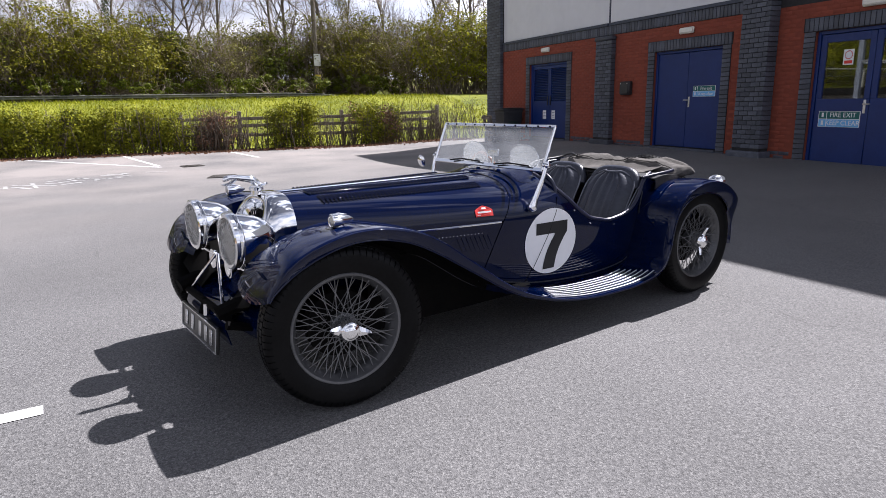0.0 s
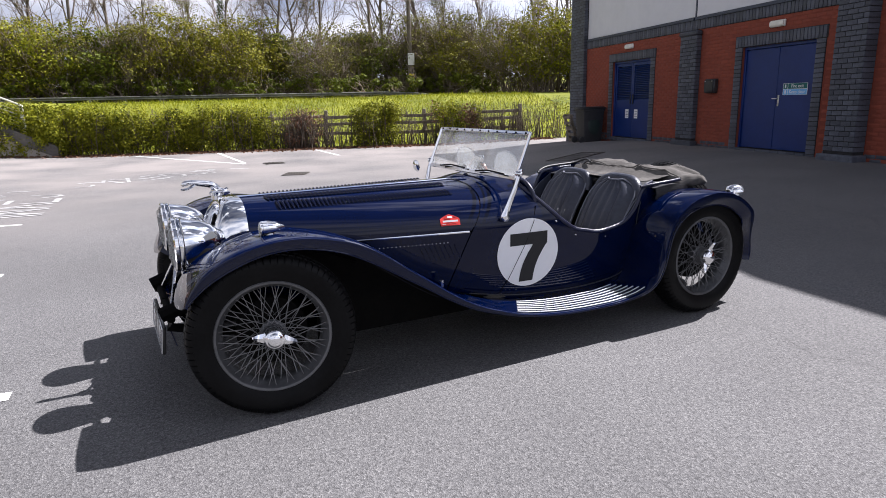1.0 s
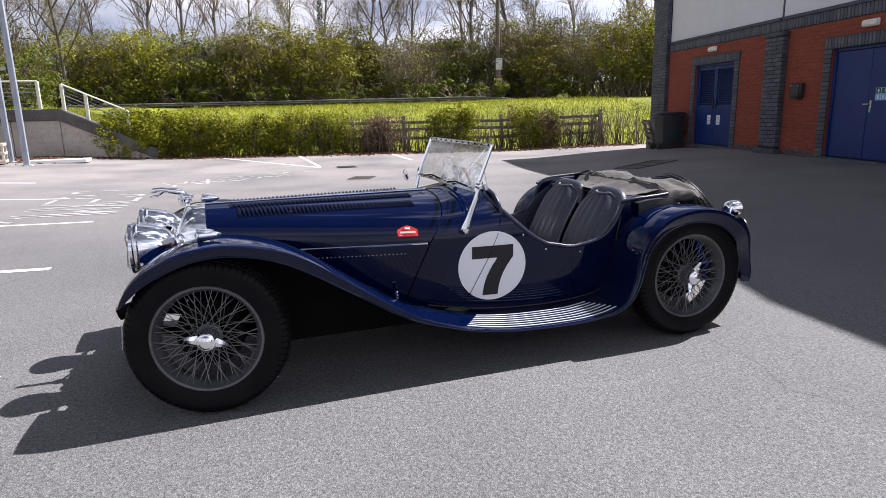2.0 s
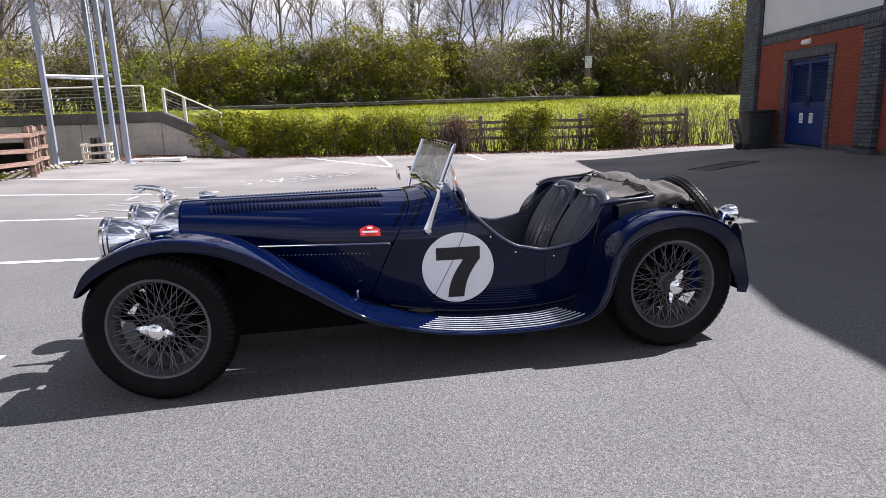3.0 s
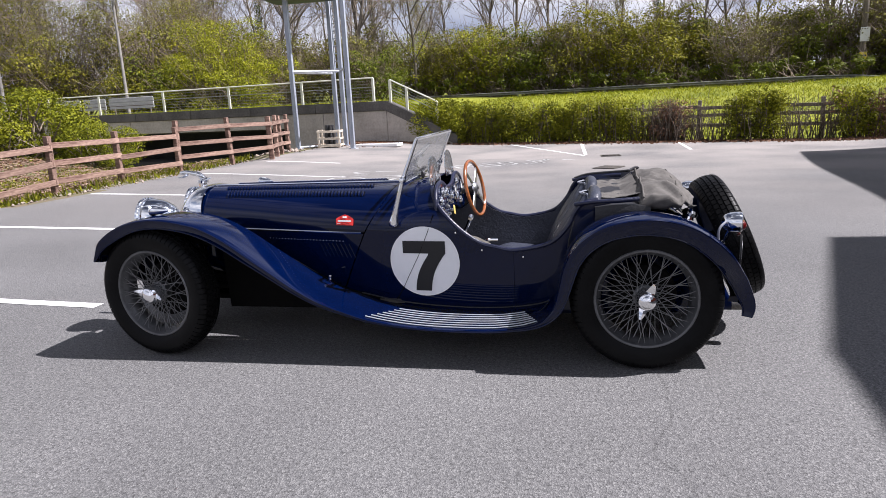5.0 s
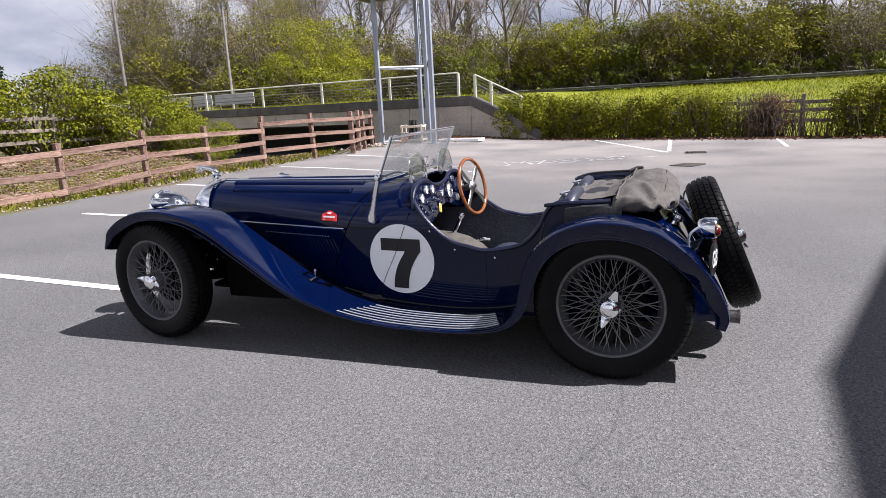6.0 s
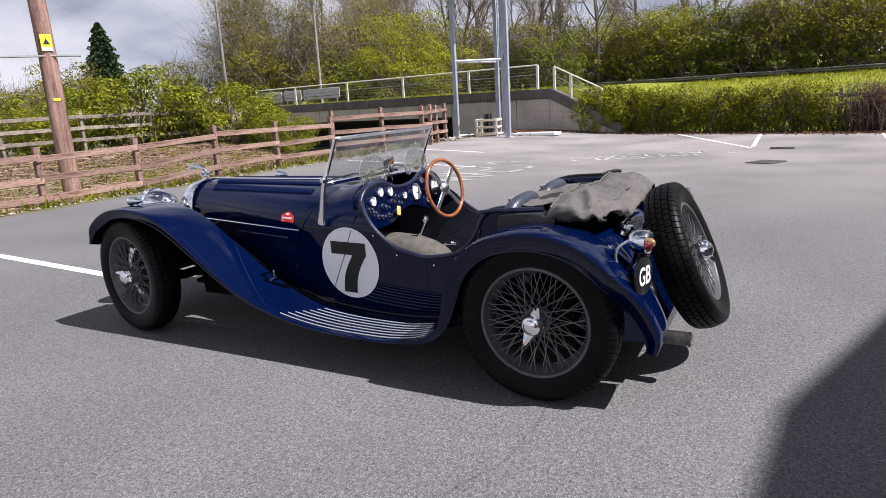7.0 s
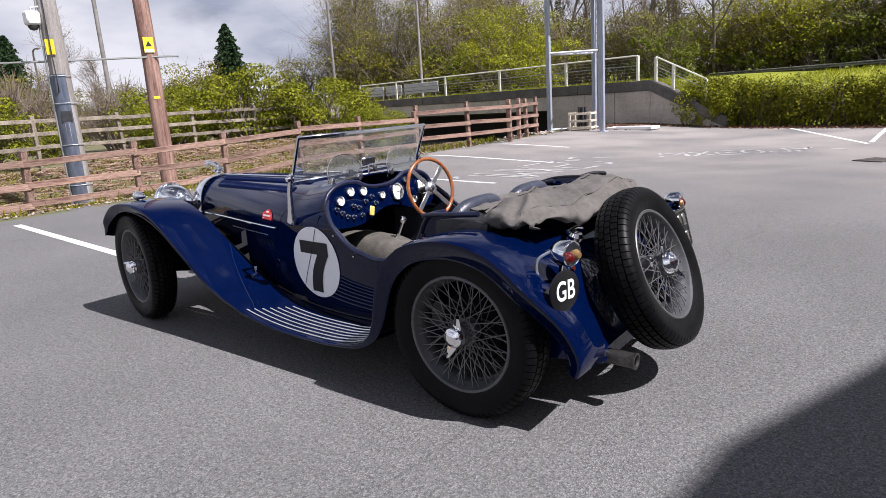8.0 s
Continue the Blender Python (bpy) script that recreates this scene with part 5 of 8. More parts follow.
def bush(name, label, seed, height, width, leaf, n, size=0.15, group="bushes of the wood", clumps=40, full=1.0, twigs=7):
    """Leaf clumps like rough cushions on forked stems: tops catch the sun, undersides stay dark."""
    rng = np.random.default_rng(seed)
    root = thing(name, label, "tree" if name.endswith("tree") else "bush", group)
    c = rng.normal(size=(clumps, 3))
    c /= np.linalg.norm(c, axis=1)[:, None]
    c *= rng.uniform(0.40, 0.92, clumps)[:, None]
    c[:, 0] *= width / 2
    c[:, 1] *= width / 2
    c[:, 2] = (c[:, 2] * 0.5 + 0.5) * height * rng.uniform(0.75, 1.05, clumps)
    segs = []
    for i in range(clumps):
        a = rng.uniform(0, 2 * math.pi)
        b = Vector((math.cos(a) * width * 0.12, math.sin(a) * width * 0.12, -0.2))
        t = Vector(c[i])
        m = b.lerp(t, 0.5) + Vector(rng.normal(size=3)) * 0.15
        segs += [(tuple(b), tuple(m), 0.045, 0.03), (tuple(m), tuple(t), 0.03, 0.014)]
        for _ in range(twigs):
            e = t + Vector(rng.normal(size=3)) * width * 0.10 + Vector((0, 0, height * 0.08))
            segs.append((tuple(m.lerp(t, rng.uniform(0.3, 1))), tuple(e), 0.014, 0.006))
    part("woody_frame", raw_mesh("woody_frame", *sticks(segs, 3), TWIG), None, root)
    rad = rng.uniform(0.55, 1.15, clumps) * min(width, height) * 0.16 * full
    w = rad ** 2 / (rad ** 2).sum()
    k = rng.choice(clumps, n, p=w)
    u = rng.normal(size=(n, 3))
    u[:, 2] = np.abs(u[:, 2]) * np.where(rng.random(n) < 0.78, 1, -1)
    u /= np.linalg.norm(u, axis=1)[:, None]
    lump = 1 + 0.28 * np.sin(u[:, 0] * 5 + k) * np.sin(u[:, 1] * 6 + 2 * k) * np.cos(u[:, 2] * 5)
    r = rad[k] * lump * (0.62 + 0.42 * np.sqrt(rng.random(n)) + 0.35 * (rng.random(n) > 0.93) * rng.random(n))
    pts = c[k] + u * r[:, None] * np.array([1.15, 1.15, 0.72])
    pts[:, 2] = np.maximum(pts[:, 2], 0.02)
    face = u + np.array([0, 0, 0.5]) + 0.35 * rng.normal(size=(n, 3))
    part("crown", raw_mesh("crown", *leaves(rng, pts, size, facing=face), leaf), None, root)
    return root


def place(src, x, y, s=1.0, turn=0.0, z=None):
    return copy_thing(src, pose(x, y, (ground_z(x, y) if z is None else z) - 0.05, 0, 0, turn) @ Matrix.Diagonal((s, s, s, 1)))


B = [bush("shrub", "yellow-green shrub in young spring leaf", 11, 5.0, 5.2, LEAF_SPRING, 7600, 0.145, clumps=52),
     bush("shrub", "bright green dense shrub in young leaf", 12, 5.2, 5.6, LEAF_BRIGHT, 9000, 0.15, clumps=62, full=1.0),
     bush("shrub", "olive-brown twiggy shrub just budding", 13, 5.6, 5.0, LEAF_OLIVE, 4600, 0.125, full=0.9, twigs=18),
     bush("shrub", "dark green shrub in the shade of the wood", 14, 4.4, 5.2, LEAF_DARK, 6600, 0.155, clumps=50)]
T = [tall_tree("bare_tree", "tall bare deciduous tree with budding twigs", 21, 15, LEAF_OLIVE, 1500),
     tall_tree("bare_tree", "tall bare deciduous tree wrapped in ivy", 22, 16, LEAF_SPRING, 1100, True),
     tall_tree("leafing_tree", "tall tree breaking into yellow-green leaf", 23, 13, LEAF_SPRING, 5200, False, 0.14),
     tall_tree("bare_tree", "slender bare tree with fine upright twigs", 24, 16, LEAF_OLIVE, 700, slim=True)]
rng0 = random.Random(5)
first = {}


def put(kind, i, x, y, s, turn):
    """Moves the first of a kind into place and copies it after that; bushes keep clear of the barrier."""
    if kind == "b" and -11 < x < 22:
        y = max(y, 40.8 - 0.232 * x + 2.9 * s)
    src = (B if kind == "b" else T)[i]
    if (kind, i) not in first:
        first[(kind, i)] = (x, y, s, turn)
        return
    place(src, x, y, s, turn)


for k in range(34):
    az = radians(-34 + 82 * k / 33)
    r = 45 + rng0.uniform(-3, 4) + (5 if 19 < math.degrees(az) < 28 else 0)
    i = rng0.choice((0, 0, 1, 2, 2, 3, 0, 2))
    put("b", i, r * math.sin(az), r * math.cos(az) - 2, rng0.uniform(0.95, 1.28), rng0.uniform(0, 360))
for k in range(10):
    az = radians(-34 + 80 * k / 9)
    r = 51 + rng0.uniform(-3, 4)
    put("b", rng0.choice((2, 0, 3)), r * math.sin(az), r * math.cos(az), rng0.uniform(1.0, 1.25), rng0.uniform(0, 360))
for k in range(30):
    az = radians(-36 + 86 * (k + rng0.uniform(-0.5, 0.5)) / 29)
    r = 53 + rng0.uniform(-5, 16)
    put("t", rng0.choice((0, 1, 3, 2, 0, 3, 3)), r * math.sin(az), r * math.cos(az), rng0.uniform(0.8, 1.2), rng0.uniform(0, 360))
# left of the tower
for i, x, y, s in ((2, -27, 37, 1.5), (2, -13.5, 39, 1.0), (2, -43, 36, 1.3), (0, -27, 35, 1.0), (3, -11, 37, 0.9), (2, -24, 41, 1.5), (0, -36, 37, 1.5), (0, 23.5, 42.5, 1.15), (2, 27.5, 44, 1.2), (2, 20.5, 42.5, 1.1)):
    put("b", i, x, y, s, x * 37)
for i, x, y, s in ((2, -31, 40, 1.0), (2, -36, 36, 0.95), (0, -26, 45, 1.0), (0, -14, 42, 1.1), (2, -40, 40, 1.0), (0, -21, 44, 1.05), (0, -10, 44, 0.95)):
    put("t", i, x, y, s, x * 53)
for (kind, i), (x, y, s, turn) in first.items():
    src = (B if kind == "b" else T)[i]
    src.matrix_basis = pose(x, y, ground_z(x, y) - 0.05, 0, 0, turn) @ Matrix.Diagonal((s, s, s, 1))

# low dark undergrowth at the foot of the wood
under = bush("undergrowth", "low dark green undergrowth at the wood edge", 15, 1.5, 4.4, LEAF_DARK, 2300, 0.15, group="undergrowth of the wood", clumps=26, full=1.0, twigs=4)
for k in range(13):
    x = -9.5 + 3.0 * k
    y = 40.8 - 0.232 * x + rng0.uniform(1.3, 2.0)
    m = pose(x, y, ground_z(x, y) - 0.05, 0, 0, 67 * k) @ Matrix.Diagonal((1, 1, rng0.uniform(0.8, 1.25), 1))
    if k:
        copy_thing(under, m)
    else:
        under.matrix_basis = m

# broad leafing willows behind the platform
willow = bush("willow_tree", "broad old willow in fine yellow-olive spring leaf", 41, 12.5, 13.0, LEAF_WILLOW, 30000, 0.122, group="willows behind the platform", clumps=150, full=0.62, twigs=14)
willow.matrix_basis = pose(-36.0, 38.5, ground_z(-36, 38.5) - 0.1)
copy_thing(willow, pose(-28.5, 42.5, ground_z(-28.5, 42.5) - 0.1, 0, 0, 130) @ Matrix.Diagonal((0.95, 0.95, 0.9, 1)))
rounded = bush("rounded_bush", "dense rounded bush in bright yellow-green leaf", 43, 6.9, 9.4, LEAF_BRIGHT, 34000, 0.105, group="willows behind the platform", clumps=120, full=0.72, twigs=3)
rounded.matrix_basis = pose(-19.8, 34.0, ground_z(-19.8, 34.0) - 0.1)
# bare hedgerow far across the field
for k, (i, x, y, s) in enumerate(((2, -48, 6, 1.0), (2, -50, 11, 1.1), (2, -47, 15, 1.0), (0, -52, 19, 1.0), (2, -48, 23, 1.15), (2, -51, 28, 1.1), (0, -55, 33, 1.2), (2, -54, 1, 1.0))):
    place(B[i], x, y, s, 50 * k)
for k, (x, y, s) in enumerate(((-44, 10, 0.55), (-45, 16.5, 0.6), (-47, 21, 0.5))):
    place(T[0], x, y, s, 80 * k)

# low bramble bank beyond the field fence
L = [bush("bramble_bank", "dense green bramble and hawthorn mass", 31, 2.5, 4.2, LEAF_BRAMBLE, 13500, 0.076, group="brambles beyond the fence", clumps=64, full=1.0, twigs=0),
     bush("bramble_bank", "dense dark green bramble mass", 32, 2.3, 4.0, LEAF_BRAMBLE, 11500, 0.078, group="brambles beyond the fence", clumps=60, full=1.0, twigs=0),
     bush("bare_hawthorn", "bare twiggy hawthorn with a few buds", 33, 3.2, 3.4, LEAF_OLIVE, 1800, 0.06, group="brambles beyond the fence", clumps=60, full=1.2, twigs=14)]
spots = [(0, -20.0, 10.4, 1.15), (1, -18.6, 9.0, 0.8), (2, -24.5, 10.3, 1.0), (0, -18.9, 12.4, 1.2), (1, -18.2, 14.0, 1.15), (0, -17.0, 15.2, 1.05), (1, -15.6, 15.6, 0.9), (0, -14.2, 15.2, 0.6), (1, -13.2, 14.4, 0.45),
         (0, -19.6, 3.4, 0.9), (0, -20.0, 0.6, 1.05), (1, -19.2, 1.8, 0.8), (1, -20.4, 6.2, 0.75), (2, -27, 7.5, 1.1)]
seen = set()
for k, (i, x, y, s) in enumerate(spots):
    m = pose(x, y, ground_z(x, y) - 0.05, 0, 0, 70 * k) @ Matrix.Diagonal((s, s, s, 1))
    if i in seen:
        copy_thing(L[i], m)
    else:
        seen.add(i)
        L[i].matrix_basis = m


def conifer(x, y, h, seed):
    rng = np.random.default_rng(seed)
    root = thing("conifer", "dark green conifer standing far off", "tree", m=pose(x, y, 0))
    part("trunk", tube(bmesh.new(), [(0, 0, 0), (0, 0, h)], [h * 0.02, 0.03], 8), BARK, root)
    n = 11000
    t = rng.random(n) ** 0.8
    whorl = np.floor(t * 13)
    lay = (t * 13) % 1
    a = rng.uniform(0, 2 * math.pi, n)
    arm = 0.72 + 0.38 * np.sin(a * 6 + whorl * 2.1) * np.sin(a * 2.5 + whorl * 1.3)
    rr = (1 - t) ** 0.8 * h * 0.43 * np.sqrt(rng.random(n)) * (1.1 - 0.55 * lay) * arm + 0.1
    c = np.stack([np.cos(a) * rr, np.sin(a) * rr, h * 0.08 + t * h * 0.92 - rr * 0.2], 1)
    part("crown", raw_mesh("crown", *leaves(rng, c, 0.42), NEEDLE), None, root)


conifer(-63.6, 42.9, 11.6, 3)
conifer(-92, 30, 13, 6)


# hedge in front of the bank: leafy clumps, gaps and stretches of dead brown stems
def hedge_clumps(rng, count):
    """Clump middles and radii, sorted into green, bright and brown."""
    found = {"green": [], "bright": [], "brown": []}
    for i in range(count):
        t = rng.uniform(-0.9, 18.6)
        dense = 1.25 * smoothstep(8.4, 6.6, t) + 0.9 * smoothstep(1.1, 0.3, abs(t - 11.6)) + 0.7 * smoothstep(1.0, 0.4, abs(t - 14.8))
        gap = noise.noise((t * 0.9, 3.1, 0.4)) + 0.8 * dense
        if gap < rng.uniform(-0.15, 0.45):
            continue
        r = rng.uniform(0.20, 0.40)
        top = 1.34 + 0.22 * noise.noise((t * 0.9, 9, 0)) + 0.25 * smoothstep(3.0, 0.0, t)
        p = HEDGE_A + HEDGE_D * t + HEDGE_N * (0.45 + rng.normal() * 0.16)
        h = rng.uniform(0.12, top)
        # bright clumps come mostly above 0.6, colouring in the sunlit hedge top
        kind = "brown" if abs(t - 8.9) < 0.75 or (t > 12.5 and noise.noise((t * 1.3, 1.0, 6)) > 0.05 and rng.random() < 0.75) else ("bright" if rng.random() < (0.55 if h > 0.6 else 0.2) else "green")
        found[kind].append((p.x, p.y, ground_z(p.x, p.y) + h, r))
    return found


def clump_leaves(rng, clumps, each, size):
    C = np.repeat(np.array(clumps), each, 0)
    n = len(C)
    u = rng.normal(size=(n, 3))
    u /= np.linalg.norm(u, axis=1)[:, None]
    pts = C[:, :3] + u * (C[:, 3] * (0.45 + 0.62 * np.sqrt(rng.random(n))))[:, None]
    pts[:, 2] = np.maximum(pts[:, 2], C[:, 2] - 0.35)
    return leaves(rng, pts, size, facing=u + np.array([0, 0, 0.4]) + 0.5 * rng.normal(size=(n, 3)))


rng = np.random.default_rng(77)
hedge = thing("hedge", "ragged yellow-green hedge with gaps and dead brown stretches", "hedge", kind="stuff")
HC = hedge_clumps(rng, 720)
for i in range(46):
    p = HEDGE_A + HEDGE_D * rng.uniform(-0.75, 1.2) - HEDGE_N * (0.05 + rng.normal() * 0.14)
    HC["bright" if i % 3 else "green"].append((p.x, p.y, ground_z(p.x, p.y) + rng.uniform(0.15, 1.35), rng.uniform(0.2, 0.36)))
part("crown", raw_mesh("crown", *clump_leaves(rng, HC["green"], 130, 0.085), LEAF_HEDGE), None, hedge)
part("young_leaves", raw_mesh("young_leaves", *clump_leaves(rng, HC["bright"], 135, 0.080), LEAF_BRIGHT), None, hedge)
part("dead_leaves", raw_mesh("dead_leaves", *clump_leaves(rng, HC["brown"], 80, 0.075), LEAF_BROWN), None, hedge)
segs = []
for i in range(760):
    t = rng.uniform(0, 18.6) if i % 4 else (8.9 + rng.normal() * 0.45 if i % 8 else 15.8 + rng.normal() * 1.2)
    p = HEDGE_A + HEDGE_D * t + HEDGE_N * (0.45 + rng.normal() * 0.2)
    b = Vector((p.x, p.y, ground_z(p.x, p.y) - 0.05))
    tip = b + Vector((rng.normal() * 0.2, rng.normal() * 0.2, rng.uniform(0.7, 1.55)))
    mid = b.lerp(tip, 0.5) + Vector(rng.normal(size=3)) * 0.06
    segs += [(tuple(b), tuple(mid), 0.016, 0.011), (tuple(mid), tuple(tip), 0.011, 0.004)]
    for _ in range(4):
        o = b.lerp(tip, rng.uniform(0.3, 1))
        segs.append((tuple(o), tuple(o + Vector(rng.normal(size=3)) * 0.18 + Vector((0, 0, 0.08))), 0.006, 0.003))
part("woody_frame", raw_mesh("woody_frame", *sticks(segs, 4), HEDGE_TWIG), None, hedge)

# leaf litter along the foot of the hedge and the wall
pts = []
for i in range(5200):
    t = rng.uniform(-3.2, 18)
    p = HEDGE_A + HEDGE_D * t - HEDGE_N * (abs(rng.normal()) * 0.35 - 0.25)
    pts.append((p.x, p.y, ground_z(p.x, p.y) + 0.012 + 0.03 * rng.random()))
for i in range(2600):
    p = QUAY_A + QUAY_D * rng.uniform(-1, 3.4) + QUAY_N * (abs(rng.normal()) * 1.2 + 0.05)
    pts.append((p.x, p.y, ground_z(p.x, p.y) + 0.015))
litter = part("leaf_litter", raw_mesh("leaf_litter", *leaves(rng, np.array(pts), 0.10, 0.0), LEAF_BROWN))
tagged(litter, "brown leaf litter and twigs along the hedge foot", "leaf litter", kind="stuff")

# grass blades on the bank and the verge
pts = []
while len(pts) < 26000:
    t, q = rng.uniform(-4, 22), rng.uniform(0.6, 17)
    p = HEDGE_A + HEDGE_D * t + HEDGE_N * q
    pts.append((p.x, p.y, ground_z(p.x, p.y)))


def blades(pts, low, high):
    P = np.array(pts)
    n = len(P)
    h = rng.uniform(low, high, n)
    lean = rng.normal(size=(n, 2)) * 0.07
    w = rng.uniform(0.010, 0.026, n)
    a = rng.uniform(0, math.pi, n)
    dx, dy = np.cos(a) * w, np.sin(a) * w
    V = np.stack([P + np.stack([-dx, -dy, 0 * h], 1), P + np.stack([dx, dy, 0 * h], 1), P + np.stack([lean[:, 0], lean[:, 1], h], 1)], 1).reshape(-1, 3)
    return V, np.arange(3 * n).reshape(n, 3)


for i in range(3200):
    a, b = rng.uniform(0, rl), rng.uniform(0.4, 1.75)
    q = RAMP @ Vector((a, b, 1.5 - 1.45 * a / rl))
    pts.append((q.x, q.y, q.z))
for i in range(5200):
    q = QUAY @ Vector((rng.uniform(0.1, 20.4), -rng.uniform(0.45, 4.5), 1.56))
    pts.append((q.x, q.y, q.z))
tagged(part("grass", raw_mesh("grass", *blades(pts, 0.06, 0.2), BLADE)), "bright rough spring grass on the bank", "grass", kind="stuff")
pts = []
for i in range(9000):
    x, y = rng.uniform(-13.5, -8.6), rng.uniform(-3, 15)
    if noise.noise((x * 0.6, y * 0.6, 2)) > 0.0:
        pts.append((x, y, ground_z(x, y)))
for i in range(900):
    x, y = -8.25 - abs(rng.normal()) * 0.35, rng.uniform(-3, 14)
    pts.append((x, y, ground_z(x, y)))
tagged(part("weeds", raw_mesh("weeds", *blades(pts, 0.05, 0.22), LEAF_HEDGE)), "sparse green weeds on the verge", "weeds", kind="stuff")
low_leaf = []
for i in range(42000):
    x, y = rng.uniform(-18, -8.9), rng.uniform(-3, 15)
    if noise.noise((x * 0.5, y * 0.5, 7)) + 0.5 * noise.noise((x * 1.7, y * 1.7, 3)) > 0.08 - 0.15 * smoothstep(4, 8, y):
        low_leaf.append((x, y, ground_z(x, y) + 0.12 * rng.random()))
tagged(part("ground_ivy", raw_mesh("ground_ivy", *leaves(rng, np.array(low_leaf), 0.055, 0.1), LEAF_SPRING)), "low green weeds behind the timber fence", "weeds", kind="stuff")
# cut brash and dead bramble stems on the ground behind the fence
segs, dead = [], []
for i in range(4400):
    x, y = rng.uniform(-17.5, -9.0), rng.uniform(-3, 14)
    z = ground_z(x, y)
    a, r = rng.uniform(0, 2 * math.pi), rng.uniform(0.15, 0.7)
    h0, h1 = rng.uniform(0.0, 0.14, 2)
    segs.append(((x, y, z + h0), (x + r * math.cos(a), y + r * math.sin(a), z + h1), 0.009, 0.004))
    dead += [(x + rng.normal() * 0.4, y + rng.normal() * 0.4, z + 0.05 * rng.random()) for _ in range(4)]
brash = part("brash", raw_mesh("brash", *sticks(segs, 3), mat("dead_stems", (0.22, 0.14, 0.10), (0.46, 0.33, 0.25), scale=3, rough=0.9, island=0.3)))
tagged(brash, "brown cut brash and dead stems behind the fence", "brash", kind="stuff")
tagged(part("dead_leaves", raw_mesh("dead_leaves", *leaves(rng, np.array(dead), 0.09, 0.0), LEAF_BROWN)), "dead brown leaves on the verge", "leaf litter", kind="stuff")
# stones and rubble on the verge
V, F = [], []
for i in range(900):
    x, y = -8.1 - abs(rng.normal()) * 0.5, rng.uniform(-2, 14)
    if i % 4 == 0:
        x, y = -9.3 + rng.normal() * 0.5, 17.6 + rng.normal() * 0.4
    s = rng.uniform(0.012, 0.04) * (2.2 if i % 4 == 0 else 1)
    c = np.array([x, y, ground_z(x, y) + s * 0.4])
    o = rng.normal(size=(6, 3)) * 0.15 + np.array([[1, 0, 0], [-1, 0, 0], [0, 1, 0], [0, -1, 0], [0, 0, 0.7], [0, 0, -0.7]])
    k = len(V) * 6
    V.append(c + o * s)
    F += [[k + q for q in t] for t in ((0, 2, 4), (2, 1, 4), (1, 3, 4), (3, 0, 4), (2, 0, 5), (1, 2, 5), (3, 1, 5), (0, 3, 5))]
stones = part("rubble", raw_mesh("rubble", np.concatenate(V), F, mat("pale_rubble", (0.20, 0.16, 0.13), (0.38, 0.32, 0.27), scale=5, rough=0.9, island=0.3)))
tagged(stones, "pale stones and rubble scattered on the verge", "rubble", kind="stuff")


# ---- the car ----
PAINT = mat("navy_car_paint", (0.0003, 0.0031, 0.0230), (0.0004, 0.0040, 0.0285), scale=1.5, rough=0.45, coat=1.0, rvar=0.02, spec=0.0)
PAINT.node_tree.nodes["Principled BSDF"].inputs["Coat IOR"].default_value = 1.40
CHROME = mat("chrome", (0.86, 0.87, 0.88), (0.92, 0.92, 0.93), scale=6, rough=0.06, metal=1, rvar=0.03)
ALLOY = mat("dull_polished_alloy", (0.62, 0.63, 0.65), (0.72, 0.73, 0.74), scale=8, rough=0.28, metal=1)
RIM_GREY = mat("grey_enamel_wheel", (0.085, 0.087, 0.091), (0.13, 0.132, 0.137), scale=6, rough=0.38, metal=0.4)
SPOKE_GREY = mat("grey_wire_spoke", (0.12, 0.122, 0.126), (0.18, 0.182, 0.187), scale=9, rough=0.4, metal=0.5)
RUBBER = mat("black_rubber", (0.0035, 0.0035, 0.0037), (0.007, 0.007, 0.0075), scale=7, rough=0.40, bump=0.05, bscale=50, spec=0.10)
LEATHER = mat("dark_blue_grey_leather", (0.030, 0.034, 0.050), (0.050, 0.056, 0.078), scale=6, rough=0.36, bump=0.2, bscale=70)
PIPING = mat("grey_piping", (0.14, 0.15, 0.18), (0.20, 0.21, 0.25), scale=8, rough=0.5)
BLACK_LEATHER = mat("black_vinyl", (0.008, 0.008, 0.010), (0.016, 0.016, 0.019), scale=6, rough=0.52, bump=0.2, bscale=50)
HOOD_CLOTH = mat("grey_brown_hood_cloth", (0.072, 0.067, 0.061), (0.125, 0.116, 0.106), scale=5, rough=0.95, bump=0.25, bscale=160)
CARPET = mat("beige_grey_carpet", (0.062, 0.057, 0.049), (0.115, 0.106, 0.090), scale=20, rough=1.0, bump=0.25, bscale=420)
NAVY_TRIM = mat("navy_leather_trim", (0.006, 0.008, 0.026), (0.010, 0.013, 0.040), scale=9, rough=0.35, bump=0.15, bscale=80)
TAG = mat("faded_yellow_tag", (0.50, 0.36, 0.07), (0.66, 0.52, 0.16), scale=14, rough=0.5)
# near-black chassis metal; also stands in for shade under wings and valances
DARK_METAL_SHADE = mat("dark_metal_and_shade", (0.003, 0.003, 0.0035), (0.007, 0.0065, 0.006), scale=6, rough=0.8, metal=0.0, spec=0.06)
DIAL = mat("white_dial", (0.75, 0.74, 0.70), (0.82, 0.81, 0.78), scale=8, rough=0.4)
WOOD_RIM = mat("varnished_wood", (0.20, 0.060, 0.018), (0.34, 0.12, 0.04), scale=14, rough=0.22, coat=0.6, stretch=(1, 1, 4))
RED_LENS = mat("red_lens", (0.06, 0.003, 0.003), (0.09, 0.004, 0.004), scale=30, rough=0.10, coat=0.8)
AMBER_LENS = mat("amber_lens", (0.15, 0.085, 0.03), (0.21, 0.125, 0.045), scale=30, rough=0.10, coat=0.8)
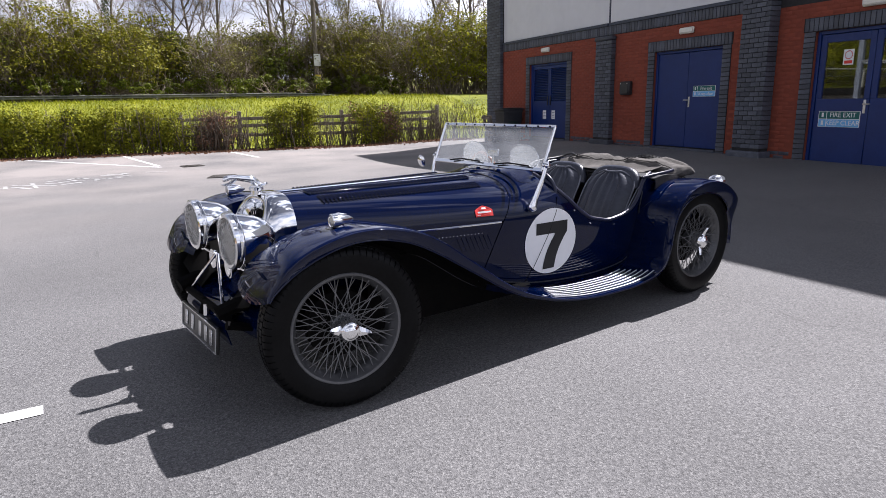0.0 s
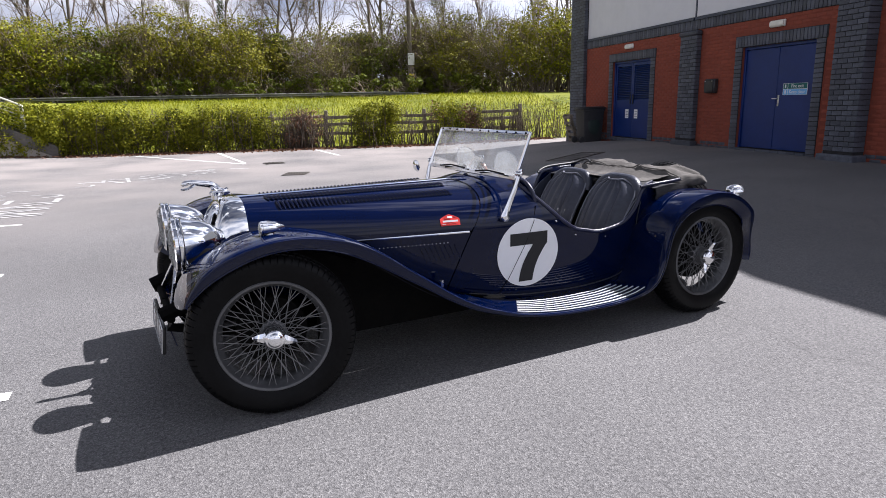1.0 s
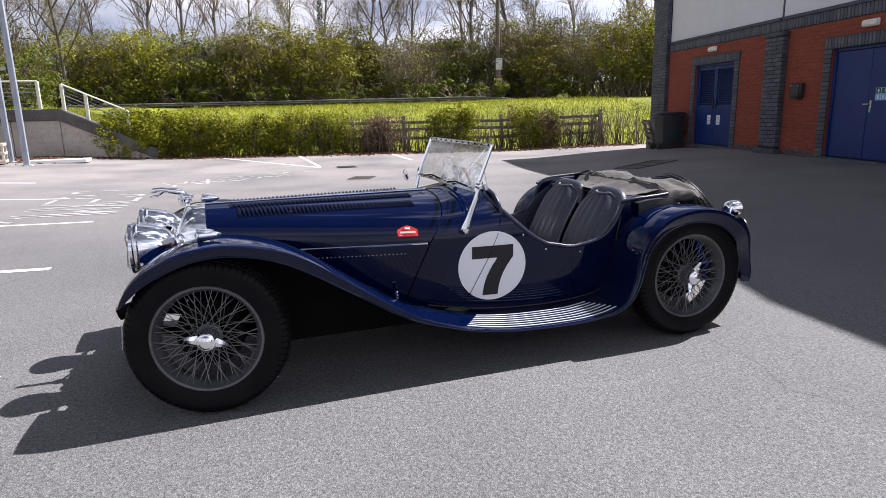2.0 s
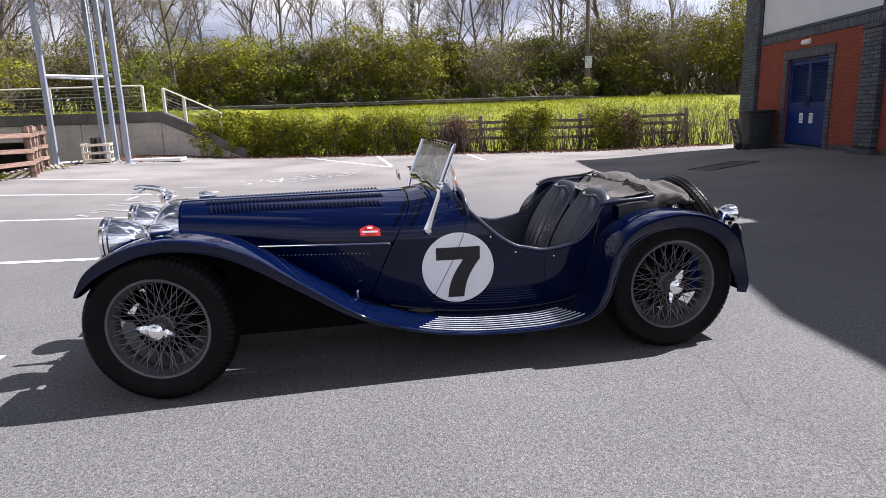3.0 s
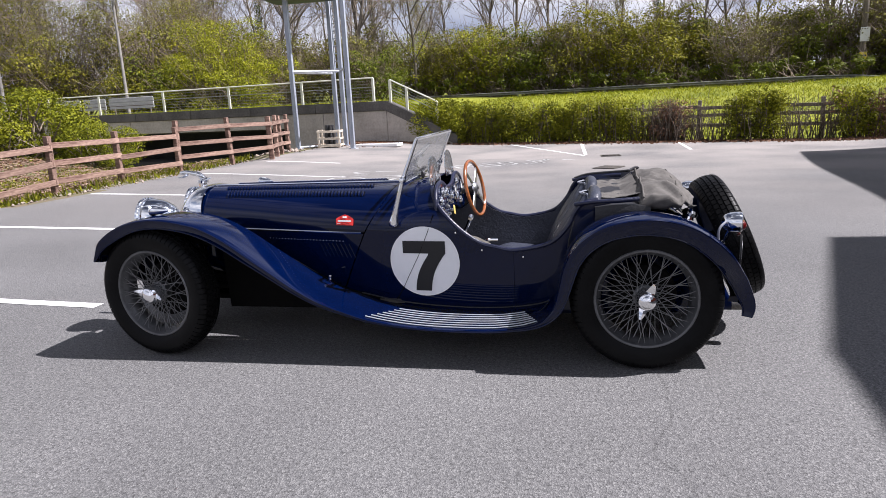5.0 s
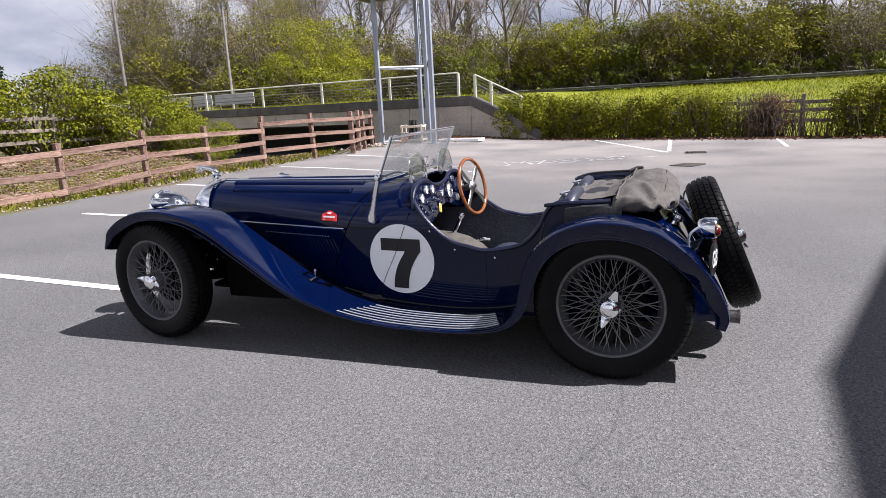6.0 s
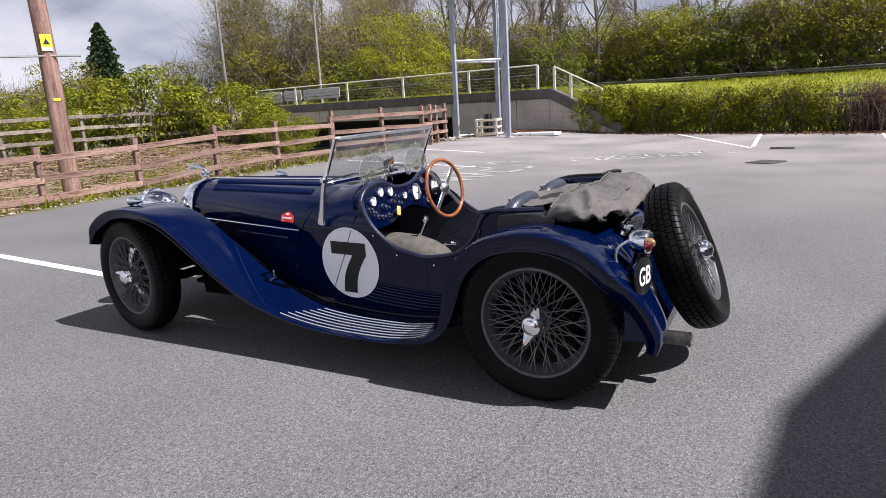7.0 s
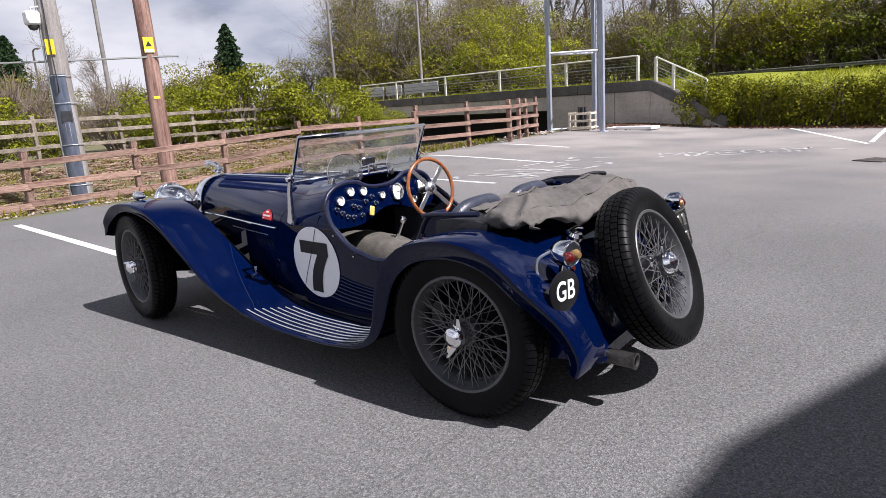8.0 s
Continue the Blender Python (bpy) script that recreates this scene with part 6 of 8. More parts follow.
LENS = mat("lamp_glass", (0.45, 0.46, 0.44), (0.58, 0.58, 0.55), scale=40, rough=0.12, metal=0.6, bump=0.3, bscale=120)
ROUNDEL = mat("white_roundel", (0.86, 0.87, 0.88), (0.90, 0.90, 0.91), scale=3, rough=0.4)
SCREEN_GLASS = glass_material("screen_glass", (0.97, 0.985, 0.98), 0.07, 0.09)
PLATE_BLACK = mat("black_plate", (0.008, 0.008, 0.009), (0.014, 0.014, 0.015), scale=10, rough=0.3)

car = thing("vintage_sports_car", "dark blue open vintage two-seat sports car with white seven roundel", "car")


def cpart(name, bm, material, label="", parent=None, m=None, sharp=38):
    return part(name, bm, material, car if parent is None else parent, label, m, sharp)


# body lines: half width at the waist, and edges of the panels by height
HALF_W = [(-1.32, 0.225), (-1.0, 0.285), (-0.6, 0.372), (-0.17, 0.455), (0.1, 0.488), (0.5, 0.512), (0.9, 0.525), (1.2, 0.515), (1.5, 0.475), (1.75, 0.42)]
BONNET_REAR = [(0.22, -0.36), (0.30, -0.325), (0.634, -0.175), (0.80, -0.075), (0.88, -0.045)]
CUT_FRONT = [(0.556, 0.669), (0.572, 0.575), (0.592, 0.495), (0.645, 0.41), (0.71, 0.335), (0.78, 0.265), (0.83, 0.225), (0.87, 0.205), (0.92, 0.195)]
CUT_REAR = [(0.556, 0.669), (0.575, 0.80), (0.60, 0.87), (0.645, 0.922), (0.70, 0.962), (0.76, 0.99), (0.80, 1.03), (0.815, 1.10)]
WAIST, TOP = 0.645, 0.872


def side_y(x, z):
    w = curve_at(HALF_W, x)
    if z < WAIST:
        return w * (1 - 0.05 * ((WAIST - z) / 0.42) ** 2)
    return w * (1 - 0.35 * ((z - WAIST) / 0.27) ** 2.2)


def bonnet_point(x, a, top=TOP):
    """a: 0 at the near waist, pi at the far one."""
    w = curve_at(HALF_W, x)
    c, s = math.cos(a), math.sin(a)
    y = -w * math.copysign(abs(c) ** (2 / 2.5), c)
    return Vector((x, y, WAIST + (top - WAIST) * abs(s) ** (2 / 2.15)))


# bonnet: upper shell, hinge, side panels, louvres
bm = bmesh.new()
rows = []
for i in range(19):
    t = i / 18
    row = []
    for k in range(33):
        a = math.pi * k / 32
        z = bonnet_point(-0.5, a).z
        xr = curve_at(BONNET_REAR, z)
        row.append(bonnet_point(-1.305 + (xr + 1.305) * t, a))
    rows.append(row)
sheet(bm, rows)
bonnet = cpart("bonnet", thicken(bm, 0.006), PAINT, "dark blue louvred bonnet")
cpart("hinge", tube(bmesh.new(), [(-1.31, 0, TOP + 0.004), (-0.05, 0, TOP + 0.004)], 0.006, 8), CHROME, parent=bonnet)
for sgn in (-1, 1):
    rows = []
    for i in range(15):
        t = i / 14
        row = []
        for z in (0.24, 0.34, 0.44, 0.54, 0.60, 0.636):
            x = -1.29 + (curve_at(BONNET_REAR, z) + 1.29) * t
            row.append((x, sgn * side_y(x, z), z))
        rows.append(row)
    bm = bmesh.new()
    sheet(bm, rows)
    sp = cpart("bonnet_side_panel", thicken(bm, 0.005), PAINT)
    cpart("chrome_strip", tube(bmesh.new(), [(x, sgn * (curve_at(HALF_W, x) + 0.004), WAIST - 0.004) for x in np.linspace(-1.25, -0.185, 9)], 0.0055, 6), CHROME, parent=sp)
    for q in range(24):
        x = -0.80 + q * 0.0215
        cpart("rivet", lathe(bmesh.new(), [(0, 0.0025), (0.0024, 0.0016), (0.0034, 0)], 6, pose(x, sgn * (side_y(x, 0.59) + 0.001), 0.59, 90 if sgn < 0 else -90)), ALLOY, parent=sp)
    for q in range(8):
        x = -0.44 + q * 0.027
        m = pose(x, sgn * (side_y(x, 0.535) + 0.001), 0.535, 0, -24, 0)
        cpart("side_louvre", new_box((-0.003, -0.0018, -0.045), (0.003, 0.0018, 0.045), 0.001), PAINT, parent=sp, m=m)
    cpart("bonnet_catch", tube(bmesh.new(), [(-0.375, sgn * 0.478, 0.34), (-0.378, sgn * 0.492, 0.37), (-0.380, sgn * 0.488, 0.405)], [0.006, 0.008, 0.012], 8), CHROME, parent=sp)
# louvres on the bonnet top: two rows each side
LOUVRE = mesh_of("louvre", lathe(bmesh.new(), [(0, 0.011), (0.006, 0.0095), (0.011, 0.005), (0.013, 0)], 10, Matrix.Diagonal((0.62, 2.9, 1.1, 1))), PAINT)
SLOT = mesh_of("louvre_slot", new_box((-0.002, -0.030, -0.001), (0.002, 0.030, 0.001)), DARK_METAL_SHADE)
for sgn in (-1, 1):
    for row, (f, x0, x1, n) in enumerate(((0.33, -1.17, -0.20, 46), (0.62, -1.13, -0.22, 43))):
        for q in range(n):
            x = x0 + (x1 - x0) * q / (n - 1)
            w = curve_at(HALF_W, x)
            a = math.acos(f ** (2.5 / 2))
            p, pn = bonnet_point(x, a), bonnet_point(x, a + 0.03)
            nrm = Vector((0, -(pn - p).z, (pn - p).y)).normalized()
            roll = math.degrees(math.atan2(-nrm.y, nrm.z))
            yy = p.y if sgn < 0 else -p.y
            m = pose(x, yy, p.z + 0.002, roll if sgn < 0 else -roll, 0, 10 if sgn < 0 else -10)
            cpart("louvre", LOUVRE, None, parent=bonnet, m=m)
            cpart("louvre_slot", SLOT, None, parent=bonnet, m=m @ pose(0.010, 0, 0.0015))

# body shell: scuttle, sides and tail
SCUTTLE_TOP = [(-0.4, TOP), (-0.05, TOP + 0.002), (0.10, 0.897), (0.22, 0.912), (0.4, 0.912)]


def scuttle_row(frac):
    pts = []
    zs = (0.205, 0.26, 0.34, 0.42, 0.50, 0.555, 0.60, 0.636)
    for z in zs:
        xf, xb = curve_at(BONNET_REAR, z) + 0.007, (0.669 if z < 0.556 else curve_at(CUT_FRONT, z))
        x = xf + (xb - xf) * frac
        pts.append((x, -side_y(x, z), z))
    for k in range(25):
        a = math.pi * (k + 0.35) / 24.7 if k < 24 else math.pi
        a = math.pi * k / 24
        z0 = bonnet_point(-0.5, a, 0.905).z
        xf, xb = curve_at(BONNET_REAR, bonnet_point(-0.5, a).z) + 0.007, curve_at(CUT_FRONT, z0)
        x = xf + (xb - xf) * frac
        q = bonnet_point(x, a, curve_at(SCUTTLE_TOP, x))
        pts.append(tuple(q))
    for z in reversed(zs):
        xf, xb = curve_at(BONNET_REAR, z) + 0.007, (0.669 if z < 0.556 else curve_at(CUT_FRONT, z))
        x = xf + (xb - xf) * frac
        pts.append((x, side_y(x, z), z))
    return pts


bm = bmesh.new()
sheet(bm, [scuttle_row(i / 16) for i in range(17)])
body = cpart("body_shell", thicken(bm, 0.008), PAINT, "dark blue body with scuttle and cut-away sides")
DECK = [(1.0, 0.79), (1.2, 0.785), (1.4, 0.75), (1.55, 0.69), (1.64, 0.60), (1.72, 0.44), (1.79, 0.27), (1.80, 0.25)]
for sgn in (-1, 1):
    bm = bmesh.new()
    rows = []
    for i in range(13):
        t = i / 12
        row = []
        for z in (0.205, 0.30, 0.40, 0.48, 0.555, 0.59, 0.63, 0.68, 0.73, 0.77, 0.80):
            xf = 0.671 if z < 0.556 else curve_at(CUT_REAR, z)
            x = xf + (1.16 - xf) * t
            row.append((x, sgn * (side_y(x, min(z, WAIST)) - 0.05 * max(z - 0.66, 0) ** 1.2), z))
        rows.append(row)
    sheet(bm, rows)
    cpart("quarter_panel", thicken(bm, 0.008), PAINT, parent=body)
bm = bmesh.new()
rows = []
for i in range(15):
    x = 1.158 + (1.790 - 1.158) * i / 14
    top = curve_at(DECK, x)
    w = curve_at(HALF_W, x)
    row = []
    for k in range(29):
        a = math.pi * k / 28
        c, s = math.cos(a), math.sin(a)
        row.append((x, -w * math.copysign(abs(c) ** 0.35, c), 0.21 + (top - 0.21) * s ** 0.35))
    rows.append(row)
sheet(bm, rows)
tank = cpart("tail_tank", thicken(bm, 0.006), PAINT, "dark blue slab fuel tank and tail")
bm = bmesh.new()
w = curve_at(HALF_W, 1.790)
bm.faces.new([bm.verts.new((1.790, -w * math.copysign(abs(math.cos(math.pi * k / 28)) ** 0.35, math.cos(math.pi * k / 28)), 0.21 + (curve_at(DECK, 1.790) - 0.21) * math.sin(math.pi * k / 28) ** 0.35)) for k in range(29)])
cpart("tank_back", thicken(bm, 0.004), PAINT, parent=tank)
filler = cpart("fuel_filler", lathe(bmesh.new(), [(0, 0.05), (0.03, 0.048), (0.042, 0.035), (0.042, 0.02), (0.03, 0.015), (0.034, 0)], 18, pose(1.583, -0.255, 0.668, 0, 22)), CHROME)
cpart("filler_lever", tube(bmesh.new(), [(1.590, -0.305, 0.722), (1.600, -0.245, 0.732), (1.600, -0.195, 0.720)], 0.008, 8), CHROME, parent=filler)
# rolled edge round the cockpit
edge = [(curve_at(CUT_FRONT, z), z) for z in (0.87, 0.83, 0.78, 0.71, 0.645, 0.592, 0.572, 0.556)] + [(curve_at(CUT_REAR, z), z) for z in (0.575, 0.60, 0.645, 0.70, 0.76, 0.80)]
for sgn in (-1, 1):
    pts = []
    for x, z in edge:
        if x < 0.42 and z > WAIST:
            a = math.asin(min(((z - WAIST) / (curve_at(SCUTTLE_TOP, x) - WAIST)), 1) ** (2.15 / 2))
            q = bonnet_point(x, a, curve_at(SCUTTLE_TOP, x))
            pts.append((x, q.y * -sgn if sgn > 0 else q.y, z))
        else:
            pts.append((x, sgn * (side_y(x, min(z, WAIST)) - 0.05 * max(z - 0.66, 0) ** 1.2), z))
    pts += [(1.10, sgn * 0.50, 0.815)]
    cpart("cockpit_roll", tube(bmesh.new(), spline(pts, 4), 0.012, 8), NAVY_TRIM, "navy leather edge roll", parent=body)
    for x, z in ((0.50, 0.555), (0.72, 0.52), (0.98, 0.73), (0.36, 0.65)):
        cpart("tonneau_stud", lathe(bmesh.new(), [(0, 0.006), (0.005, 0.005), (0.007, 0)], 8, pose(x, sgn * (side_y(x, z) + 0.002), z, 90 if sgn < 0 else -90)), CHROME, parent=body)
    # door shut line
    cpart("door_gap", tube(bmesh.new(), [(x, sgn * (side_y(x, z) - 0.0005), z) for x, z in ((0.236, 0.745), (0.207, 0.66), (0.151, 0.53), (0.082, 0.40), (0.016, 0.28), (-0.018, 0.23))], 0.0028, 6), DARK_METAL_SHADE, parent=body)
    cpart("wing_piping", tube(bmesh.new(), spline([(0.98, sgn * 0.535, 0.71), (0.955, sgn * 0.535, 0.60), (0.945, sgn * 0.535, 0.45), (0.90, sgn * 0.53, 0.33), (0.80, sgn * 0.53, 0.265), (0.5, sgn * 0.52, 0.235), (0.1, sgn * 0.50, 0.25), (-0.2, sgn * 0.475, 0.30)], 5), 0.004, 6), BLACK_LEATHER, parent=body)

# cockpit lining
bm = new_box((-0.1, -0.46, 0.235), (1.12, 0.46, 0.26))
cpart("cockpit_floor", bm, CARPET)
cpart("scuttle_bulkhead", new_box((-0.12, -0.42, 0.26), (-0.09, 0.42, 0.64)), DARK_METAL_SHADE)
cpart("seat_bulkhead", new_box((1.10, -0.47, 0.26), (1.13, 0.47, 0.765)), BLACK_LEATHER)
for sgn in (-1, 1):
    rows = []
    for x in np.linspace(-0.08, 1.08, 12):
        zt = 0.62
        if x > 0.34:
            f = [r for r in CUT_FRONT if r[1] > 0.2]
            zt = np.interp(x, [0.205, 0.265, 0.335, 0.41, 0.495, 0.575, 0.669, 0.80, 0.87, 0.922, 0.962, 0.99, 1.03], [0.86, 0.77, 0.70, 0.635, 0.585, 0.565, 0.55, 0.567, 0.59, 0.635, 0.69, 0.75, 0.79])
        rows.append([(x, sgn * (side_y(x, min(z, WAIST)) - 0.022 - 0.05 * max(z - 0.66, 0)), z) for z in np.linspace(0.26, zt, 5)])
    bm = bmesh.new()
    sheet(bm, rows)
    cpart("door_lining", thicken(bm, 0.006), LEATHER)
# gearbox tunnel with carpet, lever
rows = []
for x, h, w in ((-0.08, 0.24, 0.16), (0.15, 0.245, 0.155), (0.30, 0.235, 0.15), (0.40, 0.21, 0.14), (0.48, 0.17, 0.12), (0.54, 0.12, 0.10), (1.1, 0.11, 0.09)):
    rows.append([(x, w * math.copysign(abs(math.cos(a)) ** 0.6, math.cos(a)), 0.26 + h * math.sin(a) ** 0.6 + 0.04) for a in np.linspace(0, math.pi, 13)])
bm = bmesh.new()
sheet(bm, rows)
cpart("tunnel_carpet", thicken(bm, 0.006), CARPET, "beige-grey carpet over the gearbox tunnel")
gear = cpart("gear_lever", tube(bmesh.new(), spline([(0.30, 0.02, 0.50), (0.33, 0.025, 0.56), (0.36, 0.03, 0.625)], 4), 0.011, 8), CHROME)
cpart("knob", lathe(bmesh.new(), [(0, 0.03), (0.013, 0.026), (0.02, 0.012), (0.017, 0), (0.01, -0.012)], 14, pose(0.362, 0.031, 0.628, 0, 15)), CHROME, parent=gear)
cpart("gaiter", lathe(bmesh.new(), [(0.02, 0.05), (0.035, 0.03), (0.05, 0.0)], 14, pose(0.30, 0.02, 0.485)), BLACK_LEATHER, parent=gear)
cpart("handbrake", tube(bmesh.new(), spline([(0.34, 0.12, 0.42), (0.45, 0.12, 0.47), (0.52, 0.12, 0.475)], 4), 0.010, 8), CHROME)

# dashboard
bm = bmesh.new()
top = [(-0.455, 0.72), (-0.44, 0.80), (-0.39, 0.852), (-0.30, 0.880), (-0.20, 0.876), (-0.12, 0.845), (-0.04, 0.832), (0.04, 0.832), (0.12, 0.845), (0.20, 0.876), (0.30, 0.880), (0.39, 0.852), (0.44, 0.80), (0.455, 0.72)]
low = [(0.40, 0.665), (0.28, 0.655), (0.14, 0.70), (0.05, 0.715), (-0.05, 0.70), (-0.16, 0.655), (-0.28, 0.645), (-0.40, 0.66)]
out = [Vector((0, y, z)) for y, z in top + low]
pts = spline(out, 4, True)
f = bm.faces.new([bm.verts.new((0.255 - 0.12 * (p.z - 0.66), p.y, p.z)) for p in pts])
dash = cpart("dashboard", thicken(bm, 0.012), PAINT, "dark blue dashboard with white dials")
cpart("dash_roll", tube(bmesh.new(), spline([(0.262 - 0.12 * (z - 0.66), y, z + 0.008) for y, z in top], 5), 0.012, 10), NAVY_TRIM, parent=dash)


def on_dash(y, z):
    return pose(0.269 - 0.12 * (z - 0.66), y, z) @ pose(0, 0, 0, 0, 83)


for y, z, r in ((-0.345, 0.80, 0.028), (-0.262, 0.838, 0.027), (-0.165, 0.828, 0.027), (-0.02, 0.785, 0.022), (0.115, 0.785, 0.052), (0.345, 0.785, 0.052), (0.20, 0.845, 0.02), (0.25, 0.72, 0.024)):
    g = cpart("gauge", lathe(bmesh.new(), [(r, 0), (r, 0.012), (r * 0.9, 0.016), (r * 0.84, 0.010), (r * 0.84, 0.004)], 24, on_dash(y, z)), CHROME, parent=dash)
    part("dial_face", lathe(bmesh.new(), [(0, 0.005), (r * 0.85, 0.005)], 24, on_dash(y, z)), DIAL, dash)
    part("needle", new_box((-0.001, -0.0015, 0.0055), (0.0005 + r * 0.7, 0.0015, 0.0075), 0, on_dash(y, z) @ pose(0, 0, 0, 0, 0, 40 + y * 300)), TEXT_BLACK, dash)
for y, z in ((-0.345, 0.735), (-0.31, 0.71), (-0.265, 0.70), (-0.215, 0.745), (-0.155, 0.77), (-0.105, 0.79), (-0.08, 0.75), (-0.20, 0.70), (-0.38, 0.76), (-0.12, 0.71), (-0.255, 0.76)):
    part("switch", lathe(bmesh.new(), [(0, 0.024), (0.008, 0.022), (0.009, 0.006), (0.013, 0.004), (0.013, 0)], 12, on_dash(y, z)), CHROME, dash)
part("key_tag", new_box((-0.024, -0.018, 0.03), (0.030, 0.018, 0.036), 0.003, on_dash(-0.145, 0.715) @ pose(0, 0, 0, 0, 0, -18)), TAG, dash, "yellow ignition key tag")

# steering wheel
STEER = pose(0.358, 0.312, 0.782, 0, 0, -8.5) @ pose(0, 0, 0, 0, 78)
sw = cpart("steering_wheel", lathe(bmesh.new(), [(0, 0.02), (0.022, 0.018), (0.038, 0.008), (0.044, -0.004), (0.02, -0.012)], 24, STEER), ALLOY, "four-spoke steering wheel with wooden rim")
bm = tube(bmesh.new(), [(0.178 * math.cos(a), 0.178 * math.sin(a), 0) for a in np.linspace(0, 2 * math.pi, 49)[:-1]], 0.0115, 10, True)
bmesh.ops.transform(bm, matrix=STEER, verts=bm.verts[:])
part("wheel_rim", bm, WOOD_RIM, sw)
for k in range(4):
    part("spoke", new_box((0.03, -0.015, -0.003), (0.172, 0.015, 0.003), 0.003, STEER @ pose(0, 0, 0, 0, 0, 45 + 90 * k)), ALLOY, sw)
part("hub_badge", lathe(bmesh.new(), [(0, 0.0235), (0.010, 0.0225), (0.014, 0.019)], 16, STEER), TEXT_BLACK, sw)
part("column", tube(bmesh.new(), [STEER @ Vector((0, 0, -0.01)), STEER @ Vector((0, 0, -0.30))], 0.02, 12), BLACK_PLASTIC, sw)


# seats
def seat(y0):
    w = 0.205
    rows = []
    for i in range(15):
        t = i / 14
        z = 0.33 + 0.48 * t
        x = 0.80 + 0.24 * t - 0.03 * math.sin(t * math.pi)
        ww = w * (1 if t < 0.66 else math.sqrt(max(1 - ((t - 0.66) / 0.36) ** 3.4, 0.10)))
        row = []
        for k in range(33):
            v = -1 + 2 * k / 32
            pleat = 0.013 * abs(math.cos(v * math.pi * 3.0)) ** 0.7 * (1 - abs(v) ** 6)
            row.append((x - pleat + 0.055 * abs(v) ** 4, y0 + v * ww, z))
        rows.append(row)
    bm = bmesh.new()
    sheet(bm, rows)
    s = cpart("seat", thicken(bm, 0.075), LEATHER, "pleated dark leather bucket seat")
    pts = [(rows[i][0][0] - 0.012, rows[i][0][1], rows[i][0][2]) for i in range(3, 14)] + [(rows[14][k][0] - 0.012, rows[14][k][1], rows[14][k][2] + 0.004) for k in (2, 8, 16, 24, 30)] + [(rows[i][32][0] - 0.012, rows[i][32][1], rows[i][32][2]) for i in range(13, 2, -1)]
    part("piping", tube(bmesh.new(), spline(pts, 3), 0.0055, 6), PIPING, s)
    rows = []
    for i in range(9):
        t = i / 8
        x = 0.50 + 0.34 * t
        rows.append([(x, y0 + (-1 + 2 * k / 24) * w, 0.405 - 0.03 * t - 0.03 * (1 - min(t * 5, 1)) - 0.03 * abs(-1 + 2 * k / 24) ** 6 + 0.008 * abs(math.cos((-1 + k / 12) * math.pi * 3))) for k in range(25)])
    bm = bmesh.new()
    sheet(bm, rows)
    part("squab", thicken(bm, 0.10), LEATHER, s)


def back_roll(y0):
    pts = [(1.055, y0 - 0.185, 0.70), (1.082, y0 - 0.165, 0.770), (1.095, y0 - 0.105, 0.806), (1.098, y0, 0.814), (1.095, y0 + 0.105, 0.806), (1.082, y0 + 0.165, 0.770), (1.055, y0 + 0.185, 0.70)]
    cpart("seat_back_roll", tube(bmesh.new(), spline(pts, 5), 0.034, 12), LEATHER)


back_roll(-0.235)
back_roll(0.235)
seat(-0.235)
seat(0.235)


# folded hood under its cover
def crease(x, y):
    """Folds of the slack cloth: broad swags with narrow pinched ridges between them."""
    w = noise.noise((x * 5.0 + 1.5 * y, y * 2.6 - x, 1.7))
    r = 1 - abs(noise.noise((x * 3.5 + y * 3.0, y * 3.2 - x * 2.0, 5.1))) * 2.6
    q = 1 - abs(noise.noise((x * 6.0 - y * 4.0, y * 5.0 + x * 3.0, 9.4))) * 2.6
    return 0.022 * w + 0.013 * max(r, 0) ** 2 + 0.008 * max(q, 0) ** 2 - 0.008 + 0.003 * noise.noise((x * 22, y * 15, 6))


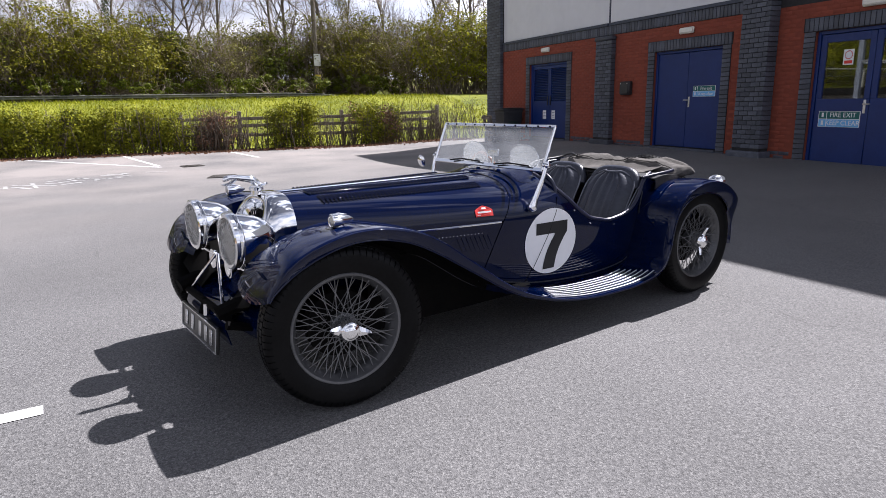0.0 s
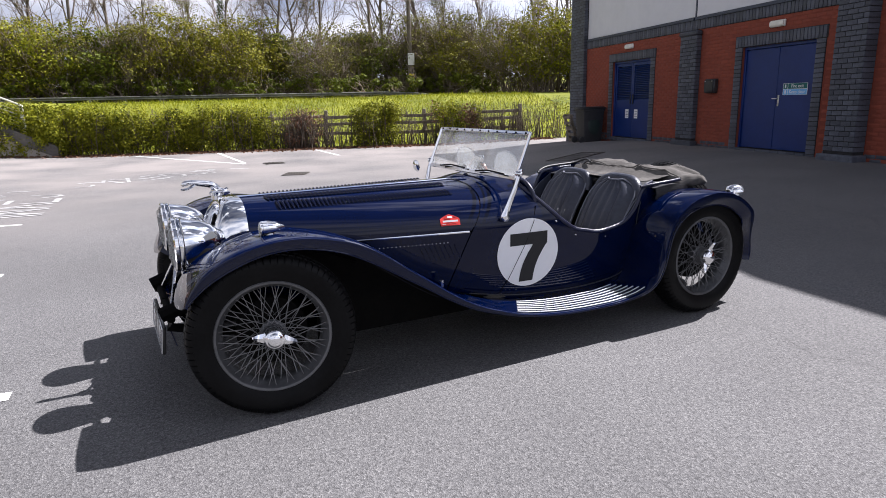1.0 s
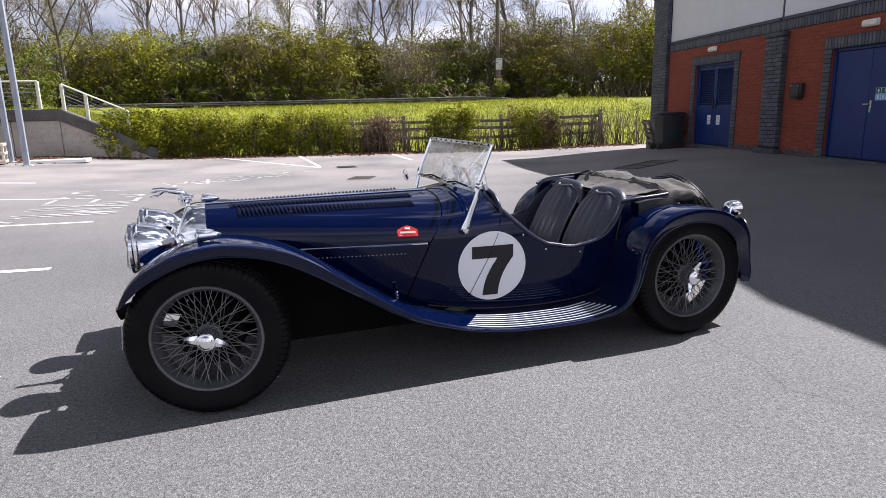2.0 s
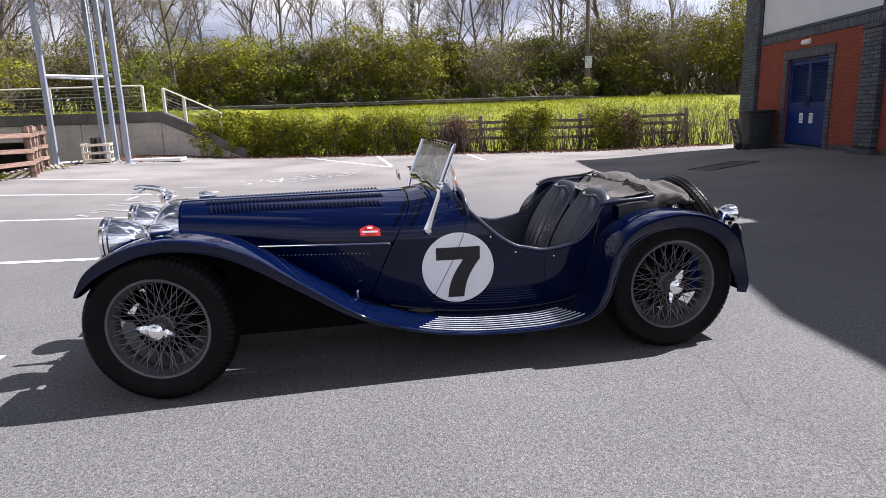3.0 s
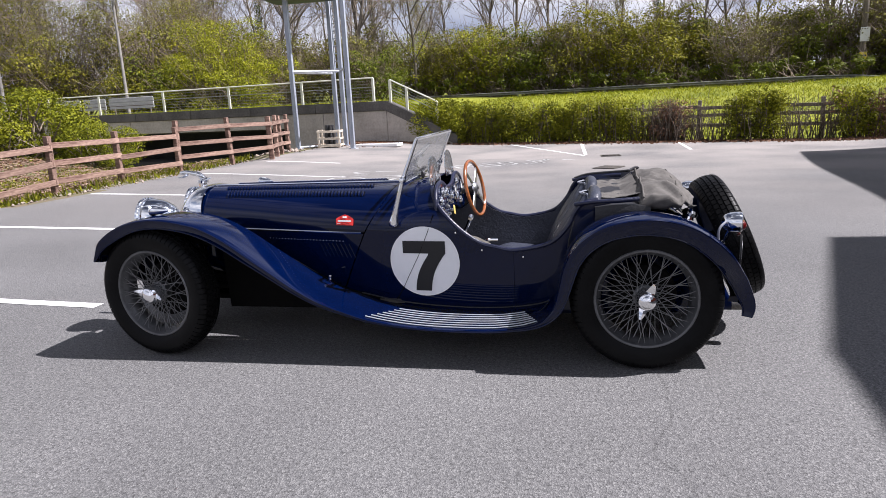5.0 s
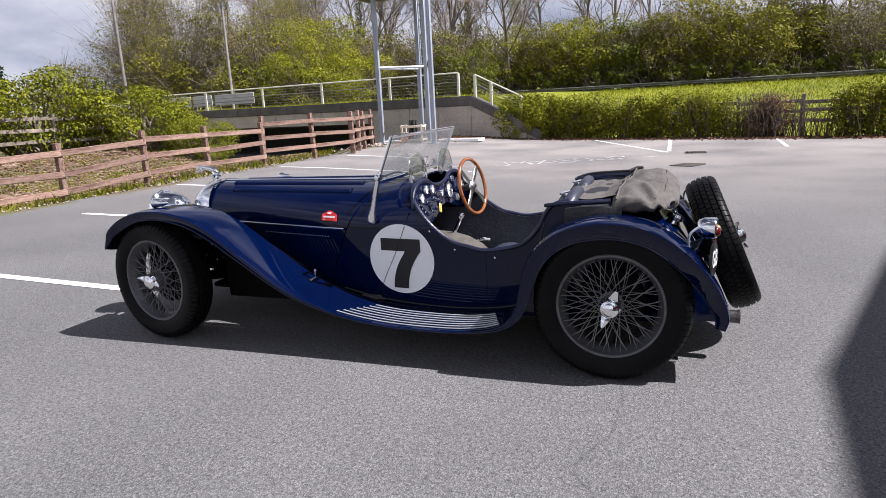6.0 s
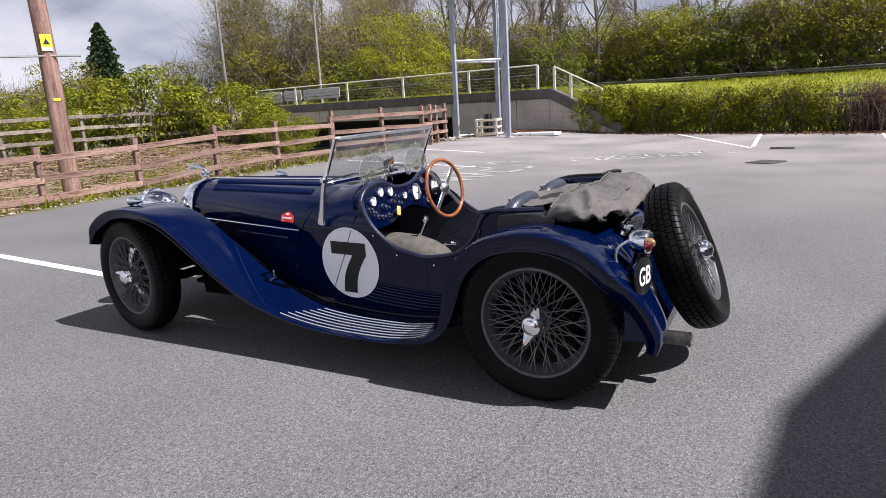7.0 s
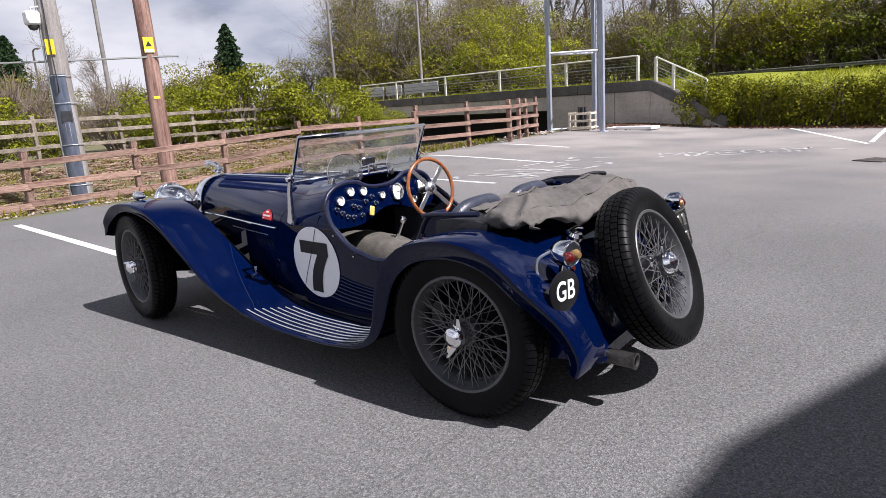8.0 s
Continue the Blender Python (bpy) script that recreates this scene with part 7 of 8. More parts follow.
rows = []
NV, NU = 72, 30
for i in range(-5, NU + 8):
    u = min(max(i / NU, 0.0), 1.0)
    out_f, out_r = max(-i, 0) / 5, max(i - NU, 0) / 7
    row = []
    for k in range(-8, NV + 9):
        v = -1 + 2 * min(max(k / NV, 0), 1)
        over = max(-k, k - NV, 0) / 8
        sg = -1 if v < 0 else 1
        half = 0.515 + 0.055 * smoothstep(0.0, 0.6, u) - 0.06 * smoothstep(0.75, 1.0, u)
        xf, xr = 1.330 + 0.028 * v, 1.605 - (0.020 + 0.040 * (v < 0)) * v * v
        x, y = xf + (xr - xf) * u, v * half
        z = float(np.interp(u, [0, 0.07, 0.25, 0.5, 0.75, 0.92, 1.0], [0.842, 0.860, 0.874, 0.872, 0.858, 0.838, 0.822]))
        z += 1.4 * crease(x, y) - 0.036 * smoothstep(0.70, 1.0, abs(v)) - 0.018 * smoothstep(0.0, -0.8, v)
        z += 0.014 * math.sin(y * 9 + 5 * noise.noise((u * 1.5, y * 2, 8))) * smoothstep(0.15, 0.7, u)
        for fx, fk, fd in ((1.435, 0.35, 0.026), (1.500, 0.55, 0.012)):
            d = x - fx + fk * (y + 0.42)
            z += fd * (0.45 * math.exp(-((d - 0.048) / 0.028) ** 2) - math.exp(-(d / 0.026) ** 2)) * smoothstep(-0.30, -0.46, y) * (1 - 0.4 * over)
        fold = noise.noise((x * 7, sg * 4.0, 2.4)) + 0.6 * noise.noise((x * 17, sg * 2.0, over * 3))
        z -= over * (0.075 - 0.045 * smoothstep(0.45, 1.0, u))
        y += sg * (0.022 * math.sin(over * 2.9) + 0.022 * fold * over * (1.2 - over) * 3 * (1 - 0.9 * smoothstep(0.55, 0.9, u)) - 0.03 * over * over)
        z -= 0.085 * out_f + 0.050 * out_r * (1 - 0.95 * smoothstep(0.5, 0.95, abs(v)))
        x += 0.010 * math.sin(out_f * 3) - 0.014 * math.sin(out_f * 1.5) + 0.022 * math.sin(out_r * 2.6) - 0.02 * out_r
        row.append((x + 0.012 * noise.noise((u * 4, v * 5, 5)), y, z))
    rows.append(row)
bm = bmesh.new()
sheet(bm, rows)
hood = cpart("hood_cover", thicken(bm, 0.003), HOOD_CLOTH, "rumpled grey-brown cloth cover over the folded hood", sharp=75)
part("cover_seam", tube(bmesh.new(), spline([Vector(c) + Vector((0, 0, 0.002)) for c in rows[29][10:-10:6]], 5), 0.0028, 6), HOOD_CLOTH, hood)
part("cover_seam", tube(bmesh.new(), [(1.352 + 0.028 * v, v * 0.53, 0.868 + 1.4 * crease(1.352 + 0.028 * v, v * 0.53) - 0.036 * smoothstep(0.70, 1.0, abs(v)) - 0.018 * smoothstep(0.0, -0.8, v)) for v in np.linspace(-0.98, 0.98, 40)], 0.005, 6), HOOD_CLOTH, hood)
rows = []
for i in range(16):
    t = i / 15
    row = []
    for k in range(33):
        v = -1 + 2 * k / 32
        x = 1.085 + 0.03 * v + t * (0.252 - 0.01 * v)
        y = v * (0.36 + 0.13 * t) + 0.045
        row.append((x, y, 0.812 + 0.034 * t * t - 0.016 * math.sin(t * 3.1) + 1.1 * crease(x * 1.3, y * 1.6) * math.sin(t * 2.9) - 0.012 * abs(v) ** 3))
    rows.append(row)
bm = bmesh.new()
sheet(bm, rows)
cpart("hood_flap", thicken(bm, 0.003), HOOD_CLOTH, "loose pale cloth flap behind the seats", sharp=75)
for sgn in (-1, 1):
    cpart("hood_frame_pad", tube(bmesh.new(), spline([(0.985, sgn * 0.525, 0.795), (1.08, sgn * 0.55, 0.81), (1.20, sgn * 0.55, 0.815), (1.30, sgn * 0.535, 0.82)], 5), [0.010] * 8 + [0.012] * 8, 10), NAVY_TRIM, "navy hood frame padding")
bm = bmesh.new()
rows = []
for i in range(9):
    x = 1.085 + 0.27 * i / 8
    z = 0.795 + 0.012 * math.sin(i / 8 * math.pi)
    row = [(x, y * 0.552, z - 0.012 * y * y + 0.004 * noise.noise((x * 9, y * 5, 2))) for y in np.linspace(-1, 1, 25)]
    rows.append([(x, -0.556, z - 0.10), (x, -0.562, z - 0.045)] + row + [(x, 0.562, z - 0.045), (x, 0.556, z - 0.10)])
sheet(bm, rows)
cpart("deck_trim", thicken(bm, 0.008), BLACK_LEATHER, "black vinyl trim behind the seats")
bm = bmesh.new()
sheet(bm, [[(x, 0.50 + 0.03 * (x < 1.3), 0.76), (x + 0.005, 0.535, 0.80), (x + 0.01, 0.545, zt)] for x, zt in ((1.0, 0.815), (1.12, 0.828), (1.25, 0.835), (1.38, 0.84), (1.46, 0.80))])
cpart("hood_well_rim", thicken(bm, 0.012), PAINT)
cpart("hood_bow", tube(bmesh.new(), spline([(1.33, 0.34, 0.865), (1.37, 0.42, 0.876), (1.40, 0.50, 0.866), (1.34, 0.545, 0.845), (1.10, 0.55, 0.83), (1.00, 0.53, 0.805)], 5), 0.008, 8), BLACK_LEATHER)

# windscreen
WS0, WS1, WSW = Vector((0.075, 0, 0.915)), Vector((0.172, 0, 1.152)), 0.512
ws = cpart("windscreen", new_box((-0.004, -WSW, -0.012), (0.010, WSW, 0.012), 0.003, pose(WS0.x, 0, WS0.z, 0, 22)), CHROME, "chrome framed flat windscreen")
part("top_rail", new_box((-0.007, -WSW - 0.006, -0.009), (0.008, WSW + 0.006, 0.009), 0.003, pose(WS1.x, 0, WS1.z, 0, 22)), CHROME, ws)
for sgn in (-1, 1):
    part("side_rail", tube(bmesh.new(), [(WS0.x, sgn * WSW, WS0.z), (WS1.x, sgn * WSW, WS1.z)], 0.0095, 8), CHROME, ws)
    arm = tube(bmesh.new(), spline([(0.012, sgn * 0.487, 0.680), (0.020, sgn * 0.497, 0.72), (0.045, sgn * 0.512, 0.80), (0.068, sgn * 0.525, 0.87), (0.088, sgn * 0.528, 0.935), (0.10, sgn * 0.526, 0.965)], 4), [0.008, 0.020, 0.027, 0.029, 0.025, 0.021, 0.018, 0.0165, 0.0155, 0.015, 0.0145, 0.014, 0.0135, 0.013, 0.0125, 0.012, 0.012, 0.012, 0.0125, 0.013, 0.011], 10)
    part("support_arm", arm, CHROME, ws)
    part("pivot_knob", lathe(bmesh.new(), [(0, 0.03), (0.012, 0.026), (0.018, 0.012), (0.014, 0), (0.018, -0.01)], 14, pose(0.088, sgn * 0.525, 0.94, 90 if sgn < 0 else -90)), CHROME, ws)
    part("wiper_arm", tube(bmesh.new(), [(0.055, sgn * 0.22 + 0.10, 0.925), (0.065, sgn * 0.22 - 0.02, 0.938), (0.060, sgn * 0.22 - 0.20, 0.932)], 0.005, 6), DARK_METAL_SHADE, ws)
    part("wiper_motor", new_box((0.095, sgn * 0.10 - 0.014, 0.905), (0.118, sgn * 0.10 + 0.014, 0.945), 0.006), BLACK_PLASTIC, ws)
    cpart("wing_mirror", lathe(bmesh.new(), [(0, -0.018), (0.03, -0.012), (0.042, 0.0), (0.038, 0.006), (0, 0.008)], 18, pose(0.00, sgn * 0.575, 0.905, 0, 80)), CHROME, parent=ws) if sgn > 0 else None
for q in range(11):
    y = -0.48 + 0.096 * q
    part("snap_stud", lathe(bmesh.new(), [(0, 0.006), (0.005, 0.004), (0.006, 0)], 8, pose(WS1.x - 0.007, y, WS1.z, 0, -68)), DARK_METAL_SHADE, ws)
a, b = WS0 + Vector((0.004, 0, 0.010)), WS1 - Vector((0.004, 0, 0.008))
bm = bmesh.new()
sheet(bm, [[(a.x, -WSW + 0.01, a.z), (a.x, WSW - 0.01, a.z)], [(b.x, -WSW + 0.01, b.z), (b.x, WSW - 0.01, b.z)]])
glass = part("glass_pane", thicken(bm, 0.004), SCREEN_GLASS, ws, "clear screen glass")
glass.visible_shadow = False
for yc in (-0.235, 0.235):
    rim = [Vector((0.205 - 0.10 * h, yc + w, 0.905 + h)) for w, h in ((-0.130, -0.01), (-0.128, 0.045), (-0.110, 0.092), (-0.070, 0.124), (0.0, 0.136), (0.070, 0.124), (0.110, 0.092), (0.128, 0.045), (0.130, -0.01))]
    rim = spline(rim, 4)
    bm = bmesh.new()
    bm.faces.new([bm.verts.new(q) for q in rim])
    aero = cpart("aero_screen", thicken(bm, 0.004), SCREEN_GLASS, "small rounded glass aero screen on the scuttle")
    aero.visible_shadow = False
    part("screen_edge", tube(bmesh.new(), rim, 0.0022, 6), CHROME, aero)
    for w in (-0.10, 0.10):
        part("screen_clamp", new_box((0.196, yc + w - 0.012, 0.885), (0.216, yc + w + 0.012, 0.925), 0.004), CHROME, aero)
mir = cpart("rear_view_mirror", new_box((0.150, -0.055, 0.955), (0.162, 0.055, 1.005), 0.008), CHROME)
part("mirror_stalk", tube(bmesh.new(), [(0.15, 0, 0.90), (0.156, 0, 0.96)], 0.006, 8), CHROME, mir)

TREAD = mat("pale_alloy_tread", (0.446, 0.454, 0.468), (0.533, 0.540, 0.554), scale=9, rough=0.35, metal=0.45)
# wings and running boards: a lip line swept from front tip to tail
LIP_FRONT = [(-1.668, 0.550, 0.006), (-1.638, 0.590, 0.018), (-1.577, 0.650, 0.034), (-1.475, 0.712, 0.034), (-1.36, 0.757, 0.027), (-1.235, 0.770, 0.025), (-1.107, 0.752, 0.030), (-0.98, 0.710, 0.038), (-0.857, 0.643, 0.042), (-0.732, 0.563, 0.036), (-0.604, 0.482, 0.030), (-0.475, 0.400, 0.024), (-0.341, 0.331, 0.018), (-0.205, 0.286, 0.010), (-0.038, 0.242, 0.006), (0.217, 0.210, 0.004)]
LIP_REAR = [(0.506, 0.203, 0.004), (0.653, 0.211, 0.005), (0.790, 0.235, 0.010), (0.876, 0.285, 0.022), (0.922, 0.360, 0.032), (0.950, 0.445, 0.042), (0.984, 0.545, 0.050), (1.045, 0.628, 0.054), (1.150, 0.690, 0.056), (1.315, 0.716, 0.056), (1.485, 0.684, 0.056), (1.622, 0.592, 0.054), (1.725, 0.466, 0.046), (1.783, 0.368, 0.036), (1.806, 0.310, 0.026), (1.806, 0.262, 0.012)]
LIP = spline([Vector(p) for p in LIP_FRONT + LIP_REAR], 4)
FLANGE = [(-1.67, 0.002), (-1.60, 0.012), (-1.50, 0.022), (-1.25, 0.030), (-1.0, 0.024), (-0.8, 0.016), (-0.5, 0.010), (0.0, 0.005), (0.6, 0.005), (0.8, 0.010), (0.93, 0.018), (1.05, 0.025), (1.5, 0.030), (1.76, 0.034), (1.81, 0.030)]
ARCH = [(0.0, 0.0), (0.002, 0.42), (0.010, 0.70), (0.028, 0.86), (0.065, 0.95), (0.15, 1.02), (0.32, 1.06), (0.50, 1.02), (0.66, 0.94), (0.82, 0.80), (1.0, 0.55)]


def wing_edges(x):
    yl = 0.815 + 0.018 * smoothstep(0.6, 1.2, x) - 0.022 * smoothstep(-1.35, -1.60, x) - 0.03 * smoothstep(-1.58, -1.668, x) - 0.13 * smoothstep(1.60, 1.815, x)
    yi = 0.475 - 0.065 * smoothstep(-1.43, -1.65, x) - 0.02 * smoothstep(1.3, 1.8, x)
    return yl, yi


for sgn in (-1, 1):
    rows, lip, liner = [], [], []
    for i, p in enumerate(LIP):
        a, b = LIP[max(i - 1, 0)], LIP[min(i + 1, len(LIP) - 1)]
        tx, tz = b.x - a.x, b.y - a.y
        L = math.hypot(tx, tz)
        nx, nz = -tz / L, tx / L
        yl, yi = wing_edges(p.x)
        f = curve_at(FLANGE, p.x)
        tip = smoothstep(-1.50, -1.667, p.x)
        under = 0.55 * p.z
        row = [(p.x - nx * f, sgn * (yl - under - 0.65 * f), p.y - nz * f), (p.x - nx * f * 0.5, sgn * (yl - under - 0.30 * f), p.y - nz * f * 0.5)]
        for v, k in ARCH:
            y = yl + (yi - yl) * v - under * max(1 - k / 0.86, 0) * (v < 0.03)
            bow = tip * max(1 - ((v - 0.5) / 0.5) ** 2, 0)
            row.append((p.x + nx * p.z * k - 0.022 * bow, sgn * y, p.y + nz * p.z * k - 0.034 * bow))
        # inner skirt against the body
        drop = 0.05 + 0.14 * smoothstep(-0.7, -1.1, p.x) * smoothstep(-1.65, -1.45, p.x)
        q = row[-1]
        row.append((q[0] - nx * drop, q[1] - sgn * 0.012, q[2] - nz * drop))
        rows.append(row)
        lip.append(row[0])
        g = 0.013 + 0.2 * f
        edge = (p.x - nx * f * 0.9, sgn * (yl - under - 0.65 * f - 0.012), p.y - nz * f * 0.9)
        liner.append([edge] + [(c[0] - nx * g, c[1] - sgn * 0.012 * (1 - v), c[2] - nz * g) for c, (v, k) in zip(row[2:-1], ARCH) if v > 0.02] + [(row[-1][0], row[-1][1] + sgn * 0.014, row[-1][2])])
    k = next(i for i, p in enumerate(LIP) if p.x > 0.30)
    bm = bmesh.new()
    sheet(bm, rows[:k + 1])
    fw = cpart("front_wing", thicken(bm, 0.006), PAINT, "sweeping dark blue front wing and running board", sharp=50)
    first_row = next(i for i, p in enumerate(LIP) if p.x > -1.645)
    # near-black sheet added inside the front wing to darken its shaded underside
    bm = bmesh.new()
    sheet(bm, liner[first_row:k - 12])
    part("wing_liner", thicken(bm, 0.003), DARK_METAL_SHADE, fw, "near-black sheet added for the shade under the wing")
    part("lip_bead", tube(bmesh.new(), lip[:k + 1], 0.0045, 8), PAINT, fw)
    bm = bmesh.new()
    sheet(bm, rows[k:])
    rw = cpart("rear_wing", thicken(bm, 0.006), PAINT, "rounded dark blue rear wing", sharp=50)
    # same added dark sheet under the rear wing, its shade in the colour
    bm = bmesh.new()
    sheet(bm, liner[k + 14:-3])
    part("wing_liner", thicken(bm, 0.003), DARK_METAL_SHADE, rw, "near-black sheet added for the shade under the wing")
    part("lip_bead", tube(bmesh.new(), lip[k:], 0.0045, 8), PAINT, rw)
    # chrome treads on the running board
    for q in range(7):
        y = 0.778 - 0.034 * q
        x0, x1 = -0.09 + 0.022 * q, 0.80 - 0.012 * q
        pts = []
        for x in np.linspace(x0, x1, 14):
            j = min(range(len(LIP)), key=lambda i: abs(LIP[i].x - x) + (10 if LIP[i].y > 0.30 else 0))
            a, b = LIP[max(j - 1, 0)], LIP[min(j + 1, len(LIP) - 1)]
            z = a.y + (b.y - a.y) * (x - a.x) / max(b.x - a.x, 1e-6)
            pts.append((x, sgn * y, z + LIP[j].z * 0.98 + 0.004))
        part("tread_strip", tube(bmesh.new(), pts, 0.0034, 8), TREAD, fw)
    # near-black sheet added for the shade behind the front wheel
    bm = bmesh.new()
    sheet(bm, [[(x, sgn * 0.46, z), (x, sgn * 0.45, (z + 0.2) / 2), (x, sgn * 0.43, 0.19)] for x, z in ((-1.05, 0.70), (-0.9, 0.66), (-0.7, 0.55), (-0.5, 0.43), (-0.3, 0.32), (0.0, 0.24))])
    part("splash_panel", thicken(bm, 0.004), DARK_METAL_SHADE, fw)
    # near-black sheet that colours in the shade below the running board
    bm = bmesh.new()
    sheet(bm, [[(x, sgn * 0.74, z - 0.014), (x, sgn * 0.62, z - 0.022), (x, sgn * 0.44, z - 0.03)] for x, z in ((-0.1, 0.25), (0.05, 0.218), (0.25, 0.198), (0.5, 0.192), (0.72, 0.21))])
    part("board_underside", thicken(bm, 0.004), DARK_METAL_SHADE, fw)
    # side lamp on the wing
    SM = pose(-1.317, sgn * 0.66, 0.820) @ pose(0, 0, 0, 0, -90)
    sl = cpart("side_lamp", lathe(bmesh.new(), [(0, -0.092), (0.006, -0.088), (0.015, -0.066), (0.023, -0.038), (0.0275, -0.010), (0.028, 0.006), (0.030, 0.008), (0.030, 0.014), (0.026, 0.017), (0.022, 0.015)], 24, SM), CHROME, "small chrome side lamp")
    part("lamp_foot", lathe(bmesh.new(), [(0.034, -0.046), (0.030, -0.036), (0.016, -0.026), (0.014, -0.006)], 16, pose(-1.292, sgn * 0.66, 0.820) @ Matrix.Diagonal((1.3, 0.7, 1, 1))), CHROME, sl)
    part("lamp_lens", lathe(bmesh.new(), [(0, 0.024), (0.012, 0.021), (0.023, 0.014)], 18, SM), LENS, sl)
    part("lamp_ridge", tube(bmesh.new(), [(-1.327, sgn * 0.66, 0.849), (-1.297, sgn * 0.66, 0.849), (-1.257, sgn * 0.66, 0.840)], [0.003, 0.004, 0.002], 6), CHROME, sl)
    # tail lamp, bracket and cable
    TL = Vector((1.728, sgn * 0.605, 0.712))
    TM = Matrix.Translation(TL) @ pose(0, 0, 0, 0, 0, 9 * sgn) @ pose(0, 0, 0, 0, 90) @ Matrix.Scale(1.04, 4)
    tl = cpart("tail_lamp", lathe(bmesh.new(), [(0.0, -0.050), (0.020, -0.047), (0.036, -0.034), (0.045, -0.010), (0.047, 0.016), (0.047, 0.034), (0.044, 0.038), (0.041, 0.035), (0.0, 0.033)], 28, TM @ Matrix.Diagonal((1.0, 1.12, 1, 1))), CHROME, "chrome tail lamp with red and amber lenses")
    part("red_lens", lathe(bmesh.new(), [(0, 0.056), (0.014, 0.052), (0.022, 0.042), (0.024, 0.033)], 18, TM @ pose(0.012, sgn * 0.021, 0)), RED_LENS, tl)
    part("amber_lens", lathe(bmesh.new(), [(0, 0.053), (0.012, 0.050), (0.019, 0.041), (0.021, 0.033)], 18, TM @ pose(0.008, -sgn * 0.023, 0)), AMBER_LENS, tl)
    part("reflector", lathe(bmesh.new(), [(0, 0.01), (0.009, 0.006), (0.012, -0.006)], 14, pose(TL.x + 0.030, TL.y - sgn * 0.012, TL.z - 0.060, 0, 90)), RED_LENS, tl)
    part("lamp_bracket", tube(bmesh.new(), [TL + Vector((-0.01, 0, -0.03)), TL + Vector((-0.03, -sgn * 0.02, -0.10)), TL + Vector((-0.06, -sgn * 0.09, -0.14))], 0.009, 8), CHROME, tl)
    part("lamp_cable", tube(bmesh.new(), spline([TL + Vector((-0.035, sgn * 0.03, 0.01)), TL + Vector((-0.075, sgn * 0.065, -0.02)), TL + Vector((-0.075, sgn * 0.068, -0.08)), TL + Vector((-0.03, sgn * 0.050, -0.14))], 5), 0.0060, 6), PIPING, tl)
    # dumb iron, spring and shock absorber at the front
    cpart("chassis_rail", tube(bmesh.new(), spline([(-1.74, sgn * 0.30, 0.40), (-1.62, sgn * 0.31, 0.43), (-1.45, sgn * 0.32, 0.40), (-1.2, sgn * 0.33, 0.36), (-0.6, sgn * 0.36, 0.30), (0.9, sgn * 0.38, 0.26)], 4), 0.035, 8), DARK_METAL_SHADE)
    cpart("leaf_spring", tube(bmesh.new(), spline([(-1.72, sgn * 0.36, 0.36), (-1.5, sgn * 0.36, 0.30), (-1.32, sgn * 0.36, 0.28), (-1.0, sgn * 0.36, 0.32)], 4), 0.022, 6), DARK_METAL_SHADE)
    cpart("lamp_strut", tube(bmesh.new(), [(-1.622, sgn * 0.012, 0.605), (-1.705, sgn * 0.285, 0.362)], 0.0075, 8), CHROME)
    cpart("lamp_stay", tube(bmesh.new(), [(-1.602, sgn * 0.20, 0.615), (-1.585, sgn * 0.30, 0.47)], 0.009, 8), DARK_METAL_SHADE)

# headlamps
for sgn in (-1, 1):
    HL = pose(-1.642, sgn * 0.265, 0.714) @ pose(0, 0, 0, 0, -90) @ Matrix.Scale(0.95, 4)
    hl = cpart("headlamp", lathe(bmesh.new(), [(0.0, -0.222), (0.030, -0.218), (0.062, -0.200), (0.090, -0.166), (0.109, -0.122), (0.120, -0.072), (0.1255, -0.034), (0.126, 0.0)], 40, HL), CHROME, "large chrome headlamp with mesh stone guard")
    part("rim_ring", lathe(bmesh.new(), [(0.126, -0.034), (0.133, -0.028), (0.133, -0.018), (0.129, -0.012), (0.134, -0.006), (0.134, 0.008), (0.126, 0.014), (0.112, 0.012), (0.110, 0.004)], 40, HL), CHROME, hl)
    part("lens", lathe(bmesh.new(), [(0, 0.022), (0.05, 0.018), (0.09, 0.008), (0.112, 0.0)], 32, HL), LENS, hl)
    bm = bmesh.new()
    for d in range(2):
        for q in range(-8, 9):
            o = q * 0.0135
            L = math.sqrt(max(0.0135 * 8.3 * 0.0135 * 8.3 - o * o, 1e-5))
            c, s = (math.cos(0.785), math.sin(0.785)) if d else (math.cos(-0.785), math.sin(-0.785))
            tube(bm, [HL @ Vector((c * o - s * L, s * o + c * L, 0.012 + d * 0.002)), HL @ Vector((c * o, s * o, 0.028 + d * 0.002)), HL @ Vector((c * o + s * L, s * o - c * L, 0.012 + d * 0.002))], 0.0013, 3)
    tagged(part("stone_guard", bm, ALLOY, hl), kind="stuff")
    part("lamp_post", tube(bmesh.new(), [(-1.60, sgn * 0.27, 0.58), (-1.60, sgn * 0.27, 0.62)], 0.02, 10), CHROME, hl)
    cpart("horn", lathe(bmesh.new(), [(0.0, -0.05), (0.03, -0.05), (0.034, -0.02), (0.05, 0.0), (0.052, 0.012), (0.044, 0.014), (0.02, 0.004), (0, 0.004)], 24, pose(-1.60, sgn * 0.115, 0.555) @ pose(0, 0, 0, 0, -90)), CHROME)
cpart("lamp_bar", tube(bmesh.new(), [(-1.60, -0.40, 0.585), (-1.60, 0.40, 0.585)], 0.013, 10), CHROME)
cpart("front_cross_tube", tube(bmesh.new(), [(-1.70, -0.33, 0.38), (-1.70, 0.33, 0.38)], 0.018, 10), DARK_METAL_SHADE)
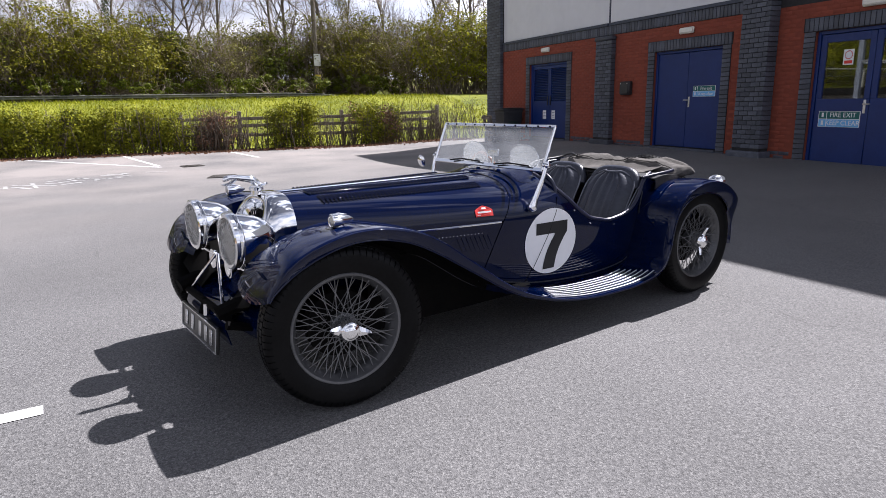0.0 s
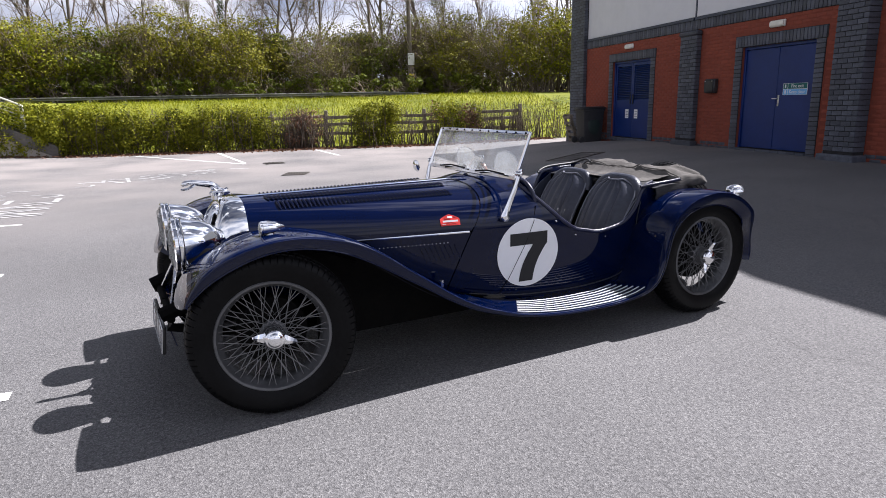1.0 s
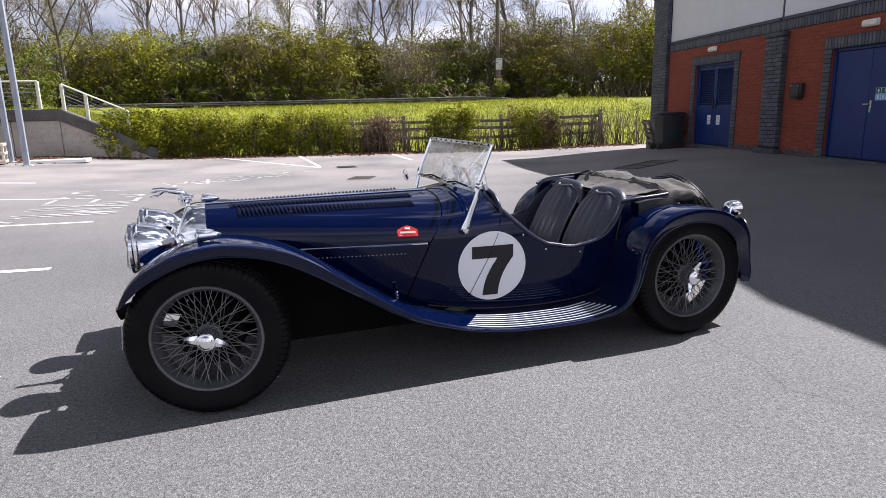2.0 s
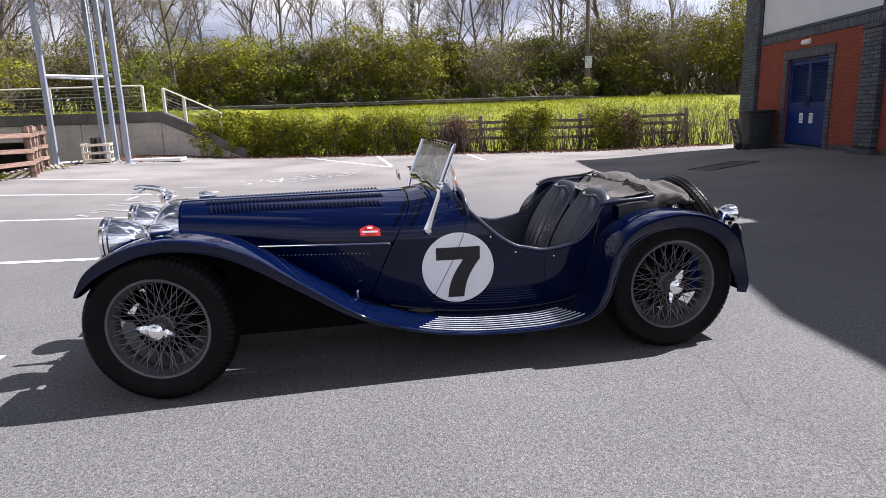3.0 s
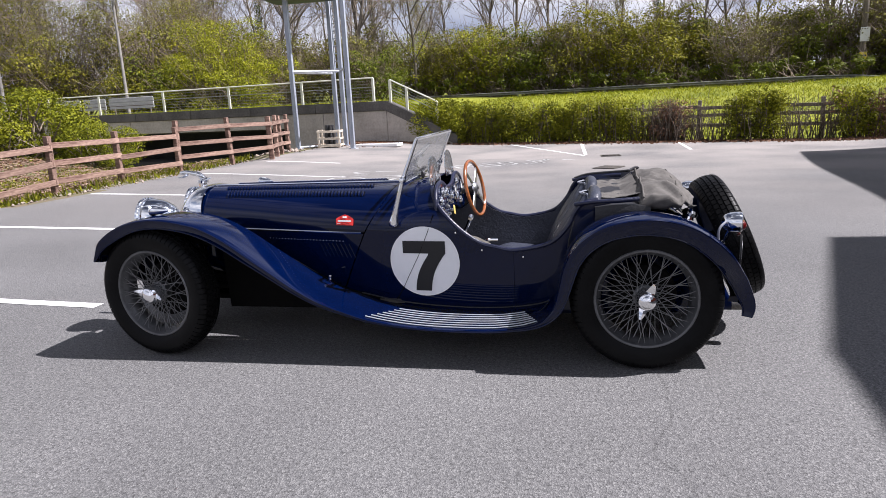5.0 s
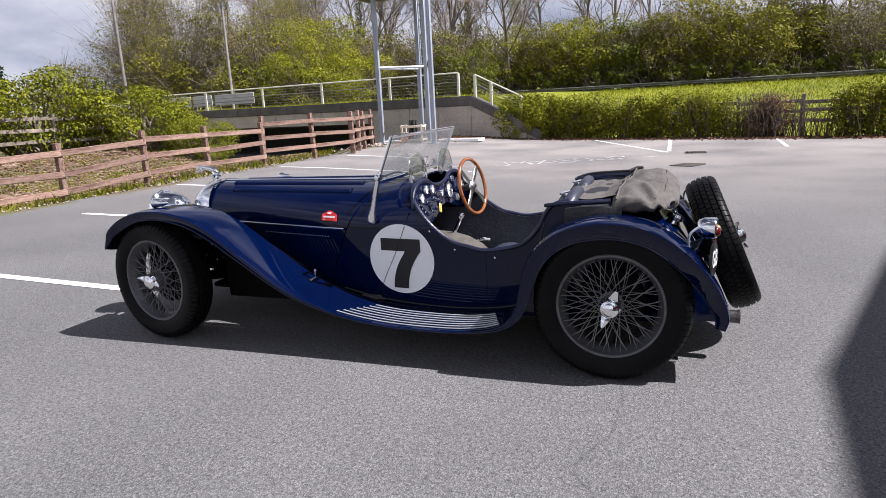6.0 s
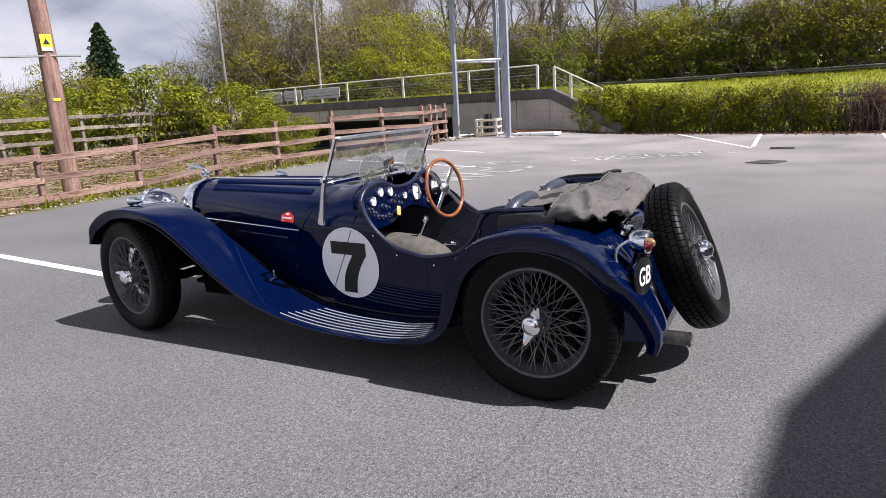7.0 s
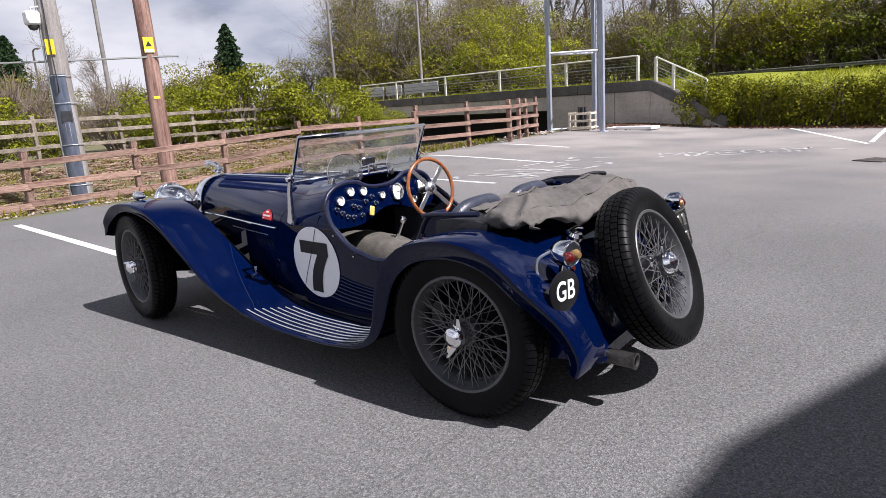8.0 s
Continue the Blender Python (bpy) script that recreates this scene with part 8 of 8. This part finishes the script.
cpart("front_axle", tube(bmesh.new(), [(-1.321, -0.62, 0.33), (-1.321, -0.36, 0.27), (-1.321, 0.36, 0.27), (-1.321, 0.62, 0.33)], 0.032, 8), DARK_METAL_SHADE)
cpart("rear_axle", tube(bmesh.new(), [(1.321, -0.62, 0.355), (1.321, 0.62, 0.355)], 0.045, 10), DARK_METAL_SHADE)
cpart("sump_tray", new_box((-1.28, -0.31, 0.20), (1.10, 0.31, 0.232), 0.01), DARK_METAL_SHADE)
cpart("engine_block", new_box((-1.2, -0.2, 0.22), (-0.2, 0.2, 0.60), 0.03), DARK_METAL_SHADE)
bm = bmesh.new()
sheet(bm, [[(x, y, z) for y in np.linspace(-0.30, 0.30, 7)] for x, z in ((-1.42, 0.50), (-1.50, 0.46), (-1.60, 0.42), (-1.69, 0.38), (-1.71, 0.32), (-1.69, 0.24))])
cpart("front_apron", thicken(bm, 0.006), PAINT)

# radiator
rows = []
for xt, xb, w, zt in ((-1.372, -1.462, 0.118, 0.772), (-1.390, -1.468, 0.140, 0.806), (-1.395, -1.470, 0.165, 0.835), (-1.403, -1.480, 0.185, 0.850), (-1.398, -1.472, 0.205, 0.864), (-1.380, -1.445, 0.220, 0.875), (-1.350, -1.395, 0.230, 0.881), (-1.315, -1.325, 0.236, 0.882), (-1.300, -1.300, 0.236, 0.880)):
    row = []
    for k in range(33):
        a = math.pi * k / 32
        c, q = math.cos(a), math.sin(a)
        row.append((xb + (xt - xb) * q ** 1.3, -w * math.copysign(abs(c) ** 0.62, c), 0.66 + (zt - 0.66) * q ** 0.85))
    row = [(xb - 0.012, -w * 0.93, 0.40)] + row + [(xb - 0.012, w * 0.93, 0.40)]
    rows.append(row)
bm = bmesh.new()
sheet(bm, rows)
shell = cpart("radiator_shell", thicken(bm, 0.006), CHROME, "chrome radiator shell", sharp=60)
part("radiator_core", new_box((-1.385, -0.18, 0.42), (-1.33, 0.18, 0.80)), DARK_METAL_SHADE, shell)
for q in range(13):
    y = -0.156 + 0.026 * q
    part("grille_bar", tube(bmesh.new(), [(-1.470, y, 0.43), (-1.455, y, 0.66), (-1.415, y, 0.800 - 0.10 * (abs(y) / 0.16) ** 2)], 0.0035, 6), DARK_METAL_SHADE, shell)
# panels between wings and radiator
for sgn in (-1, 1):
    bm = bmesh.new()
    sheet(bm, [[(x, sgn * y, z) for x, y, z in row] for row in (
        ((-1.20, 0.475, 0.70), (-1.20, 0.40, 0.62), (-1.20, 0.28, 0.56)), ((-1.34, 0.475, 0.69), (-1.36, 0.38, 0.58), (-1.38, 0.24, 0.52)),
        ((-1.46, 0.475, 0.63), (-1.48, 0.38, 0.53), (-1.48, 0.22, 0.48)), ((-1.56, 0.485, 0.54), (-1.58, 0.39, 0.45), (-1.58, 0.22, 0.42)),
        ((-1.60, 0.50, 0.42), (-1.62, 0.40, 0.37), (-1.66, 0.22, 0.36)), ((-1.58, 0.48, 0.30), (-1.60, 0.40, 0.28), (-1.62, 0.22, 0.28)))])
    cpart("catwalk_panel", thicken(bm, 0.005), PAINT)
cap = cpart("radiator_cap", lathe(bmesh.new(), [(0.026, -0.012), (0.026, 0.008), (0.034, 0.010), (0.036, 0.024), (0.028, 0.030), (0, 0.034)], 20, pose(-1.40, 0, 0.885)), CHROME)
bm = tube(bmesh.new(), spline([(-1.385, 0, 0.925), (-1.42, 0, 0.948), (-1.47, 0, 0.958), (-1.515, 0, 0.966), (-1.545, 0, 0.962), (-1.56, 0, 0.952)], 3), [0.010, 0.014, 0.016, 0.017, 0.017, 0.016, 0.015, 0.014, 0.013, 0.012, 0.012, 0.013, 0.013, 0.011, 0.008, 0.005], 10)
for sgn in (-1, 1):
    tube(bm, [(-1.41, sgn * 0.008, 0.942), (-1.385, sgn * 0.010, 0.925), (-1.36, sgn * 0.010, 0.918), (-1.345, sgn * 0.008, 0.926)], [0.009, 0.008, 0.005, 0.004], 6)
    tube(bm, [(-1.50, sgn * 0.008, 0.955), (-1.53, sgn * 0.012, 0.935), (-1.565, sgn * 0.012, 0.932)], [0.008, 0.006, 0.004], 6)
tube(bm, [(-1.40, 0, 0.915), (-1.42, 0, 0.945)], [0.016, 0.012], 8)
part("hood_ornament", bm, CHROME, cap, "leaping chrome ornament")

# valances that close the gap between wings and chassis, coloured near-black for the shade there
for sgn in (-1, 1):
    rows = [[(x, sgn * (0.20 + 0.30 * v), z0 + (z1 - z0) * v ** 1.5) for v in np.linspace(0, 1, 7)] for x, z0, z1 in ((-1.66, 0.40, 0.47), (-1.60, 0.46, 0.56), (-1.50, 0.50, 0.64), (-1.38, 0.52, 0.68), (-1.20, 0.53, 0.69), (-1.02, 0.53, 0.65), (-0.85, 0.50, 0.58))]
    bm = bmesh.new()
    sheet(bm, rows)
    cpart("inner_valance", thicken(bm, 0.004), DARK_METAL_SHADE)
# number plates: plain bars stand for the characters
np_ = cpart("front_plate", new_box((-0.008, -0.275, -0.065), (0.008, 0.275, 0.065), 0.004, pose(-1.738, 0, 0.262, 0, 6)), PLATE_BLACK, "black registration plate with silver border")
for lo, hi in (((-0.012, -0.27, 0.056), (-0.008, 0.27, 0.061)), ((-0.012, -0.27, -0.061), (-0.008, 0.27, -0.056)), ((-0.012, -0.27, -0.056), (-0.008, -0.264, 0.056)), ((-0.012, 0.264, -0.056), (-0.008, 0.27, 0.056))):
    part("plate_border", new_box(lo, hi, 0, pose(-1.738, 0, 0.262, 0, 6)), ALLOY, np_)
for y in (-0.20, -0.12, -0.035, 0.09, 0.19):
    part("plate_bar", new_box((-0.012, y - 0.020, -0.038), (-0.008, y + 0.020, 0.038), 0.003, pose(-1.738, 0, 0.262, 0, 6)), ALLOY, np_)
part("plate_bracket", tube(bmesh.new(), [(-1.70, 0.0, 0.40), (-1.728, 0.0, 0.32)], 0.012, 8), DARK_METAL_SHADE, np_)
part("badge_post", tube(bmesh.new(), [(-1.72, -0.06, 0.33), (-1.715, -0.06, 0.385)], 0.012, 8), CHROME, np_)
rp = cpart("rear_plate", new_box((-0.006, -0.11, -0.10), (0.006, 0.11, 0.10), 0.004, pose(1.80, 0.50, 0.585, 0, -14)), PLATE_BLACK, "black rear registration plate with silver border")
for lo, hi in (((0.006, -0.11, 0.09), (0.010, 0.11, 0.097)), ((0.006, -0.11, -0.097), (0.010, 0.11, -0.09)), ((0.006, 0.10, -0.09), (0.010, 0.107, 0.09)), ((0.006, -0.107, -0.09), (0.010, -0.10, 0.09))):
    part("plate_border", new_box(lo, hi, 0, pose(1.80, 0.50, 0.585, 0, -14)), ALLOY, rp)
for z in (0.045, -0.045):
    for y in (-0.06, 0.0, 0.06):
        part("plate_bar", new_box((0.006, y - 0.02, z - 0.03), (0.010, y + 0.02, z + 0.03), 0.003, pose(1.80, 0.50, 0.585, 0, -14)), ALLOY, rp)
GBM = pose(1.754, -0.660, 0.582, 0, 0, -14) @ pose(0, 0, 0, 0, 90)
gb = cpart("country_plate", lathe(bmesh.new(), [(0, 0.006), (0.060, 0.006), (0.066, 0.003), (0.066, -0.003), (0, -0.004)], 32, GBM @ Matrix.Diagonal((1.20, 1.20, 1, 1))), PLATE_BLACK, "black oval country plate with white letters")
text_mesh("letters", "GB", 0.094, GBM @ pose(0, 0, 0.0065, 0, 0, 90) @ Matrix.Diagonal((0.84, 1.12, 1, 1)), SIGN_WHITE, gb, 0.0008, 0.0012)

# roundel, race number and rally badge on the body side
RC, RR = (0.178, 0.485), 0.198


for sgn in (-1, 1):
    rows = []
    for r in np.linspace(0.004, RR, 9):
        rows.append([(RC[0] + r * math.cos(t), sgn * (side_y(RC[0] + r * math.cos(t), RC[1] + r * math.sin(t)) + 0.0042), RC[1] + r * math.sin(t)) for t in np.linspace(0, 2 * math.pi, 65)[:-1]])
    bm = bmesh.new()
    sheet(bm, rows, True)
    rd_ = cpart("race_roundel", bm, ROUNDEL, "white race number disc")
    k = RR / 64
    bar = [[(x, z) for x in np.linspace(-39, 39, 9)] for z in (38, 30, 22, 15.5)]
    ctr = [(24.0, 16.0), (12.0, -2.0), (3.0, -20.0), (-2.0, -38.0), (-4.0, -54.0)]
    stem = []
    for i in range(13):
        q = spline([Vector((a, b, 0)) for a, b in ctr], 3)[i]
        stem.append([(q.x - 14.5, q.y), (q.x, q.y), (q.x + 14.5, q.y)])
    stem[0] = [(8.0, 15.5), (24, 15.5), (39.0, 15.5)]
    for nm, g in (("numeral_bar", bar), ("numeral_stem", stem)):
        bm = bmesh.new()
        sheet(bm, [[(RC[0] + a * k * (1 if sgn < 0 else -1), sgn * (side_y(RC[0] + a * k, RC[1] + b * k) + 0.0068), RC[1] + b * k) for a, b in row] for row in g])
        part(nm, bm, TEXT_BLACK, rd_)
    part("shut_line", tube(bmesh.new(), [(x, sgn * (side_y(x, z) + 0.0062), z) for x, z in ((0.211, 0.672), (0.207, 0.66), (0.151, 0.53), (0.082, 0.40), (0.040, 0.318))], 0.0016, 5), DARK_METAL_SHADE, rd_)
bc = Vector((-0.288, 0, 0.712))
pts = [(-0.054, -0.030), (0.054, -0.030), (0.054, 0.006), (0.044, 0.012), (0.028, 0.014), (0.020, 0.023), (0.0, 0.028), (-0.020, 0.023), (-0.028, 0.014), (-0.044, 0.012), (-0.054, 0.006)]


def badge_point(a, b, lift):
    x, z = bc.x + a, bc.z + b
    w = curve_at(HALF_W, x)
    s = ((z - WAIST) / (TOP - WAIST)) ** (2.15 / 2)
    y = -w * math.cos(math.asin(min(s, 1))) ** (2 / 2.5)
    return (x, y - lift, z)


bm = bmesh.new()
bm.faces.new([bm.verts.new(badge_point(a, b, 0.004)) for a, b in pts])
bmesh.ops.triangulate(bm, faces=bm.faces[:])
badge = cpart("rally_badge", thicken(bm, 0.003), SIGN_RED, "red enamel rally plaque with white bars")
for (a0, a1, b0, b1) in ((-0.042, 0.042, -0.010, -0.001), (-0.046, -0.026, -0.022, -0.019), (-0.013, 0.013, 0.010, 0.019)):
    bm = bmesh.new()
    bm.faces.new([bm.verts.new(badge_point(a, b, 0.0085)) for a, b in ((a0, b0), (a1, b0), (a1, b1), (a0, b1))])
    part("badge_bar", thicken(bm, 0.001), SIGN_WHITE, badge)

for sgn in (-1, 1):
    cpart("wing_seam", tube(bmesh.new(), spline([(1.60, sgn * 0.464, 0.668), (1.65, sgn * 0.461, 0.612), (1.72, sgn * 0.456, 0.50), (1.785, sgn * 0.45, 0.36), (1.815, sgn * 0.445, 0.26)], 4), 0.006, 6), BLACK_LEATHER)
# exhaust
EXHAUST = mat("heat_stained_steel", (0.08, 0.075, 0.07), (0.20, 0.19, 0.18), scale=12, rough=0.42, metal=0.9)
ex = cpart("exhaust_pipe", tube(bmesh.new(), [(1.2, -0.30, 0.22), (1.60, -0.33, 0.215), (1.90, -0.345, 0.218)], 0.032, 16, cap=False), EXHAUST, "dull steel exhaust tail pipe")
part("tail_lip", lathe(bmesh.new(), [(0.027, 0), (0.034, 0), (0.035, 0.010), (0.028, 0.012), (0.026, 0.0)], 20, pose(1.895, -0.345, 0.218, 0, 90)), EXHAUST, ex)


# wheels
TYRE_PROFILE = [(0.238, -0.052), (0.262, -0.066), (0.300, -0.0735), (0.318, -0.0725), (0.322, -0.0718), (0.333, -0.067), (0.341, -0.060), (0.346, -0.052), (0.3485, -0.044), (0.3420, -0.0425), (0.3420, -0.0385), (0.3500, -0.037), (0.3540, -0.016), (0.3475, -0.0145), (0.3475, -0.0105), (0.3550, -0.009)]
TYRE_PROFILE += [(r, -h) for r, h in reversed(TYRE_PROFILE)]
PITCH = 72
CUTS = (0.0, 0.03, 0.13, 0.16, 0.5, 0.53, 0.63, 0.66)


def tyre_mesh():
    """Tyre with ribs round the tread and narrow cuts across each rib and shoulder."""
    bm = bmesh.new()
    rings = []
    for r, h in TYRE_PROFILE:
        ring = []
        for j in range(PITCH):
            for q, c in enumerate(CUTS):
                deep = 0.0
                if r >= 0.3215 and abs(h) > 0.043 and q in (1, 2):
                    deep = 0.0065
                elif r > 0.3495 and 0.012 < abs(h) < 0.038 and q in (5, 6):
                    deep = 0.0055
                elif r > 0.3545 and abs(h) < 0.012 and q in (1, 2):
                    deep = 0.0055
                t = 2 * math.pi * (j + c) / PITCH
                ro = 0.238 + (r - deep - 0.238) * 1.085
                ring.append(bm.verts.new((ro * math.cos(t), ro * math.sin(t), h * 1.10)))
        rings.append(ring)
    n = len(rings[0])
    for A, B_ in zip(rings, rings[1:]):
        for j in range(n):
            bm.faces.new((A[j], A[(j + 1) % n], B_[(j + 1) % n], B_[j]))
    return bm


AX = pose(0, 0, 0, 90)  # local axis of the wheel points to -y, outwards
bm = tyre_mesh()
bmesh.ops.transform(bm, matrix=AX, verts=bm.verts[:])
TYRE = mesh_of("tyre", bm, RUBBER, 32)
RIM = mesh_of("rim", lathe(bmesh.new(), [(0.244, 0.060), (0.249, 0.063), (0.245, 0.067), (0.236, 0.065), (0.231, 0.058), (0.228, 0.042), (0.220, 0.034), (0.212, 0.012), (0.210, -0.02), (0.220, -0.036), (0.232, -0.058), (0.246, -0.062)], 64, AX), RIM_GREY)
HUB = mesh_of("wheel", lathe(bmesh.new(), [(0.0, 0.066), (0.044, 0.066), (0.048, 0.060), (0.050, 0.030), (0.060, 0.024), (0.060, 0.016), (0.048, 0.010), (0.046, -0.03), (0.072, -0.036), (0.072, -0.045), (0.05, -0.05)], 32, AX), RIM_GREY)
CAP = mesh_of("spinner_cap", lathe(bmesh.new(), [(0, 0.120), (0.010, 0.1195), (0.020, 0.117), (0.029, 0.112), (0.032, 0.1085), (0.0345, 0.1075), (0.040, 0.105), (0.043, 0.100), (0.044, 0.094), (0.049, 0.087), (0.051, 0.070), (0.044, 0.064)], 28, AX), CHROME)
EAR = []
for sg in (-1, 1):
    bm = bmesh.new()
    rows = []
    for t in np.linspace(0, 1, 6):
        w = 0.019 * (1 - t) ** 0.8 + 0.006
        x = sg * (0.030 + 0.062 * t)
        z = 0.084 + 0.016 * t
        rows.append([(x, w, z), (x + sg * 0.002, 0, z + 0.008), (x, -w, z), (x, 0, z - 0.010)])
    vs = sheet(bm, rows, True)
    bm.faces.new(vs[-1])
    bmesh.ops.transform(bm, matrix=AX, verts=bm.verts[:])
    EAR.append(mesh_of("spinner_ear", bm, CHROME))
DRUM = mesh_of("brake_drum", lathe(bmesh.new(), [(0.05, -0.03), (0.150, -0.03), (0.155, -0.04), (0.155, -0.08), (0, -0.08)], 32, AX), DARK_METAL_SHADE)


def spoke_mesh(a, b):
    bm = tube(bmesh.new(), [a, b], 0.0020, 4, cap=False)
    bmesh.ops.transform(bm, matrix=AX, verts=bm.verts[:])
    return mesh_of("spoke", bm, SPOKE_GREY)


def polar(r, deg, h):
    return (r * math.cos(radians(deg)), r * math.sin(radians(deg)), h)


SPOKES = []
for lean in (-1, 1):
    SPOKES.append((spoke_mesh(polar(0.050, lean * 44, 0.050), polar(0.228, 0, 0.046)), 18, 0 if lean < 0 else 8))
    SPOKES.append((spoke_mesh(polar(0.062, lean * 34, -0.034), polar(0.214, 0, 0.020)), 18, 4 if lean < 0 else 14))


def build_wheel(m, turn, drum=True):
    m = m @ Matrix.Rotation(radians(turn), 4, "Y")
    wh = cpart("wheel", HUB, None, "wire-spoked wheel with chrome knock-off spinner", m=m)
    part("tyre", TYRE, None, wh)
    part("rim", RIM, None, wh)
    part("spinner_cap", CAP, None, wh)
    for me in EAR:
        part("spinner_ear", me, None, wh)
    if drum:
        part("brake_drum", DRUM, None, wh)
    for me, n, off in SPOKES:
        for k in range(n):
            part("spoke", me, None, wh, m=Matrix.Rotation(radians(off + 360 * k / n), 4, "Y"))
    return wh


# the front wheels are steered a little to the right
build_wheel(pose(-1.321, -0.69, 0.363, 0, 0, -9), 12)
build_wheel(pose(1.321, -0.69, 0.363), -70)
build_wheel(pose(-1.321, 0.69, 0.363, 0, 0, 171), 30)
build_wheel(pose(1.321, 0.69, 0.363, 0, 0, 180), 100)
build_wheel(pose(1.838, 0.0, 0.520) @ pose(0, 0, 0, 0, -22) @ pose(0, 0, 0, 0, 0, 90) @ Matrix.Scale(0.995, 4), 62, False)
cpart("spare_carrier", tube(bmesh.new(), [(1.60, 0, 0.43), (1.81, 0, 0.51)], 0.05, 14), DARK_METAL_SHADE)

# ---- facing bricks, laid last ----
for me, parent, m in BRICKS:
    part("brick", me, None, parent, m=m)
